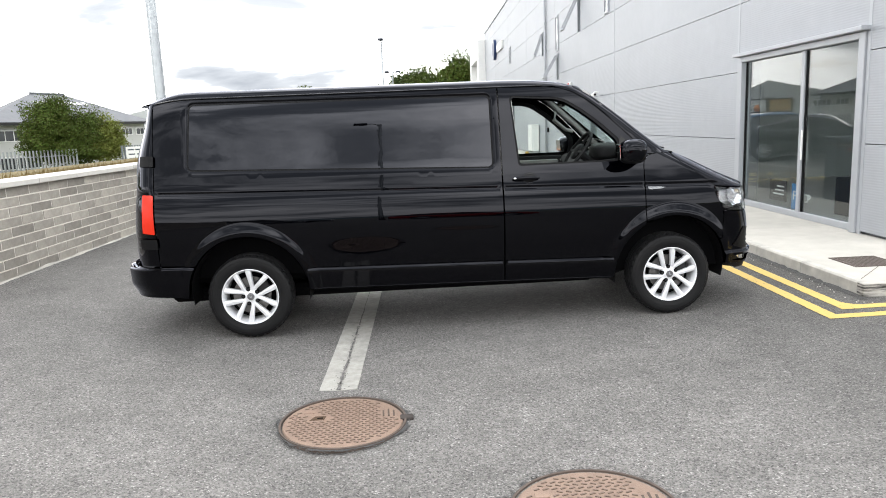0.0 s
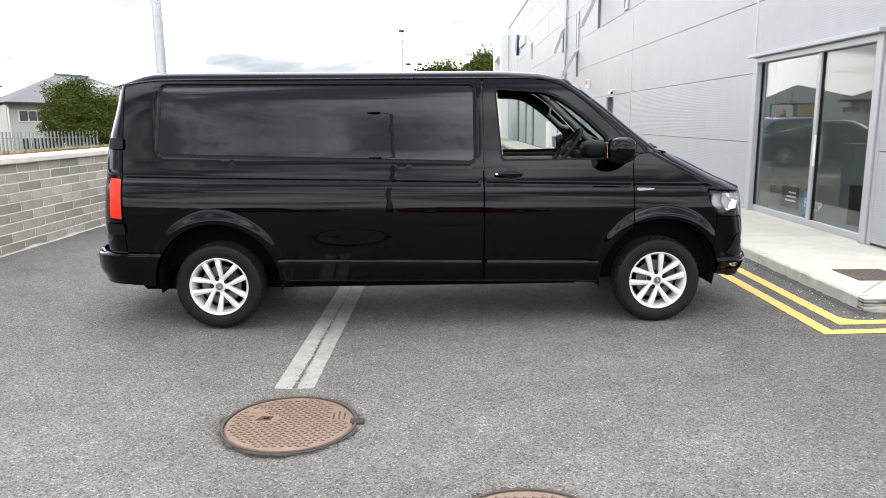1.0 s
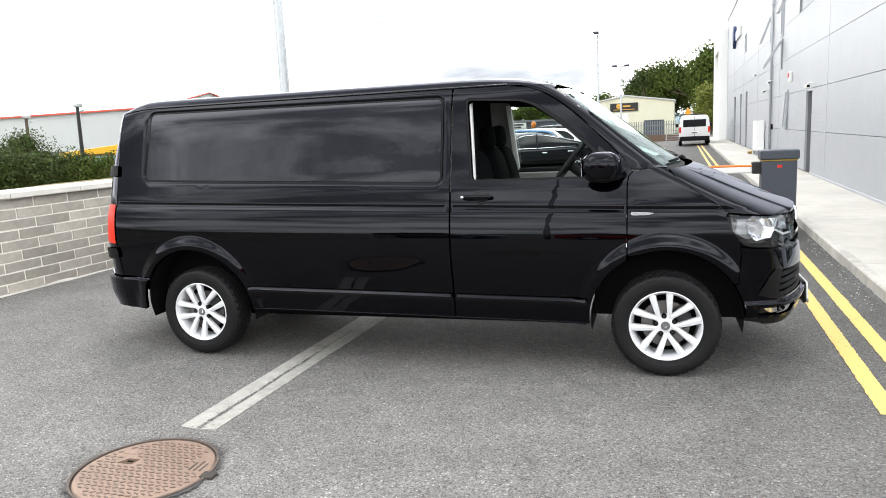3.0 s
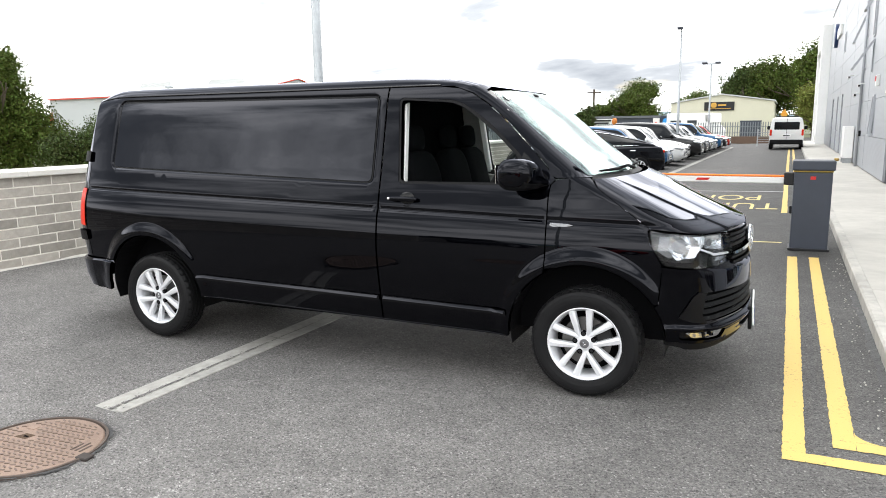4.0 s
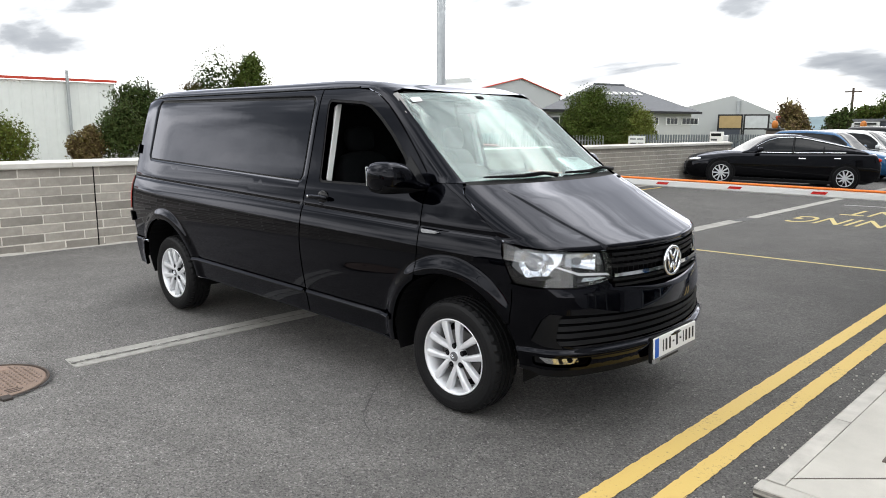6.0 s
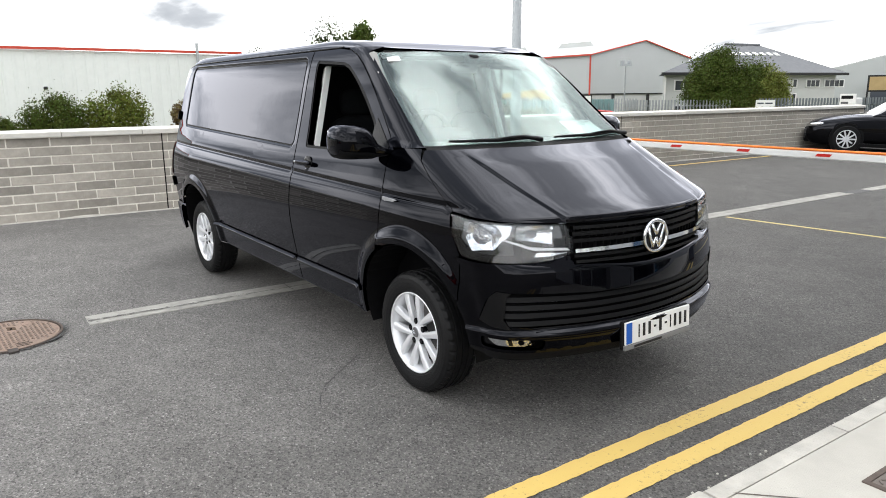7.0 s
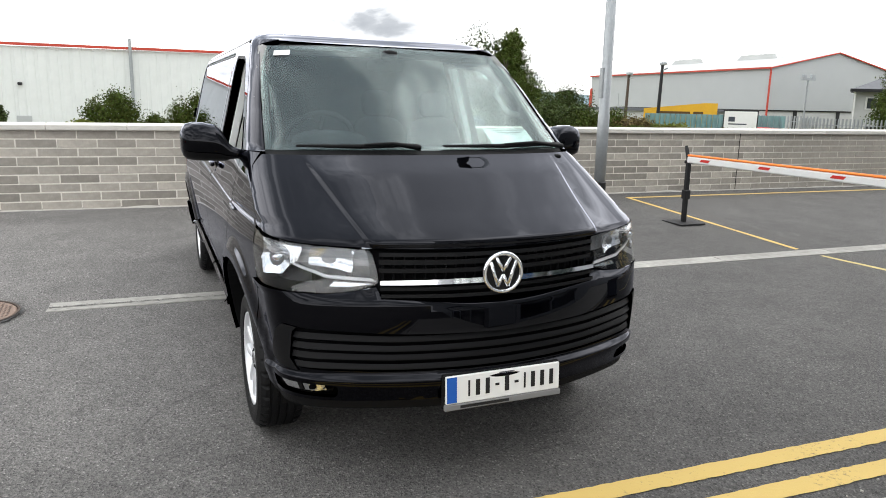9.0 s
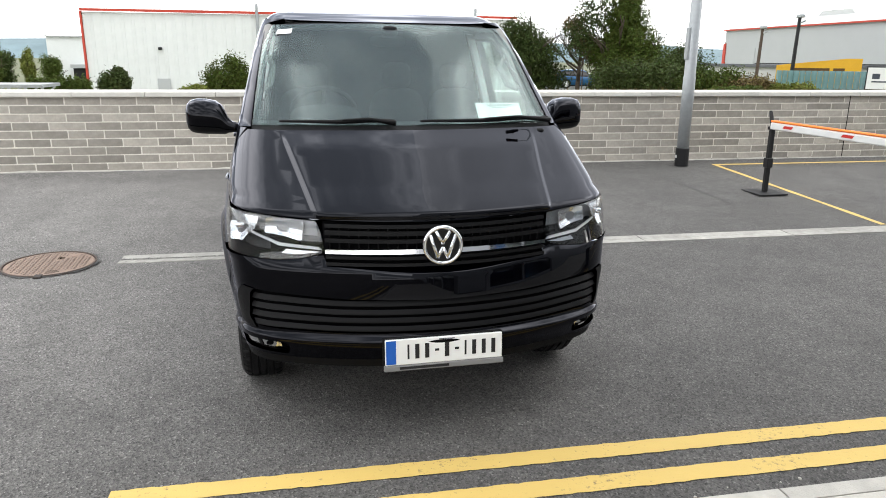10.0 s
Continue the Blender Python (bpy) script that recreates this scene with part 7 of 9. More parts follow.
def limbs(bm, base, top, r, rng, depth=3, spread=.5):
    base, top = Vector(base), Vector(top)
    mid = (base + top) / 2 + Vector((rng.uniform(-.12, .12), rng.uniform(-.12, .12), 0)) * (top - base).length
    tube_into(bm, [base, mid, top], [r, r * .8, r * .55], 7)
    if depth <= 0:
        return
    for _ in range(rng.choice((2, 3, 3))):
        d = (top - mid).normalized() + Vector((rng.uniform(-1, 1), rng.uniform(-1, 1), rng.uniform(-.1, .7))) * spread
        s = mid.lerp(top, rng.uniform(.3, 1.0))
        limbs(bm, s, s + d.normalized() * (top - base).length * rng.uniform(.55, .8), r * .5, rng, depth - 1, spread)


def tree(x, y, z, h, spread, crown_lo, n, size, kind, label, seed, squash=1.0, category="tree", thin=0.0, dx=0.0, name="tree", blobs=None, trunk=True, group=""):
    rng = random.Random(seed)
    t = thing(name, label, category, SITE @ pose(x, y, z, 0, 0, rng.uniform(0, 360) if not blobs else 0), group=group)
    if trunk:
        bm = bmesh.new()
        r = max(.03, h * .022)
        tube_into(bm, [(0, 0, -.2), (.02 * h, 0, h * .3), (0, .02 * h, h * .6), (0, 0, h * .85)], [r * 1.4, r, r * .7, r * .3], 9)
        for k in range(6):
            a = rng.uniform(0, 6.28)
            zz = h * rng.uniform(.3, .5)
            limbs(bm, (0, 0, zz), (math.cos(a) * spread * .6, math.sin(a) * spread * .6, zz + h * .15), r * .5, rng, 1)
        part("trunk", bm, M_BARK, t)
    if blobs is None:
        blobs = []
        ch = h - crown_lo
        for k in range(11):
            a = rng.uniform(0, 6.28)
            q = rng.uniform(.12, .62) * spread
            zz = crown_lo + ch * rng.uniform(.22, .85)
            s = rng.uniform(.34, .52)
            sh = 1 - .45 * max(0, (zz - crown_lo) / ch - .5)
            blobs.append(((math.cos(a) * q * sh, math.sin(a) * q * sh, zz), (spread * s, spread * s, ch * s * .52 * squash)))
        blobs.append(((0, 0, crown_lo + ch * .55), (spread * .62, spread * .62, ch * .42)))
    me = crown_mesh(blobs, n, size, seed, thin)
    me.materials.append(LEAF[kind])
    ob = new("crown", me)
    ob.parent = t
    return t


# the tall trees beyond the wall
tree(-27.5, 14.6, -1.0, 6.4, 1.9, .6, 15000, .075, "mid", "tall bushy green tree beyond the block wall", 11, blobs=[((0, 0, 4.9), (1.0, 1.0, 1.0)), ((-.2, .2, 3.9), (1.35, 1.3, 1.2)), ((.2, .6, 2.9), (1.6, 1.5, 1.2)), ((-.3, -.5, 2.9), (1.2, 1.2, 1.0)), ((.3, 1.5, 2.0), (1.2, 1.4, 1.2)), ((0, .1, 1.6), (1.0, 1.0, 1.1)), ((.1, .2, 5.6), (.6, .6, .6))])
tree(-29.5, 10.5, -1.0, 5.6, 1.8, 1.2, 8000, .07, "dark", "dark green tree beyond the block wall", 13, blobs=[((0, -.6, 3.9), (1.0, 1.2, .8)), ((.2, .2, 3.0), (1.2, 1.4, .9)), ((0, -1.3, 2.8), (1.0, 1.0, .8)), ((-.2, .8, 1.8), (1.0, 1.4, 1.0))])
tree(-29.0, 12.9, -1.0, 5.2, 1.7, 1.5, 3600, .06, "rust", "sparse half-bare tree with russet leaves", 15, thin=.3, blobs=[((0, .3, 3.5), (.9, 1.0, .7)), ((0, .9, 2.9), (.8, .8, .6)), ((0, -.3, 4.3), (.6, .8, .5))])


def bare_tree(x, y, z, h, seed):
    rng = random.Random(seed)
    t = thing("tree", "thin-branched tree with sparse small leaves", "tree", SITE @ pose(x, y, z))
    bm = bmesh.new()
    for k in range(3):
        a = rng.uniform(0, 6.28)
        limbs(bm, (.1 * k, .2 * k, 0), (math.cos(a) * .4, .3 + math.sin(a) * .4, h * .42), .04, rng, 2, .7)
    part("branch_work", bm, M_BARK, t)
    me = crown_mesh([((0, .4, h * .8), (1.1, 1.4, h * .24)), ((0, -.2, h * .6), (1.0, 1.2, h * .2))], 2400, .065, seed, .4)
    me.materials.append(LEAF["dark"])
    ob = new("crown", me)
    ob.parent = t


bare_tree(-28.2, 12.9, -1.0, 6.2, 4)
bare_tree(-30.5, 10.2, -1.0, 4.2, 9)
for i, (x, y, w, h, kd) in enumerate(((-15.9, 10.9, 1.2, 1.15, "dark"), (-15.4, 12.0, 1.1, .95, "mid"), (-15.0, 13.0, .9, .7, "rust"), (-16.6, 9.6, 1.0, 1.2, "dark"), (-14.4, 14.1, .8, .5, "lime"), (-13.4, 11.6, .8, .45, "mid"))):
    tree(x, y, .55, h, w, 0, 3000, .05, kd, "low green hedge shrub behind the block wall", 30 + i, category="shrub", name="shrub", trunk=False, group="hedge shrubs", blobs=[((0, 0, h * .35), (w * .8, w, h * .6)), ((.2, .5 * w, h * .5), (w * .5, w * .5, h * .5)), ((-.1, -.5 * w, h * .45), (w * .5, w * .6, h * .45))])
for i, (x, y, w, h, kd) in enumerate(((-11.6, -4.6, .42, .65, "dark"), (-12.6, 2.0, .45, .85, "rust"), (-12.4, 2.7, .55, 1.35, "dark"), (-12.2, 3.6, .7, 1.1, "mid"), (-11.9, -3.0, .4, .3, "lime"))):
    tree(x, y, .72, h, w, 0, 3600, .036, kd, "leafy green shrub behind the block wall", 60 + i, category="shrub", name="shrub", trunk=False, group="wall shrubs", blobs=[((0, 0, h * .45), (w * .75, w * .8, h * .5)), ((.1, .4 * w, h * .6), (w * .5, w * .5, h * .4)), ((-.1, -.45 * w, h * .5), (w * .5, w * .5, h * .38)), ((0, .1, h * .85), (w * .35, w * .4, h * .25))])
for i, (y, w, h, kd) in enumerate(((-2.65, .85, 2.70, "mid"), (-.45, .95, 2.68, "mid"), (1.05, 1.05, 2.84, "bright"), (-1.68, .6, 2.05, "mid"))):
    tree(-16.4, y, -.95, h, w, 0, 6500, .042, kd, "feathery green shrub on the bank behind the block wall", 80 + i, category="shrub", name="shrub", trunk=False, group="bank shrubs", thin=.2, blobs=[((0, 0, h * .48), (w * .8, w * .85, h * .47)), ((.1, .4 * w, h * .74), (w * .5, w * .48, h * .22)), ((-.1, -.45 * w, h * .70), (w * .5, w * .5, h * .22)), ((0, .1, h * .89), (w * .32, w * .36, h * .11))])
tree(-20.0, 13.5, -1.0, 3.4, 1.5, 0, 11000, .055, "dark", "dark green bush beyond the block wall", 71, category="shrub", name="bush", trunk=False, blobs=[((0, 0, 1.9), (1.0, 1.2, 1.3)), ((.2, -.7, 1.9), (.8, .8, 1.1)), ((0, .7, 1.7), (.9, .9, 1.2)), ((0, .1, 2.9), (.5, .6, .5)), ((0, -.3, .9), (1.2, 1.6, .9))])
tree(-20.4, 16.2, -1.0, 2.4, 1.5, 0, 8000, .052, "mid", "low green hedge beyond the block wall", 72, category="shrub", name="bush", trunk=False, blobs=[((0, -.7, 1.3), (.8, 1.0, .9)), ((0, .5, 1.2), (.8, 1.1, .9)), ((.1, 1.5, 1.0), (.7, .9, .8)), ((0, 0, .7), (1.0, 2.0, .7))])
# the big round bush before the hip-roofed house
tree(-21.2, 36.6, .2, 3.9, 2.7, 0, 26000, .075, "mid", "big round green bush before a slate-roofed house", 90, category="shrub", name="bush", trunk=False, blobs=[((-.6, -1.1, 2.3), (1.6, 1.6, 1.6)), ((.2, .6, 1.9), (1.6, 1.6, 1.4)), ((.3, 1.8, 1.5), (1.3, 1.3, 1.3)), ((-.8, -1.9, 1.3), (1.2, 1.3, 1.2)), ((0, -.3, 1.0), (1.9, 2.2, 1.1)), ((-.5, -.6, 3.2), (1.0, 1.0, .7)), ((.2, 2.0, 2.4), (.8, .9, .6))])
tree(-20.0, 38.3, .2, 2.6, 1.4, 0, 8000, .075, "lime", "yellow-green bush before a slate-roofed house", 91, category="shrub", name="bush", trunk=False, blobs=[((0, 0, 1.5), (1.2, 1.2, 1.3)), ((.2, .7, 1.2), (.9, .9, 1.1)), ((0, -.8, 1.0), (1.0, 1.0, 1.0))])
# far trees behind the yards
tree(-18.2, 104.0, -.5, 8.2, 4.6, 1.5, 9000, .2, "mid", "large round tree far behind the shops", 101)
tree(.3, 103, -.5, 11.0, 6.0, 1.5, 10000, .21, "mid", "tall green tree far behind the cream shed", 103)
tree(-4.4, 101, -.5, 9.6, 4.0, 1.5, 7000, .2, "dark", "tall green tree far behind the cream shed", 104)
tree(5.5, 100, -.5, 11.8, 5.5, 1.0, 9000, .21, "mid", "tall green tree far behind the cream shed", 105)
tree(4.8, 78, -.5, 6.0, 3.0, .5, 5000, .16, "lime", "yellow-green bush beside the cream shed", 106)
tree(-9.5, 108, -.5, 7.2, 5.0, 1.5, 5000, .2, "mid", "row tree far behind the cream shed", 107)
tree(-18.5, 62.0, -.8, 4.7, 1.9, .8, 2600, .17, "rust", "russet hedge tree beside the yard entrance", 108)
tree(-16.0, 66, -.8, 4.2, 1.6, .8, 1600, .17, "dark", "dark conifer hedge behind the yard", 109)
tree(-24, 105, -.5, 5.0, 3.2, .8, 1500, .3, "mid", "row tree far behind the shops", 110)
tree(-52, -22.9, -1.5, 4.2, 1.7, .5, 6000, .09, "mid", "green tree in the far yard", 111)
tree(-58, -22.2, -1.5, 3.7, .75, .5, 4000, .08, "lime", "slim poplar in the far yard", 112)
tree(-60, -25.2, -1.5, 3.6, 1.6, .5, 5000, .10, "dark", "green tree in the far yard", 113)
tree(-52, -18.6, -1.5, 3.1, 1.0, 1.0, 2600, .07, "mid", "young tree before the small white shed", 115)
hedge = tree(-23.3, -9.35, -.4, 1.4, 1.0, 0, 9000, .055, "mid", "clipped green hedge before the far yard", 114, category="hedge", name="hedge", trunk=False, blobs=[((0, k * .25 - .875, zz), (.42, .22, .40)) for k in range(8) for zz in (.38, .92)])

# ---- far buildings ----
M_SHED = mat("white_ribbed_sheet", (.70, .72, .705), .55, .0, var=.03, scale=.6, dark=.03, dscale=3)
M_GREYSHED = mat("pale_grey_sheet", (.43, .445, .445), .55, .05, var=.03, scale=.5)
M_REDTRIM = mat("red_trim", (.50, .055, .03), .5, var=.05)
M_CREAM = mat("cream_render", (.58, .56, .44), .8, var=.04, scale=.8)
M_RENDER = mat("grey_render", (.52, .525, .51), .85, var=.05, scale=.7)
M_SLATE = mat("slate_roof", (.115, .12, .13), .7, var=.12, scale=4, dark=.08, bump=.4, bscale=8)
M_ROOFSHEET = mat("pale_roof_sheet", (.50, .51, .50), .5, .1, var=.05, scale=.6)
M_FARGLASS = mat("dark_window", (.03, .035, .04), .15)
M_PALISADE = mat("palisade_paint", (.17, .19, .20), .5, .3)
M_TEAL = mat("teal_fence", (.17, .30, .30), .6, var=.05)


def ribbed_wall(a, b, z0, z1, pitch=.5, depth=.05):
    """A sheet wall with raised ribs from a to b in plan."""
    a, b = Vector((*a, 0)), Vector((*b, 0))
    d = (b - a).normalized()
    nrm = Vector((d.y, -d.x, 0))
    n = int((b - a).length / pitch)
    prof = []
    for i in range(n):
        p = a + d * (i * pitch)
        prof += [p, p + d * pitch * .62, p + d * pitch * .7 + nrm * depth, p + d * pitch * .92 + nrm * depth]
    prof.append(b)
    bm = bmesh.new()
    lo = [bm.verts.new((p.x, p.y, z0)) for p in prof]
    hi = [bm.verts.new((p.x, p.y, z1)) for p in prof]
    for i in range(len(prof) - 1):
        bm.faces.new((lo[i], lo[i + 1], hi[i + 1], hi[i]))
    return bm


def build_rear_shed():
    s = thing("shed", "big white ribbed steel shed with a red roof trim", "shed", SITE)
    x, y0, y1, z1 = -39.0, -12.6, 12.5, 4.05
    part("front_wall", ribbed_wall((x, y0), (x, y1), -1.2, z1, .55, -.022), M_SHED, s)
    part("end_wall", ribbed_wall((x - 26, y0), (x, y0), -1.2, z1, .55, .05), M_SHED, s)
    part("body", box((x - 26, y0 + .1, -1.2), (x - .06, y1, z1 - .02)), M_SHED, s)
    part("roof", prism([(y0, z1), (y1, z1), ((y0 + y1) / 2, z1 + .08)], x - 26, x - .5, "x"), M_ROOFSHEET, s)
    part("red_fascia", box((x - .05, y0 - .08, z1 + .04), (x + .14, y1 + .1, z1 + .18)), M_REDTRIM, s, "red fascia")
    part("red_corner", box((x - .1, y0 - .12, -1.2), (x + .10, y0 - .02, z1 + .03)), M_REDTRIM, s, "red corner trim")
    for y in (-3.1, 9.9):
        part("downpipe", tube([(x + .18, y, -1), (x + .18, y, z1 + .6)], .09, 8), M_GALV, s)
    for y in (-8.6, 1.8):
        part("flood_lamp", box((x + .02, y - .10, 2.02), (x + .22, y + .10, 2.18), .03), M_BLACKSTEEL, s)
    part("side_door", box((x + .02, -8.9, -1.1), (x + .08, -8.2, .42)), M_GREYSHED, s)
    part("roller_door", box((x + .02, .6, -1.1), (x + .12, 4.5, .42)), M_GREYSHED, s)
    s2 = thing("shed", "small white shed with red trim in the far yard", "shed", SITE)
    part("body", box((-76, -23.4, -1.5), (-66.5, -19.2, 3.3)), M_SHED, s2)
    part("fascia", box((-76.1, -23.5, 3.3), (-66.3, -19.1, 3.42)), M_GREYSHED, s2)
    part("canopy", box((-66.4, -21.3, .6), (-65.4, -19.2, .9)), M_GREYSHED, s2)
    part("gate", box((-66.4, -21.3, -1.5), (-66.2, -19.2, .55)), M_BLACKSTEEL, s2)
    tr = thing("trailer", "pale metal frame trailer parked in the far yard", "trailer", SITE @ pose(-21.0, -9.9, -.1))
    part("rail", box((-.9, -1.6, .75), (.9, 1.0, .85)), M_GALV, tr)
    part("rail", box((-.9, -1.6, .35), (.9, 1.0, .43)), M_GALV, tr)
    for k in range(6):
        part("post", box((.84, -1.55 + k * .5, -.2), (.9, -1.47 + k * .5, .8)), M_GALV, tr)
        part("brace", tube([(.87, -1.55 + k * .5, .4), (.87, -1.1 + k * .5, .8)], .03, 6), M_GALV, tr)


def build_grey_warehouse():
    s = thing("warehouse", "pale grey gabled warehouse with red trims", "warehouse", SITE)
    x0, x1, y0, y1, ez, rz = -62.0, -37.3, 41.2, 54.0, 4.6, 5.95
    ym = (y0 + y1) / 2 + .2
    zb = 1.55
    part("gable_wall", prism([(y0, zb), (y1, zb), (y1, ez), (ym, rz), (y0, ez)], x1 - .3, x1, "x"), M_GREYSHED, s)
    part("side_wall", box((x0, y0, zb), (x1 - .31, y0 + .3, ez)), M_GREYSHED, s)
    part("lower_gable", box((x1 - .3, y0 + .15, -1.3), (x1 - .15, y1, zb - .1)), M_RENDER, s)
    part("lower_side", box((x0 + 5, y0 + .15, -1.3), (x1 - .31, y0 + .3, zb - .1)), M_RENDER, s)
    part("dark_band", box((x0, y0 + .08, zb - .1), (x1 - .07, y1, zb)), M_BLACKSTEEL, s)
    part("roof_slope", prism([(y0 - .1, ez), (ym, rz), (ym, rz + .1), (y0 - .1, ez + .1)], x0, x1 + .1, "x"), M_ROOFSHEET, s)
    part("roof_slope", prism([(ym, rz), (y1 + .1, ez), (y1 + .1, ez + .1), (ym, rz + .1)], x0, x1 + .1, "x"), M_ROOFSHEET, s)
    part("red_eave", box((x0, y0 - .25, ez - .02), (x1 + .15, y0 - .1, ez + .11)), M_REDTRIM, s, "red eaves trim")
    for a, b in (((y0 - .1, ez), (ym, rz)), ((ym, rz), (y1 + .1, ez))):
        part("red_verge", tube([(x1 + .12, a[0], a[1] + .05), (x1 + .12, b[0], b[1] + .05)], .06, 6), M_REDTRIM, s, "red verge")
    part("red_corner", box((x1 - .02, y0 - .1, -1.3), (x1 + .06, y0 + .02, ez)), M_REDTRIM, s, "red corner trim")
    part("loading_door", box((x0 + .5, y0 - .04, -1.3), (x0 + 5.2, y0 + .2, 2.9)), M_GREYSHED, s)
    part("dark_corner", box((x0 - .1, y0 - .1, 1.2), (x0 + .3, y0 + .3, 3.4)), M_REDTRIM, s)
    for x in (-55, -50, -45, -40):
        part("side_pier", box((x, y0 + .05, -1.3), (x + .35, y0 + .16, zb - .1)), M_BLACKSTEEL, s)
    for y in (44, 48.5, 52):
        part("gable_pier", box((x1 - .14, y, -1.3), (x1 - .05, y + .3, zb - .1)), M_BLACKSTEEL, s)
    for x in (-56, -47):
        part("roof_vent", prism([(x, rz - .3), (x + 5, rz - .3), (x + 4.4, rz + .28), (x + .6, rz + .28)], ym - 1.2, ym + .4, "y"), M_ROOFSHEET, s)
    lo = thing("outbuilding", "low pale outbuilding beside the warehouse", "building", SITE)
    part("wall", box((-46, 29.5, -1.2), (-36, 36.5, 1.3)), M_RENDER, lo)
    part("roof", box((-46.2, 29.3, 1.3), (-35.8, 36.7, 1.5)), M_SLATE, lo)
    yt = thing("box_trailer", "bright yellow box trailer lettered with dark words", "trailer", SITE @ pose(-29.2, 26.7, -.6, 0, 0, 52))
    yel = mat("trailer_yellow", (.72, .40, .02), .5, var=.04)
    part("box", prism([(-2.1, .95), (1.9, .95), (1.9, 2.45), (1.2, 2.45), (-2.1, 2.1)], -.9, .9, "y"), yel, yt)
    part("chassis", box((-2.0, -.6, .55), (1.9, .6, .93)), M_BLACKSTEEL, yt)
    for x in (-1.4, 1.2):
        for s_ in (-1, 1):
            part("wheel", lathe([(.0005, .12), (.38, .12), (.42, .06), (.42, -.12), (.0005, -.12)], 18, pose(x, s_ * .75, .42, 90, 0, 0)), M_TYRE, yt)
    ink = mat("trailer_ink", (.10, .05, .01), .6)
    for x0, x1 in ((-1.35, .45), (.62, 1.15)):
        part("word_bar", box((x0, -.908, 1.76), (x1, -.901, 1.96)), ink, yt)
    fe = thing("teal_fence", "teal steel sheet fence in the yard", "fence", SITE)
    a, b = Vector((-27.4, 23.0, 0)), Vector((-22.6, 27.6, 0))
    for k in range(26):
        p = a.lerp(b, k / 25)
        part("slat", box((p.x - .09, p.y - .09, -.9), (p.x + .09, p.y + .09, 1.25)), M_TEAL, fe)
    sg = thing("white_sign", "white yard sign with a grey mark on two posts", "sign", SITE @ pose(-22.8, 25.1, -.8, 0, 0, 45))
    part("board", box((-.75, -.03, 1.3), (.75, .03, 2.25)), M_WHITEP, sg)
    part("frame", box((-.8, -.02, 1.25), (.8, .02, 2.3)), M_BLACKSTEEL, sg)
    part("mark", box((-.55, -.035, 1.75), (-.25, -.031, 1.98)), M_POSTGREY, sg)
    part("mark", box((-.55, -.035, 1.6), (.3, -.031, 1.66)), M_POSTGREY, sg)
    for x in (-.7, .7):
        part("post", box((x - .05, -.05, 0), (x + .05, .05, 1.3)), M_BLACKSTEEL, sg)
    for x, y, h, mt in ((-34.2, 26.3, 4.6, M_BARK), (-28.4, 24.4, 4.9, M_BLACKSTEEL)):
        p = thing("utility_pole", "dark timber utility pole with small fittings", "pole", SITE @ pose(x, y, -1), group="utility poles")
        part("shaft", tube([(0, 0, 0), (0, .1, h)], [.12, .085], 10), mt, p)
        part("cap", box((-.12, -.05, h - .05), (.3, .2, h + .12), .03), M_GALV, p)
        part("insulator", tube([(.1, .1, h - .3), (.3, .25, h - .2)], .04, 6), M_GALV, p)
    ma = thing("lamp_mast", "thin galvanised mast with twin small lamps", "lamp post", SITE @ pose(-28.5, 35.4, -1))
    part("mast", tube([(0, 0, 0), (0, 0, 4.4)], .05, 8), M_GALV, ma)
    part("lamp_bar", box((-.1, -.5, 4.35), (.1, .5, 4.5)), M_GALV, ma)
    for s_ in (-1, 1):
        part("lamp_head", box((-.1, s_ * .35 - .13, 4.5), (.1, s_ * .35 + .13, 4.72), .02), M_GALV, ma)


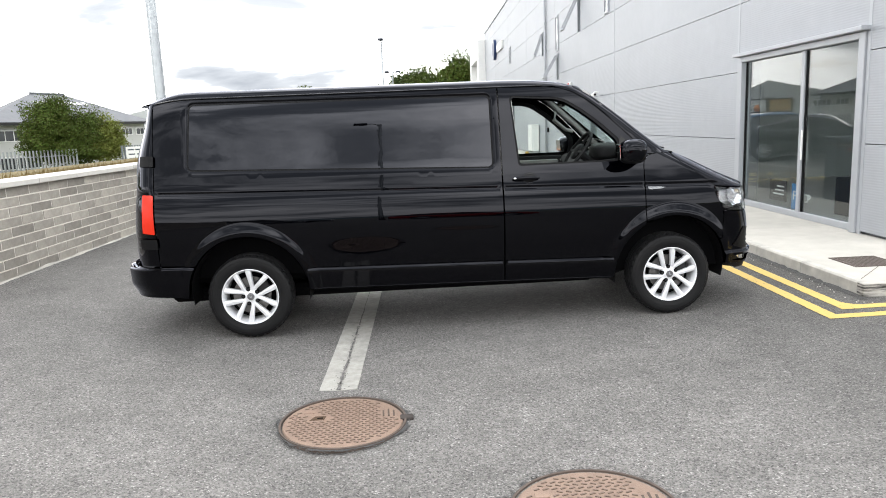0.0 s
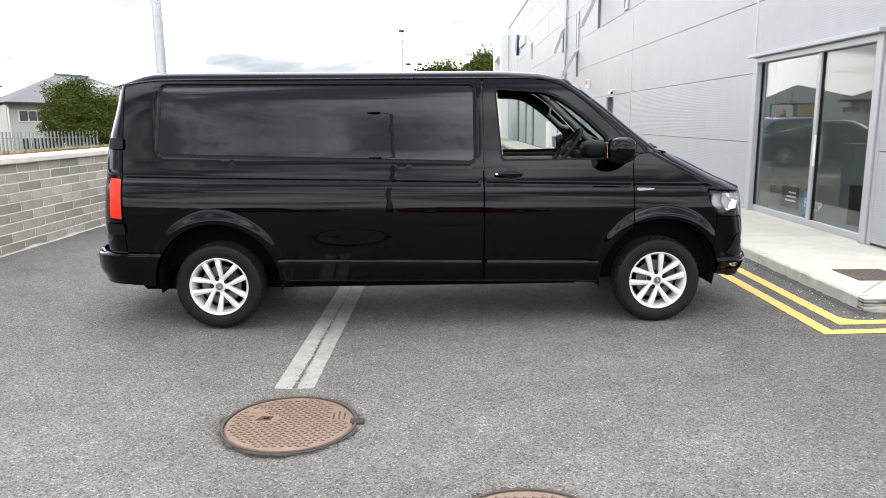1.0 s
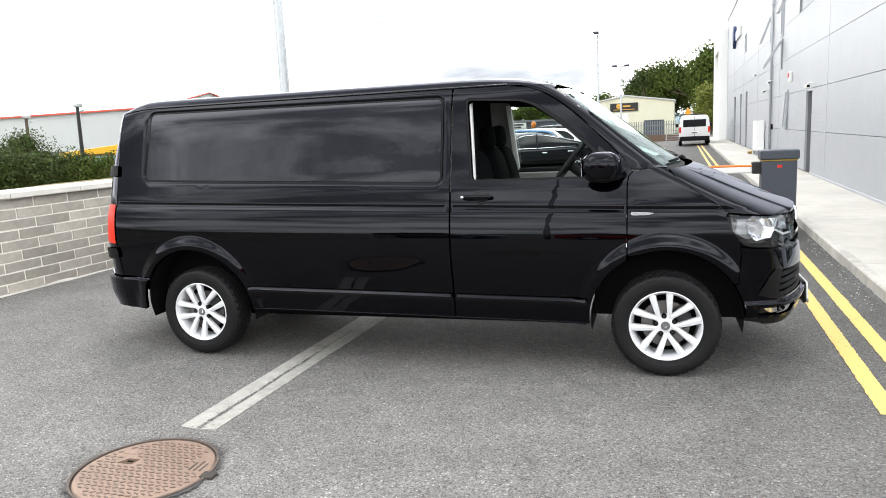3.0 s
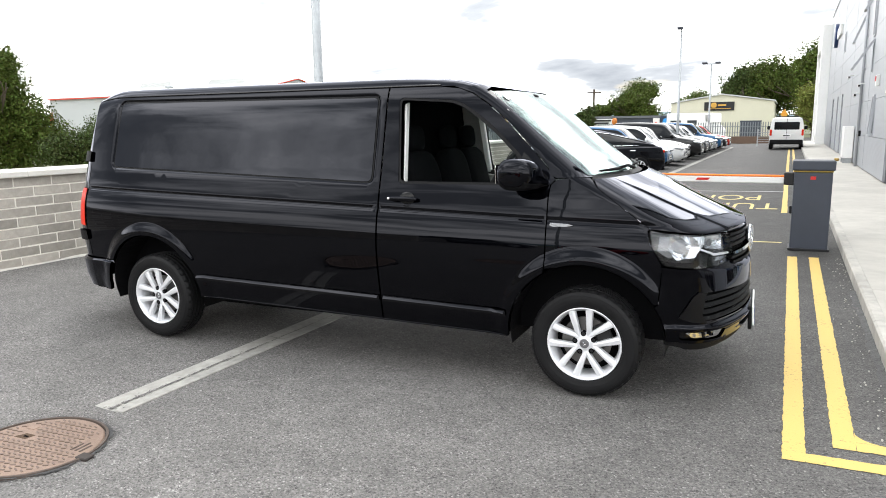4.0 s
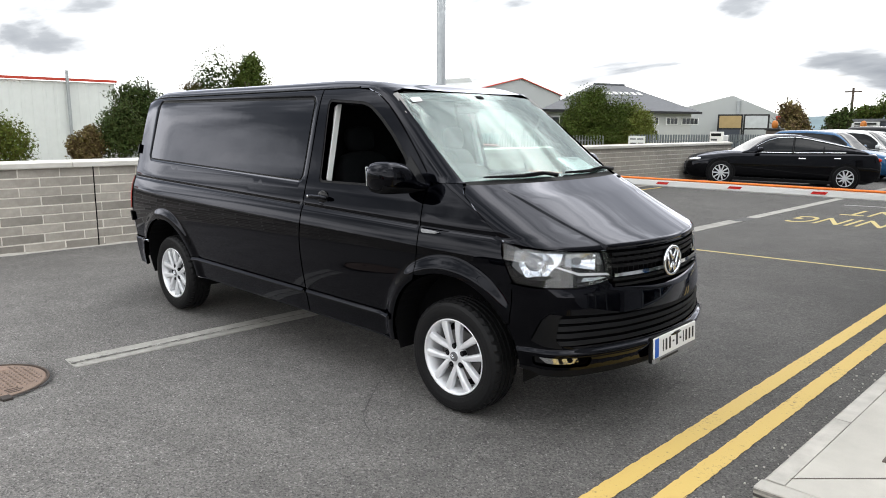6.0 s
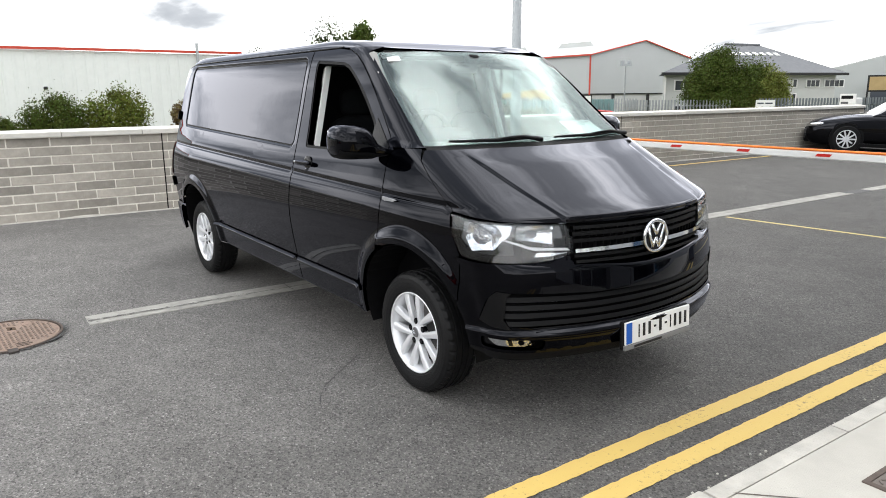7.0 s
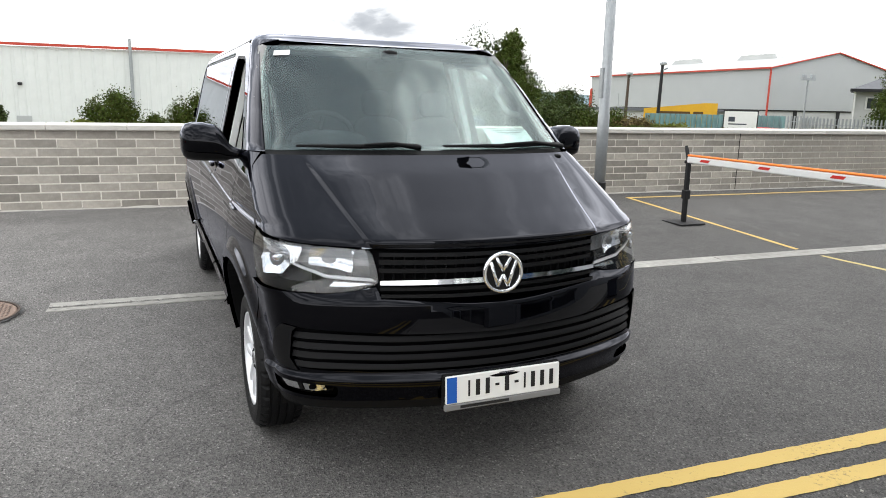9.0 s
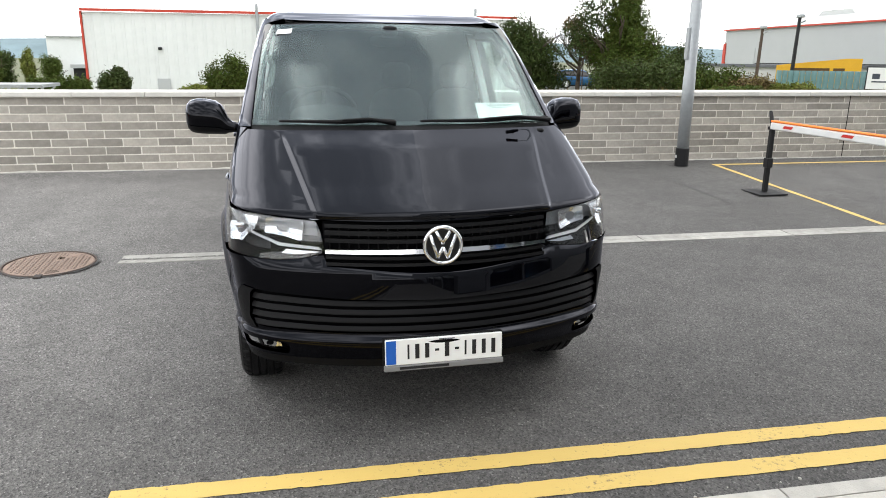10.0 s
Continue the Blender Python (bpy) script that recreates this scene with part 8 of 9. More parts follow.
def build_house():
    """Hip-roofed rendered block with slates, rooflights and strip windows."""
    A, B = Vector((-26.2, 36.4, 0)), Vector((-21.9, 51.6, 0))
    d = (B - A).normalized()
    ang = math.degrees(math.atan2(d.y, d.x))
    L = (B - A).length
    m = SITE @ pose(A.x, A.y, 0, 0, 0, ang)
    # local x runs along the front; y points away from the viewer
    h = thing("house", "grey rendered office block with a hipped slate roof", "building", m)
    bm = bmesh.new()
    lo = [bm.verts.new((*p, -1.3)) for p in ((.45, .45), (L - .45, .45), (L - .45, 8.2), (6.0, 8.2))]
    hi = [bm.verts.new((v_.co.x, v_.co.y, 2.75)) for v_ in lo]
    for k in range(4):
        bm.faces.new((lo[k], lo[(k + 1) % 4], hi[(k + 1) % 4], hi[k]))
    part("wall", bm, M_RENDER, h)
    bm = bmesh.new()
    ez, rz = 2.86, 5.05
    v = [bm.verts.new(p) for p in ((-.1, -.1, ez), (L + .1, -.1, ez), (L + .1, 8.7, ez), (5.9, 8.7, ez), (8.7, 4.6, rz), (L - 3.9, 4.6, rz))]
    for f in ((0, 1, 5, 4), (1, 2, 5), (2, 3, 4, 5), (3, 0, 4), (3, 2, 1, 0)):
        bm.faces.new([v[i] for i in f])
    rf = part("roof", bm, M_SLATE, h)
    part("fascia", box((-.12, -.14, ez - .16), (L + .12, -.02, ez + .02)), M_BLACKSTEEL, h)
    part("ridge_tile", tube([(8.7, 4.6, rz + .03), (L - 3.9, 4.6, rz + .03)], .1, 6), M_SLATE, h)
    for k in range(8):
        x = 7.5 + k * .64
        t = .64
        n = Vector((0, -(rz - ez), 4.7)).normalized()
        p = Vector((x, -.1 + 4.7 * t, ez + (rz - ez) * t))
        g = part("rooflight", box((-.17, -.24, .02), (.17, .24, .07)), M_WHITEP, rf, "pale rooflight")
        g.matrix_basis = Matrix.Translation(p) @ pose(0, 0, 0, math.degrees(math.atan2(rz - ez, 4.7)), 0, 0)

    def win(x0, x1, z0, z1, n):
        w = part("window", box((x0 - .06, .40, z0 - .06), (x1 + .06, .47, z1 + .06)), M_WHITEP, h)
        s = (x1 - x0) / n
        for k in range(n):
            part("pane", box((x0 + k * s + .04, .385, z0), (x0 + (k + 1) * s - .04, .41, z1)), M_FARGLASS, w)

    win(1.3, 3.3, 1.75, 2.35, 3)
    win(1.3, 4.6, .0, .7, 5)
    win(11.35, 11.70, 1.90, 2.4, 1)
    win(11.35, 11.70, .75, 1.4, 1)
    win(12.6, 13.8, 1.92, 2.36, 3)
    win(14.3, 16.1, 1.92, 2.36, 4)
    part("downpipe", tube([(.5, .36, -1.2), (.5, .36, 2.6), (.1, .0, 2.8)], .06, 8), M_WHITEP, h)
    part("downpipe", tube([(9.0, .36, -1.2), (9.0, .36, 2.6), (9.3, .0, 2.8)], .06, 8), M_WHITEP, h)

    def palisade(name, label, a, b, z0, z1, n, material):
        f = thing(name, label, "fence", SITE, group="palisade fences")
        a, b = Vector((*a, 0)), Vector((*b, 0))
        for k in range(n):
            p = a.lerp(b, k / (n - 1))
            part("pale", box((p.x - .035, p.y - .035, z0), (p.x + .035, p.y + .035, z1)), material, f)
        for z in (z0 + .3, z1 - .35):
            part("rail", tube([(a.x, a.y, z), (b.x, b.y, z)], .025, 6), material, f)

    palisade("palisade_fence", "grey steel palisade fence before the office block", (-25.0, 31.5), (-20.2, 35.0), -.7, 1.15, 34, M_GALV)
    palisade("palisade_fence", "dark steel palisade fence beside the yard entrance", (-16.0, 31.2), (-11.6, 40.5), -.6, 1.25, 60, M_PALISADE)
    palisade("palisade_fence", "dark steel palisade fence at the end of the lane", (-12.5, 58.0), (3.2, 58.4), .55, 1.7, 84, M_PALISADE)
    palisade("palisade_fence", "grey steel palisade fence beside the warehouse", (-36.0, 36.8), (-28.0, 36.0), -.8, 1.2, 30, M_GALV)
    lw = thing("low_wall", "low brown block wall under the fence", "wall", SITE, kind="structure")
    part("wall", box((-12.6, 58.1, -.4), (3.4, 58.5, .55)), mat("brown_block", (.13, .085, .06), .9, var=.12, scale=3), lw)
    bd = thing("site_board", "small white site board with dark letters on posts", "sign", SITE @ pose(-14.6, 29.4, -.3, 0, 0, 28))
    part("board", box((-.42, -.03, .95), (.42, .03, 1.5)), M_WHITEP, bd)
    for k, (a, b, z) in enumerate(((-.34, -.06, 1.32), (0, .32, 1.32), (-.32, -.03, 1.10), (.06, .33, 1.10))):
        part("word_bar", box((a, -.036, z), (b, -.031, z + .06)), M_POSTGREY, bd)
    for x in (-.36, .36):
        part("post", box((x - .03, -.03, 0), (x + .03, .03, .95)), M_WHITEP, bd)
    for k, (x, y, sx) in enumerate(((-16.6, 30.0, .5), (-12.9, 27.2, .35), (-18.9, 31.2, .45))):
        solo("boulder", superblob(sx, sx * .7, sx * .5, .9, .8, 14, 9, pose(0, 0, 0, 0, 0, 30 * k)), mat("boulder_grey%d" % k, (.22, .21, .20), .9, var=.15, bump=.6, bscale=20), "grey boulder in the grass", "boulder", SITE @ pose(x, y, land_z(x, y) + sx * .3), group="boulders", smooth=True)
    # two advert frames and gate pillar lamps
    for x, y, c in ((-20.2, 53.5, (.42, .30, .14)), (-18.4, 54.2, (.55, .57, .58))):
        a = thing("advert_frame", "framed advert panel above the fence", "sign", SITE @ pose(x, y, -.5, 0, 0, 20), group="advert panels")
        part("frame", box((-.95, -.05, 2.0), (.95, .05, 3.2)), M_BLACKSTEEL, a)
        part("panel", box((-.82, -.06, 2.12), (.82, -.052, 3.08)), mat("advert_%d" % int(-x), c, .6, var=.1, scale=3), a)
        for s_ in (-.9, .9):
            part("post", box((s_ - .06, -.05, 0), (s_ + .06, .05, 2.0)), M_BLACKSTEEL, a)
    for x, y in ((-11.1, 38.4), (-7.7, 42.5)):
        g = thing("gate_pillar", "stone gate pillar with an orange lamp", "pillar", SITE @ pose(x, y, -.3), group="gate pillars")
        part("pillar", box((-.35, -.35, 0), (.35, .35, 1.8), .03), mat("pillar_stone", (.10, .085, .075), .9, var=.2, scale=6) if "pillar_stone" not in bpy.data.materials else bpy.data.materials["pillar_stone"], g)
        part("cap", box((-.42, -.42, 1.8), (.42, .42, 1.92), .02), M_BLACKSTEEL, g)
        part("lamp", superblob(.17, .17, .24, .9, .9, m=pose(0, 0, 2.12)), mat("lamp_orange", (.5, .16, .02), .4) if "lamp_orange" not in bpy.data.materials else bpy.data.materials["lamp_orange"], g, "orange lamp")


def build_far_yard():
    c = thing("shed", "white shed with a pale roof behind the office block", "shed", SITE @ pose(-28.2, 71.5, 0, 0, 0, 24))
    part("gable_wall", prism([(-4.8, -1), (4.8, -1), (4.8, 2.9), (.3, 4.9), (-4.8, 3.6)], -.2, 0, "y"), M_GREYSHED, c)
    part("roof_slope", prism([(-4.9, 3.6), (.3, 4.9), (.3, 5.0), (-4.9, 3.7)], 0, 22, "y"), M_ROOFSHEET, c)
    part("roof_slope", prism([(.3, 4.9), (4.9, 2.9), (4.9, 3.0), (.3, 5.0)], 0, 22, "y"), M_ROOFSHEET, c)
    part("body", box((-4.7, .01, -1), (4.7, 22, 2.8)), M_GREYSHED, c)
    part("red_end", box((4.6, -.25, 2.2), (5.0, .3, 2.85)), M_REDTRIM, c)
    part("flue", tube([(.9, -.3, 1.4), (.9, -.3, 4.4)], .2, 10), M_GALV, c)
    part("stair_tower", box((-.9, -1.2, -1), (1.2, -.25, 2.6)), M_POSTGREY, c)
    b = thing("shed", "cream gabled shed with a black sign board", "shed", SITE)
    y = 85.2
    part("gable_wall", prism([(-10.4, -.5), (.9, -.5), (.9, 4.05), (-4.7, 4.9), (-10.4, 4.0)], y, y + .3, "y"), M_CREAM, b)
    part("body", box((-10.3, y + .31, -.5), (.8, y + 25, 3.95)), M_CREAM, b)
    part("roof_slope", prism([(-10.5, 4.02), (-4.7, 4.92), (-4.7, 5.05), (-10.5, 4.15)], y - .2, y + 25, "y"), M_ROOFSHEET, b)
    part("roof_slope", prism([(-4.7, 4.92), (1.0, 4.07), (1.0, 4.2), (-4.7, 5.05)], y - .2, y + 25, "y"), M_ROOFSHEET, b)
    sg = part("sign_board", box((-6.6, y - .12, 3.1), (-3.3, y - .02, 4.1)), M_INK, b, "black sign board with gold mark")
    gold = mat("sign_gold", (.55, .30, .05), .4)
    part("mark", superblob(.32, .03, .3, .8, .8, m=pose(-5.55, y - .14, 3.72)), gold, sg)
    for a, c_, z in ((-5.1, -4.2, 3.62), (-6.2, -3.7, 3.28)):
        part("word_bar", box((a, y - .15, z), (c_, y - .125, z + (.2 if z > 3.5 else .07))), gold, sg)
    part("roller_door", box((-2.6, y - .05, -.5), (-.3, y - .01, 1.9)), M_POSTGREY, b)
    sh = thing("shop_row", "low dark row of shop units with sign panels", "building", SITE)
    part("shop_block", box((-20.5, 80, -.5), (-9.6, 90, 2.35)), M_POSTGREY, sh)
    part("roof", box((-20.6, 79.8, 2.35), (-9.5, 90, 2.6)), M_SLATE, sh)
    for x0, x1, z0, z1, col in ((-18.6, -16.0, 1.5, 2.3, (.62, .63, .62)), (-13.8, -11.6, 1.25, 1.75, (.7, .7, .7)), (-11.5, -10.8, .9, 2.3, (.75, .72, .7)), (-10.7, -8.4, .9, 2.5, (.02, .03, .05))):
        part("sign_panel", box((x0, 79.6, z0), (x1, 79.78, z1)), mat("panel_%d" % int(-x0 * 10), col, .5), sh)
    part("blue_flame", superblob(.35, .05, .55, .9, .8, m=pose(-10.1, 79.5, 1.7)), mat("flame_blue", (.02, .25, .6), .5), sh, "blue flame mark")
    part("word_bar", box((-9.6, 79.5, 1.55), (-8.6, 79.58, 1.75)), M_WHITEP, sh)
    part("red_mark", superblob(.2, .05, .25, .9, .8, m=pose(-11.15, 79.5, 1.6)), M_RED, sh)
    for x0, x1, z0 in ((-18.3, -16.3, 2.0), (-18.3, -16.6, 1.7), (-13.6, -11.9, 1.42)):
        part("word_bar", box((x0, 79.5, z0), (x1, 79.58, z0 + .18)), M_INK, sh)
    cv = thing("camper_van", "white coachbuilt camper parked beyond the fence", "camper van", SITE @ pose(-6.2, 70.5, -.1))
    part("body", box((-2.3, -1, .5), (2.0, 1, 2.75), .15, seg=3), M_WHITEP, cv)
    part("overcab", box((1.2, -1, 1.75), (2.7, 1, 2.7), .15, seg=3), M_WHITEP, cv)
    part("cab", prism([(2.0, .5), (3.2, .5), (3.2, 1.1), (2.5, 1.75), (2.0, 1.75)], -.9, .9, "y", .05), M_WHITEP, cv)
    for x0, x1 in ((-1.9, -.9), (-.3, .6)):
        part("window", box((x0, -1.02, 1.6), (x1, -.99, 2.05)), M_FARGLASS, cv)
    for x in (-1.4, 2.5):
        part("wheel", lathe([(.0005, .1), (.3, .1), (.34, .05), (.34, -.1)], 18, pose(x, -.95, .34, 90, 0, 0)), M_TYRE, cv)
    up = thing("utility_pole", "tall timber utility pole with a cross arm", "pole", SITE @ pose(-15.5, 68, -.8), group="utility poles")
    part("shaft", tube([(0, 0, 0), (0, 0, 6.0)], [.15, .1], 8), M_BARK, up)
    part("cross_arm", box((-.7, -.06, 5.6), (.7, .06, 5.72)), M_BARK, up)
    os_ = thing("warning_sign", "orange diamond road sign on a post", "sign", SITE @ pose(2.25, 55.4, 0))
    part("plate", prism([(-.26, 2.25), (0, 1.85), (.26, 2.25), (0, 2.65)], -.03, .03, "y"), mat("sign_orange", (.7, .32, .03), .5), os_)
    part("post", box((-.04, .04, 0), (.04, .12, 1.9)), M_GALV, os_)
    gt = thing("mesh_gate", "grey mesh gate at the lane's end", "gate", SITE @ pose(1.2, 50, 0))
    for x in (-.5, .5):
        part("post", box((x - .04, -.04, 0), (x + .04, .04, 1.2)), M_GALV, gt)
    for k in range(7):
        part("bar", box((-.46, -.02, .15 + k * .16), (.46, .02, .18 + k * .16)), M_GALV, gt)
    fw = thing("yard_wall", "low grey rendered wall across the far yard", "wall", SITE @ pose(-52, 19.0, -1.4), kind="structure")
    part("wall_face", box((-.15, -7.0, 0), (.15, 5.5, 1.9), .02), M_GREYSHED, fw)
    part("wall_cap", box((-.22, -7.05, 1.902), (.22, 5.55, 2.0), .02), M_COPING, fw)
    # hills on the horizon
    rng = random.Random(5)
    bm = bmesh.new()
    rows = []
    for k in range(61):
        a = radians(60 + k * 4)
        r = 800
        hgt = 14 + 9 * noise.noise((k * .23, 0, 0)) + 4 * noise.noise((k * .9, 3, 0))
        if 150 < 60 + k * 4 < 215:
            hgt += 3
        p = Vector((math.cos(a) * r, math.sin(a) * r, 0))
        rows.append([bm.verts.new((p.x * s, p.y * s, z)) for s, z in ((.93, -1.5), (.97, hgt * .6), (1.0, hgt), (1.08, -2))])
    for a, b in zip(rows, rows[1:]):
        for i in range(3):
            bm.faces.new((a[i], b[i], b[i + 1], a[i + 1]))
    bmesh.ops.recalc_face_normals(bm, faces=bm.faces[:])
    solo("hill_backdrop", bm, mat("hazy_hill", (.16, .22, .24), .95, var=.18, scale=.02, dark=.12, dscale=.09), "hazy blue-green hills on the horizon", "hill", kind="structure", smooth=True)


build_rear_shed()
build_grey_warehouse()
build_house()
build_far_yard()

# ---- parked cars ----
M_CARGLASS = mat("car_glass", (.006, .007, .008), .06, spec=.35)


def car_wheel(parent, x, y, side, r=.33, spokes=10):
    m = pose(x, y, r) @ (pose(0, 0, 0, 90, 0, 0) if side < 0 else pose(0, 0, 0, -90, 0, 0))
    w = part("wheel", lathe([(r * .66, .09), (r * .7, .105), (r * .93, .10), (r, .07), (r, -.1), (r * .6, -.1)], 32), M_TYRE, parent, "black tyre on an alloy wheel", smooth=False)
    w.matrix_basis = m
    part("rim", lathe([(r * .60, .06), (r * .64, .10), (r * .68, .098), (r * .68, .06)], 32), M_ALLOY, w, "alloy rim")
    part("wheel_back", lathe([(.0005, .045), (r * .64, .045)], 24), M_DARK, w)
    for k in range(spokes):
        part("spoke", box((.03, -.018, .07), (r * .64, .018, .095), .004, pose(0, 0, 0, 0, 0, 360 * k / spokes)), M_ALLOY, w)
    part("hub", lathe([(.0005, .1), (.05, .098), (.055, .06)], 16), M_ALLOY, w)
    return w


def make_car(label, paint, style, L, W, H, m, group="parked cars"):
    car = thing("parked_car", label, "car", m, group=group)
    hl, hw = L / 2, W / 2
    suv = style == "suv"
    zb = .22 if suv else .17
    r = .36 if suv else .325
    belt = H * (.60 if suv else .62)
    if style == "fastback":
        top_k = [(-hl, .80), (-hl + .12, .98), (-hl + .5, 1.0), (0, .93), (hl - 1.35, .90), (hl - .5, .78), (hl - .1, .66), (hl, .50)]
        ws, rw = (hl - 1.40, hl - 2.35), (-hl + .35, -hl + 1.75)
    elif style == "suv":
        top_k = [(-hl, .85), (-hl + .1, 1.02), (-hl + .5, 1.03), (0, 1.0), (hl - 1.15, .99), (hl - .4, .90), (hl - .08, .78), (hl, .60)]
        ws, rw = (hl - 1.12, hl - 1.85), (-hl + .08, -hl + .5)
    else:
        top_k = [(-hl, .80), (-hl + .1, .95), (-hl + .5, .96), (0, .92), (hl - 1.15, .90), (hl - .4, .80), (hl - .08, .68), (hl, .52)]
        ws, rw = (hl - 1.12, hl - 1.95), (-hl + .06, -hl + .62)
    top = Curve1(top_k)

    def roofline(x):
        a, b = ws
        c, d = rw
        if x >= b:
            return top(x) + (H - .03 - top(b)) * smooth01(a, b, x) ** .8 if a > b else H
        if x <= d:
            return top(x) + (H - .06 - top(x)) * (max(0.0, min(1.0, (x - c) / (d - c)))) ** .75
        t = (x - d) / (b - d)
        return H - .06 + .03 * t + .04 * math.sin(math.pi * t)

    def wid(x):
        e = abs(x) / hl
        return hw * (1 - .05 * e ** 2 - .16 * e ** 9)

    xs = sorted(set(np.round(np.concatenate([np.linspace(-hl, hl, 33), [ws[0], ws[1], rw[0], rw[1], -hl + .03, hl - .03]]), 4).tolist()))
    bm = bmesh.new()
    rings = []
    for x in xs:
        w, t = wid(x), top(x)
        e = smooth01(hl - .25, hl, abs(x))
        z0 = zb + .10 * e
        half = [(w * .75, z0), (w * .95, z0 + .06), (w * .985, .42), (w, .60 * t + .08), (w * .985, t - .12), (w * .955, t - .05), (w * .86, t), (0, t + .02)]
        pts = [(-a, b) for a, b in half[:-1]] + [half[-1]] + [(a, b) for a, b in half[:-1]][::-1]
        rings.append([bm.verts.new((x, a, b)) for a, b in pts])
    n = len(rings[0])
    for a, b in zip(rings, rings[1:]):
        for k in range(n):
            f = bm.faces.new((a[k], a[(k + 1) % n], b[(k + 1) % n], b[k]))
            f.smooth = True
    bm.faces.new(rings[0][::-1])
    bm.faces.new(rings[-1])
    bmesh.ops.recalc_face_normals(bm, faces=bm.faces[:])
    part("body", bm, paint, car)
    # cabin: one shell, with glass below the roof
    bm = bmesh.new()
    rings = []
    gx = [x for x in xs if rw[0] <= x <= ws[0]]
    for x in gx:
        w, t, rf = wid(x) * .925, top(x) - .012, roofline(x)
        k = max(0.0, min(1.0, (rf - t) / (H - belt)))
        wr = w * (1 - .24 * k)
        half = [(w, t), (w * (1 - .20 * k), t + (rf - t) * .84), (wr * .93, t + (rf - t) * .965), (wr * .6, rf), (0, rf + .006)]
        pts = [(-a, b) for a, b in half[:-1]] + [half[-1]] + [(a, b) for a, b in half[:-1]][::-1]
        rings.append([bm.verts.new((x, a, b)) for a, b in pts])
    n = len(rings[0])
    for i, (a, b) in enumerate(zip(rings, rings[1:])):
        xm = (gx[i] + gx[i + 1]) / 2
        for k in range(n - 1):
            f = bm.faces.new((a[k], a[k + 1], b[k + 1], b[k]))
            side = k in (0, n - 2)
            ramp = xm > ws[1] + .05 or xm < rw[1] - .05
            f.material_index = 1 if (side and ws[1] - .9 * 0 + .5 > xm > rw[1] - .75) or (ramp and k in (2, 3, 4, 5)) else 0
            f.smooth = True
    bmesh.ops.recalc_face_normals(bm, faces=bm.faces[:])
    part("cabin", bm, [paint, M_CARGLASS], car, "cabin with dark glass")
    xm = (ws[1] + rw[1]) / 2
    for s in (-1, 1):
        for x in (xm + .1, rw[1] - .25):
            w, t, rf = wid(x) * .925, top(x) - .01, roofline(x)
            part("door_pillar", tube([(x, s * (w + .004), t), (x - .05, s * (w * .80 + .008), t + (rf - t) * .85)], .028, 6), M_BLACKG, car)
        g = [(x, s * (wid(x) * .925 + .006), top(x) - .004) for x in np.linspace(rw[1] - .8, ws[1] + .6, 14)]
        part("window_trim", tube(g, .010, 6), M_CHROME if style == "fastback" else M_BLACKG, car)
        if style == "fastback":
            g = []
            for x in np.linspace(rw[0] + .35, ws[0] - .35, 16):
                w, t, rf = wid(x) * .925, top(x) - .012, roofline(x)
                k = max(0.0, min(1.0, (rf - t) / (H - belt)))
                g.append((x, s * (w * (1 - .20 * k) + .006), t + (rf - t) * .84))
            part("window_trim", tube(g, .010, 6), M_CHROME, car)
        part("sill", box((-hl + .95, s * (hw - .03) - .03, zb - .02), (hl - 1.0, s * (hw - .03) + .03, zb + .07), .01), M_BLACKP, car)
        xw = ws[1] + .55
        part("door_mirror", superblob(.07, .10, .065, .6, .6, 16, 10, pose(xw, s * (wid(xw) + .07), top(xw) + .07)), paint, car, smooth=True)
        for xh in (xm - .12, xm - 1.0):
            part("door_handle", box((xh - .09, s * wid(xh) - .012, top(xh) - .17), (xh + .09, s * wid(xh) + .014, top(xh) - .14), .006), M_CHROME if style == "fastback" else paint, car)
        # lamps
        x = hl - .20
        part("headlamp", superblob(.20, .13, .055, .7, .6, 18, 10, pose(x, s * (wid(x) - .12), top(x) - .06, 0, 8, -s * 24)), M_LAMPCHROME, car, "clear headlamp", smooth=True)
        x = -hl + .07
        part("tail_lamp", superblob(.06, .15, .05 if style == "fastback" else .08, .6, .6, 18, 10, pose(x + .02, s * (wid(x) - .15), .83 if style == "fastback" else .92, 0, 0, s * 18)), M_TAIL, car, "red tail lamp", smooth=True)
        for xw in (hl - .88, -hl + .92):
            # flat black disc where the arch would be hollow, its shade painted on
            part("wheel_arch", lathe([(.0005, 0), (r + .055, 0), (r + .06, -.03)], 28, pose(xw, s * (wid(xw) + .004), r + .01) @ pose(0, 0, 0, 90 if s < 0 else -90, 0, 0)), M_BLACKP, car)
            car_wheel(car, xw, s * (wid(xw) - .075), s, r)
    part("grille", box((hl - .06, -.42, .38), (hl + .005, .42, .56), .02), M_BLACKG, car)
    part("grille_bar", box((hl - .05, -.45, .50), (hl + .014, .45, .515), .004), M_CHROME, car)
    part("lower_grille", box((hl - .12, -.6, .22), (hl + .0, .6, .34), .02), M_BLACKP, car)
    part("front_plate", box((hl + .005, -.26, .36), (hl + .02, .26, .47)), M_PLATE, car, "white plate with a dark bar")
    part("plate_bar", box((hl + .0205, -.18, .39), (hl + .022, .2, .44)), M_INK, car)
    part("rear_plate", box((-hl - .02, -.26, .62), (-hl - .002, .26, .73)), M_PLATE, car, "white plate with a dark bar")
    part("plate_bar", box((-hl - .022, -.18, .65), (-hl - .0205, .2, .70)), M_INK, car)
    part("rear_bumper", box((-hl - .01, -hw * .8, .26), (-hl + .14, hw * .8, .42), .03), M_BLACKP, car)
    return car


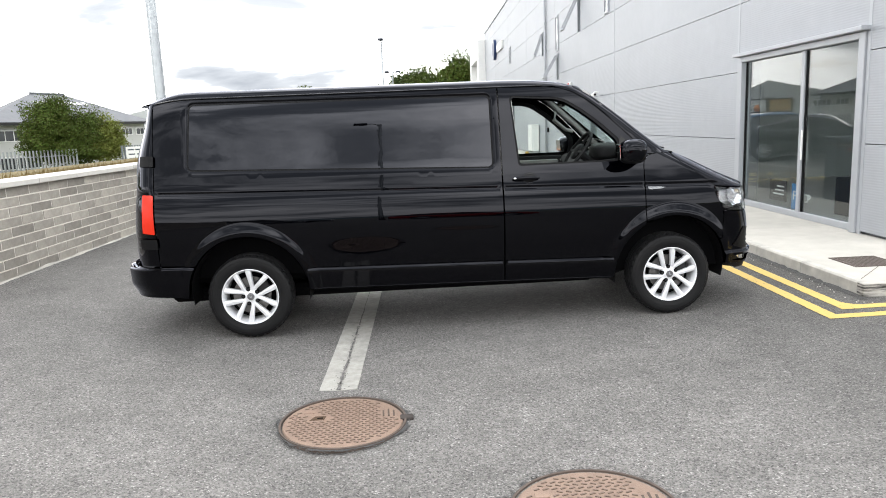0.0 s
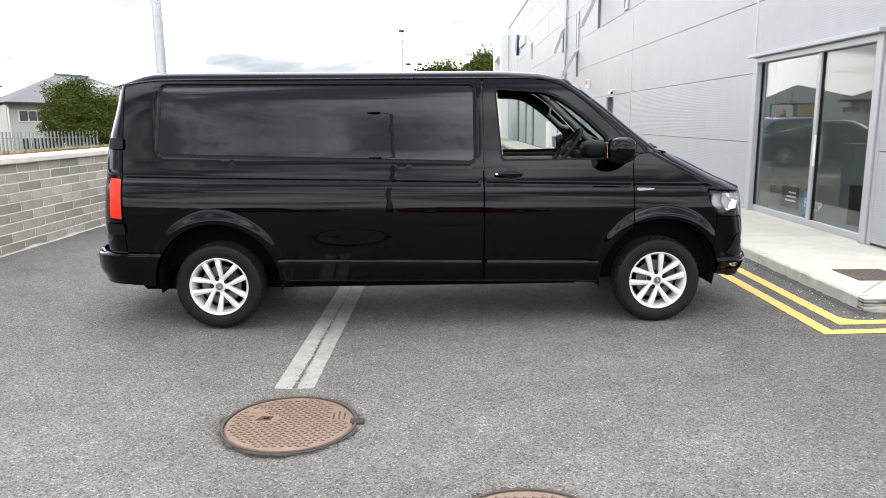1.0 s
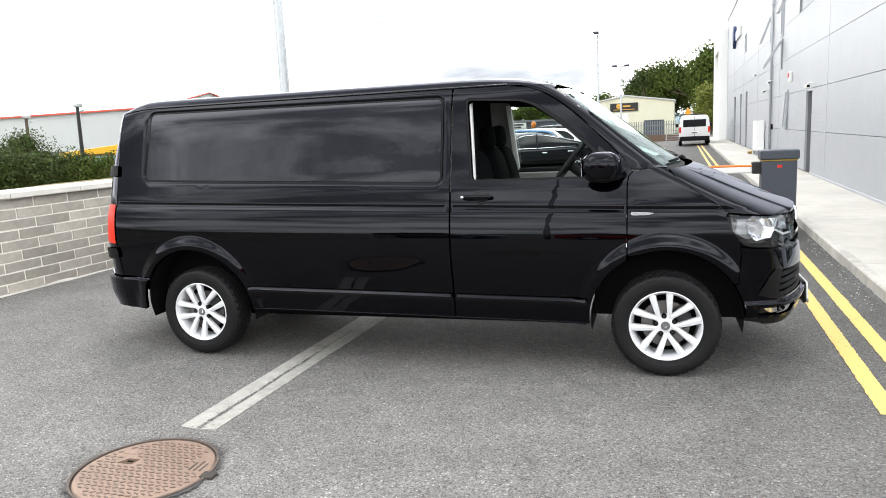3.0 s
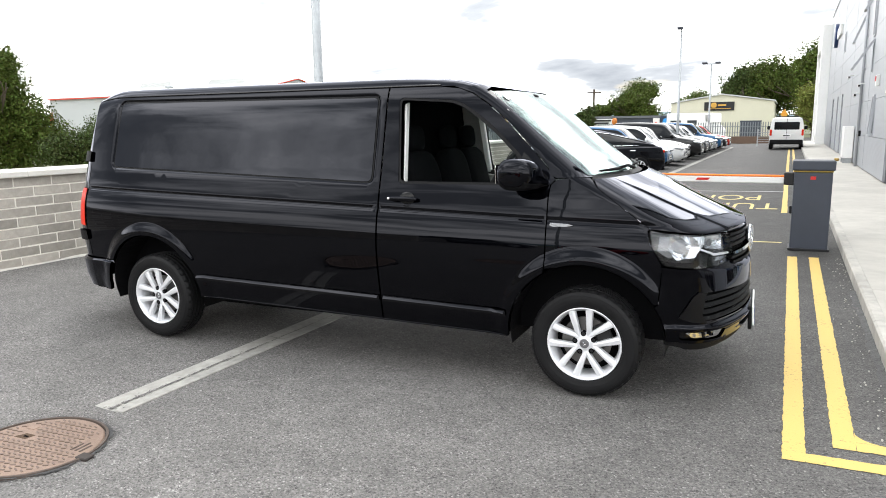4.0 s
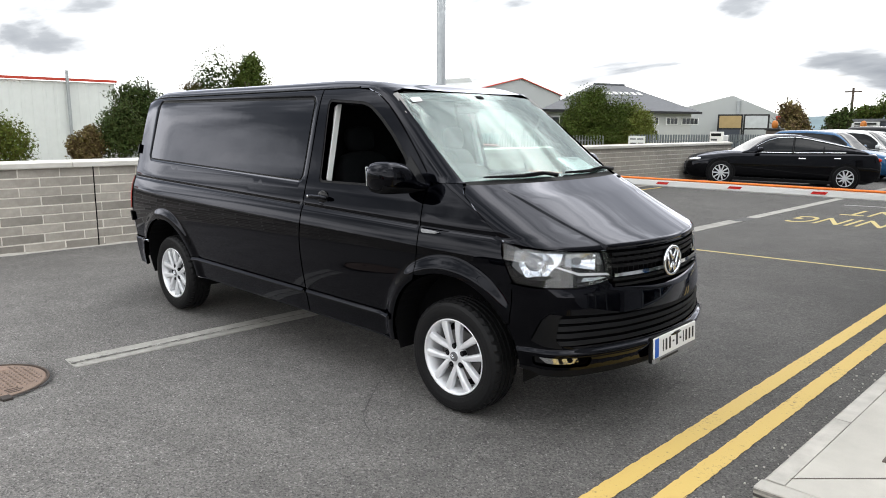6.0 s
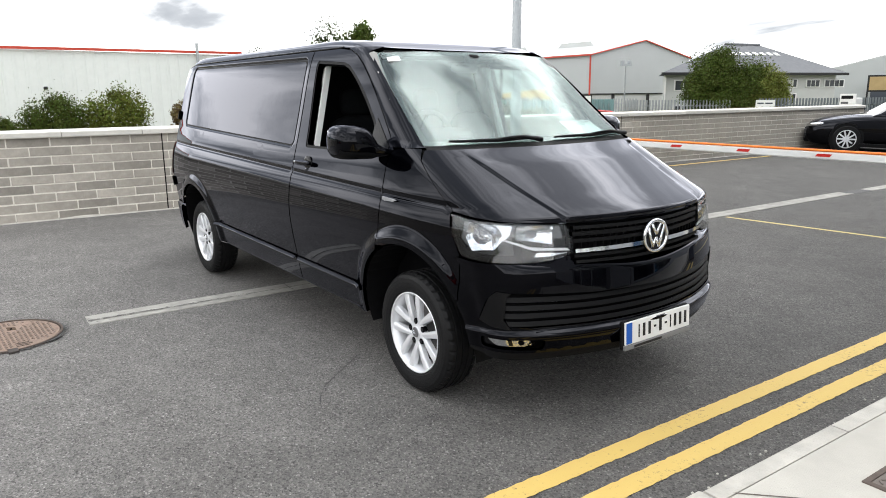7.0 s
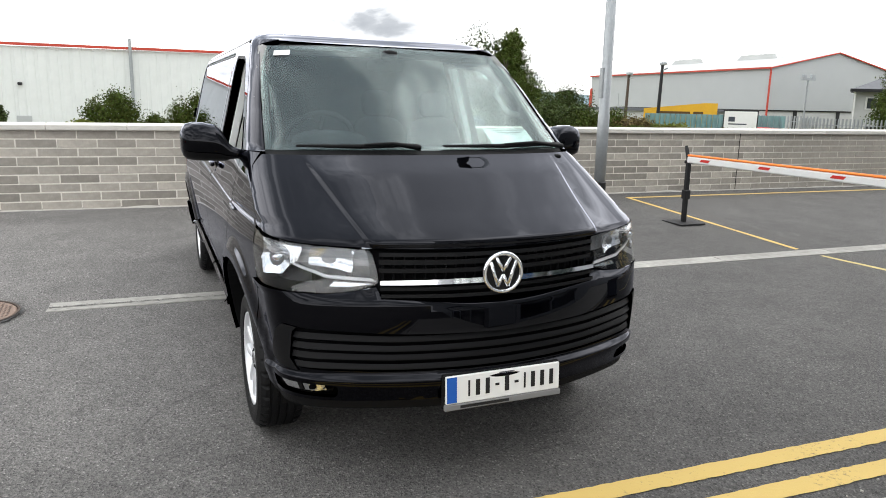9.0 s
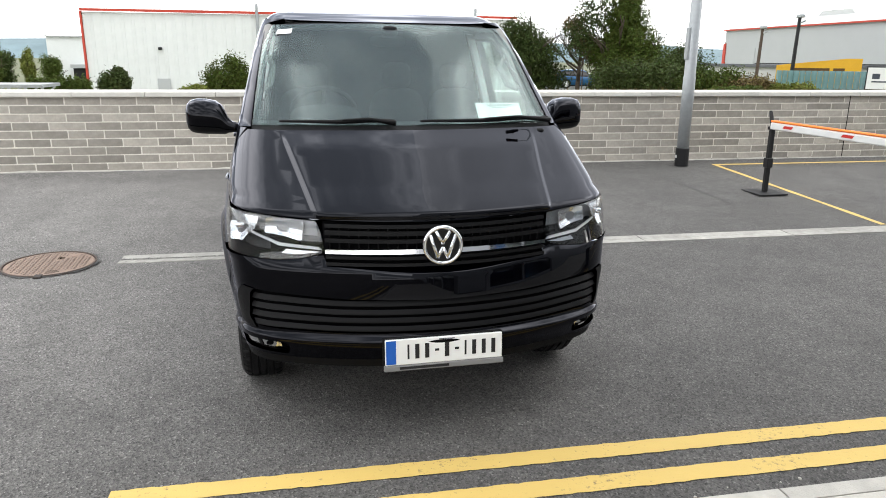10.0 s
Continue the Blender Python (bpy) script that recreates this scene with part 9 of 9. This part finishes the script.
def paint_of(name, c, metal=.2):
    return mat(name, c, .3, metal, coat=1.0, coat_rough=.02, coat_ior=1.4, spec=.2)


P_LACQ = lacquer_mat("car_gloss_black", (.0012, .0012, .0015), .025)
P_BLACK, P_NAVY, P_WHITE = paint_of("car_black", (.003, .003, .0035), 0), paint_of("car_blue", (.015, .085, .20)), paint_of("car_white", (.70, .70, .69), 0)
P_SILVER, P_GREY, P_RED, P_DGREY = paint_of("car_silver", (.42, .43, .44), .6), paint_of("car_grey", (.10, .105, .11), .4), paint_of("car_red", (.42, .022, .016), .1), paint_of("car_dark_grey", (.03, .032, .036), .3)
ROW = [
    ("gloss black fastback saloon parked nose to the wall", P_LACQ, "fastback", 4.92, 1.87, 1.42, 16.8, -3.08, 216),
    ("blue hatchback parked nose to the lane", P_NAVY, "hatch", 4.25, 1.79, 1.47, 22.3, -3.30, 0),
    ("white hatchback parked nose to the lane", P_WHITE, "hatch", 4.25, 1.79, 1.50, 25.0, -3.10, 0),
    ("white small car parked nose to the lane", P_WHITE, "hatch", 4.0, 1.75, 1.46, 27.7, -3.20, 0),
    ("black sports utility car parked nose to the lane", P_BLACK, "suv", 4.5, 1.84, 1.62, 30.4, -3.15, 0),
    ("dark grey estate parked nose to the lane", P_DGREY, "suv", 4.4, 1.84, 1.60, 33.0, -3.15, 0),
    ("grey hatchback parked nose to the lane", P_GREY, "hatch", 4.25, 1.79, 1.50, 35.6, -3.10, 0),
    ("silver hatchback parked nose to the lane", P_SILVER, "hatch", 4.25, 1.79, 1.47, 38.2, -3.10, 0),
    ("dark blue sports utility car parked nose to the lane", P_NAVY, "suv", 4.4, 1.84, 1.62, 40.8, -3.10, 0),
    ("black hatchback parked nose to the lane", P_BLACK, "hatch", 4.25, 1.79, 1.50, 43.4, -2.95, 0),
    ("red hatchback parked at the row's end", P_RED, "hatch", 4.1, 1.75, 1.47, 46.0, -2.85, 0),
]
for lab, pt, st, L, W, H, y, x, turn in ROW:
    make_car(lab, pt, st, L, W, H, SITE @ pose(x, y, ground_z(x) + .0, 0, 0, turn) @ pose(0, 0, 0, 0, 2.2 if turn == 0 else -2.2, 0))
# cars that show only as reflections and over the wall
make_car("red hatchback parked behind the viewpoint", P_RED, "hatch", 4.2, 1.79, 1.47, SITE @ pose(1.8, -15.5, 0, 0, 0, 0))
make_car("dark grey hatchback parked behind the viewpoint", P_GREY, "hatch", 4.2, 1.79, 1.47, SITE @ pose(-4.0, -16.5, .1, 0, 0, 0))
make_car("red saloon parked beyond the wall", P_RED, "hatch", 4.2, 1.78, 1.45, SITE @ pose(-23.6, 26.5, -.75, 0, 0, -130))
make_car("blue hatchback parked in the far yard", P_NAVY, "hatch", 4.2, 1.78, 1.45, SITE @ pose(-50, 21.2, -.5, 0, 0, 80))


def white_van(m):
    """Boxy white delivery van, seen from behind."""
    v = thing("white_van", "white panel van parked on the double yellow lines", "van", m)
    L, hw, H = 4.9, .93, 1.93
    prof = [(-L / 2, .36), (L / 2, .36), (L / 2, .85), (L / 2 - .25, 1.02), (L / 2 - .95, 1.2), (L / 2 - 1.75, H - .05), (L / 2 - 2.2, H), (-L / 2 + .15, H), (-L / 2 + .04, H - .06), (-L / 2, 1.1)]
    bm = bmesh.new()
    rows = []
    for y, top in ((-hw, -.22), (-hw * .92, -.05), (-hw * .78, 0), (hw * .78, 0), (hw * .92, -.05), (hw, -.22)):
        rows.append([bm.verts.new((x, y * (1 - .10 * max(0, z - 1.1)), z + (top if z > 1.7 else 0))) for x, z in prof])
    k = len(prof)
    for a, b in zip(rows, rows[1:]):
        for i in range(k):
            bm.faces.new((a[i], a[(i + 1) % k], b[(i + 1) % k], b[i]))
    bm.faces.new(rows[0])
    bm.faces.new(rows[-1][::-1])
    bmesh.ops.recalc_face_normals(bm, faces=bm.faces[:])
    part("body", bm, P_WHITE, v)
    part("rear_window", box((-L / 2 - .02, -.68, 1.2), (-L / 2 + .05, .68, 1.66), .03), M_CARGLASS, v, "dark rear window")
    for s in (-1, 1):
        part("tail_lamp", box((-L / 2 - .025, s * .86 - .06, .85), (-L / 2 + .1, s * .86 + .06, 1.22), .02), M_TAIL, v, "red tail lamp")
        part("side_window", box((.6, s * .86 - .05, 1.2), (1.5, s * .86 + .05, 1.62), .02), M_CARGLASS, v)
        part("door_mirror", superblob(.08, .1, .12, .6, .6, 14, 10, pose(1.35, s * 1.08, 1.3)), M_BLACKP, v, smooth=True)
        for x in (-1.5, 1.5):
            car_wheel(v, x, s * .84, s, .33, 5)
    part("rear_bumper", box((-L / 2 - .08, -.9, .34), (-L / 2 + .2, .9, .62), .04), M_BLACKP, v)
    part("rear_plate", box((-L / 2 - .03, -.26, .80), (-L / 2 - .005, .26, .92)), M_PLATE, v, "white plate with a dark bar")
    part("plate_bar", box((-L / 2 - .033, -.18, .83), (-L / 2 - .031, .18, .88)), M_INK, v)
    part("door_seam", box((-L / 2 - .006, -.01, .6), (-L / 2 - .003, .01, 1.85)), M_BLACKP, v)
    part("roof_rack", box((-1.6, -.6, H + .03), (.3, .6, H + .07), .01), M_BLACKSTEEL, v)


white_van(SITE @ pose(2.55, 45.0, 0, 0, 0, 90))

# lettering on the lane, facing the traffic that comes the other way
for text, xc, yc, wd, ht in (("TURNING", 1.20, 10.27, 2.86, 1.08), ("POINT", 1.24, 12.0, 2.06, 1.08)):
    ob = letters("road_lettering", text, 1.0, .0, M_PALEYEL, EYE4, label="faded yellow words painted on the tarmac", category="road marking", kind="structure")
    vx = [v.co.x for v in ob.data.vertices]
    vy = [v.co.y for v in ob.data.vertices]
    for v in ob.data.vertices:
        v.co.x = (v.co.x - (min(vx) + max(vx)) / 2) * wd / (max(vx) - min(vx))
        v.co.y = (v.co.y - (min(vy) + max(vy)) / 2) * ht / (max(vy) - min(vy))
    ob.matrix_basis = SITE @ pose(xc, yc, ground_z(xc) + .006, 0, 1.03, 180)

# ---- block wall, piece by piece ----


def build_block_wall():
    wall = thing("wall_boundary", "grey concrete block boundary wall with pale precast coping", "wall", SITE, kind="structure")
    base = ground_z(WALL_X)
    y0, y1 = -13.5, 18.0
    part("mortar_core", box((WALL_X - .212, y0, -.1), (WALL_X - .0035, y1, base + 9 * .11 + .002)), M_MORTAR, wall, "pale mortar")
    bw, bh, px, pz = .437, .097, .45, .11
    me = mesh_of("brick", box((-.22, -bw / 2, 0), (0, bw / 2, bh), .004), M_BLOCK)
    cut = {}
    rng = random.Random(3)
    rest = bmesh.new()
    n = 0
    joints = (-.52, 8.2)
    for r in range(9):
        y = y0 + (.225 if r % 2 else 0)
        while y + px < y1:
            yc = y + px / 2
            jog = rng.uniform(-.0025, .0025)
            if any(abs(yc - j) < px / 2 for j in joints):
                # half blocks either side of a movement joint
                j = [q for q in joints if abs(yc - q) < px / 2][0]
                for a, b in ((y + .005, j - .006), (j + .006, y + px - .005)):
                    if b - a > .04:
                        part("brick", box((-.22, a, 0), (0, b, bh), .004), M_BLOCK, wall).matrix_basis = pose(WALL_X + jog, 0, base + .006 + r * pz)
                        n += 1
            elif -6.6 < yc < 8.6 and n < 330:
                ob = new("brick", me)
                ob.parent = wall
                ob.matrix_basis = pose(WALL_X + jog, yc, base + .006 + r * pz, 0, 0, rng.uniform(-.25, .25))
                n += 1
            else:
                box_into(rest, (WALL_X - .22 + jog, yc - bw / 2, base + .006 + r * pz), (WALL_X + jog, yc + bw / 2, base + .006 + r * pz + bh))
            y += px
    tagged(part("far_bricks", rest, M_BLOCK, wall), kind="stuff")
    for j in joints:
        part("movement_joint", box((WALL_X - .02, j - .007, base), (WALL_X - .001, j + .007, base + .99)), M_DARK, wall, "dark movement joint")
    zt = base + 9 * pz + .004
    y = y0
    k = 0
    while y < y1:
        ln = .91
        prof = [(WALL_X - .262, zt), (WALL_X + .042, zt), (WALL_X + .042, zt + .055), (WALL_X - .11, zt + .085), (WALL_X - .262, zt + .055)]
        part("coping", prism(prof, y + .004, min(y + ln - .004, y1), "y"), M_COPING, wall)
        y += ln
    # ragged mortar fillet along the foot
    bm = bmesh.new()
    rows = []
    yy = y0
    while yy < y1:
        w = .018 + .03 * max(0, noise.noise((yy * 1.7, 0, 4))) + rng.uniform(0, .012)
        h = .012 + .03 * max(0, noise.noise((yy * 2.3, 5, 1)))
        rows.append([bm.verts.new(p) for p in ((WALL_X - .004, yy, base + h), (WALL_X + w * .5, yy, base + h * .6 + .002), (WALL_X + w, yy, ground_z(WALL_X + w) - .002))])
        yy += .09
    for a, b in zip(rows, rows[1:]):
        for i in range(2):
            bm.faces.new((a[i], a[i + 1], b[i + 1], b[i]))
    bmesh.ops.recalc_face_normals(bm, faces=bm.faces[:])
    part("mortar_fillet", bm, M_KERB, wall)
    # white meter pillar past the wall's end
    mp = thing("meter_pillar", "small white service pillar at the wall's end", "pillar", SITE @ pose(-5.35, 18.4, ground_z(-4.9)))
    part("pillar", box((-.2, -.2, 0), (.2, .2, 1.25), .02), M_WHITEP, mp)
    part("board", box((-.22, -.23, 1.0), (.22, -.21, 1.36)), M_WHITEP, mp)
    part("board_mark", box((-.18, -.236, 1.22), (.14, -.231, 1.31)), M_BLACKP, mp)
    part("board_mark", box((-.18, -.236, 1.08), (.02, -.231, 1.14)), M_LAMPGREY, mp)
    # dry grass along the top of the bank
    rng2 = np.random.RandomState(8)
    verts, faces = [], []
    for _ in range(9000):
        y = rng2.uniform(.4, 16)
        x = -5.1 - abs(rng2.normal(0, .5))
        z = land_z(x, y)
        h = rng2.uniform(.03, .11)
        a = rng2.uniform(0, 6.28)
        dx, dy = .012 * math.cos(a), .012 * math.sin(a)
        lx, ly = rng2.uniform(-.04, .04, 2)
        i = len(verts)
        verts += [(x - dx, y - dy, z), (x + dx, y + dy, z), (x + lx, y + ly, z + h)]
        faces.append((i, i + 1, i + 2))
    me2 = bpy.data.meshes.new("grass_tufts")
    me2.from_pydata(verts, [], faces)
    me2.materials.append(mat("dry_grass", (.17, .125, .05), .9, var=.25, scale=3))
    g = new("grass_tufts", me2)
    g.matrix_basis = SITE
    tagged(g, "dry brown-green grass along the bank top", "grass", kind="stuff")


build_block_wall()
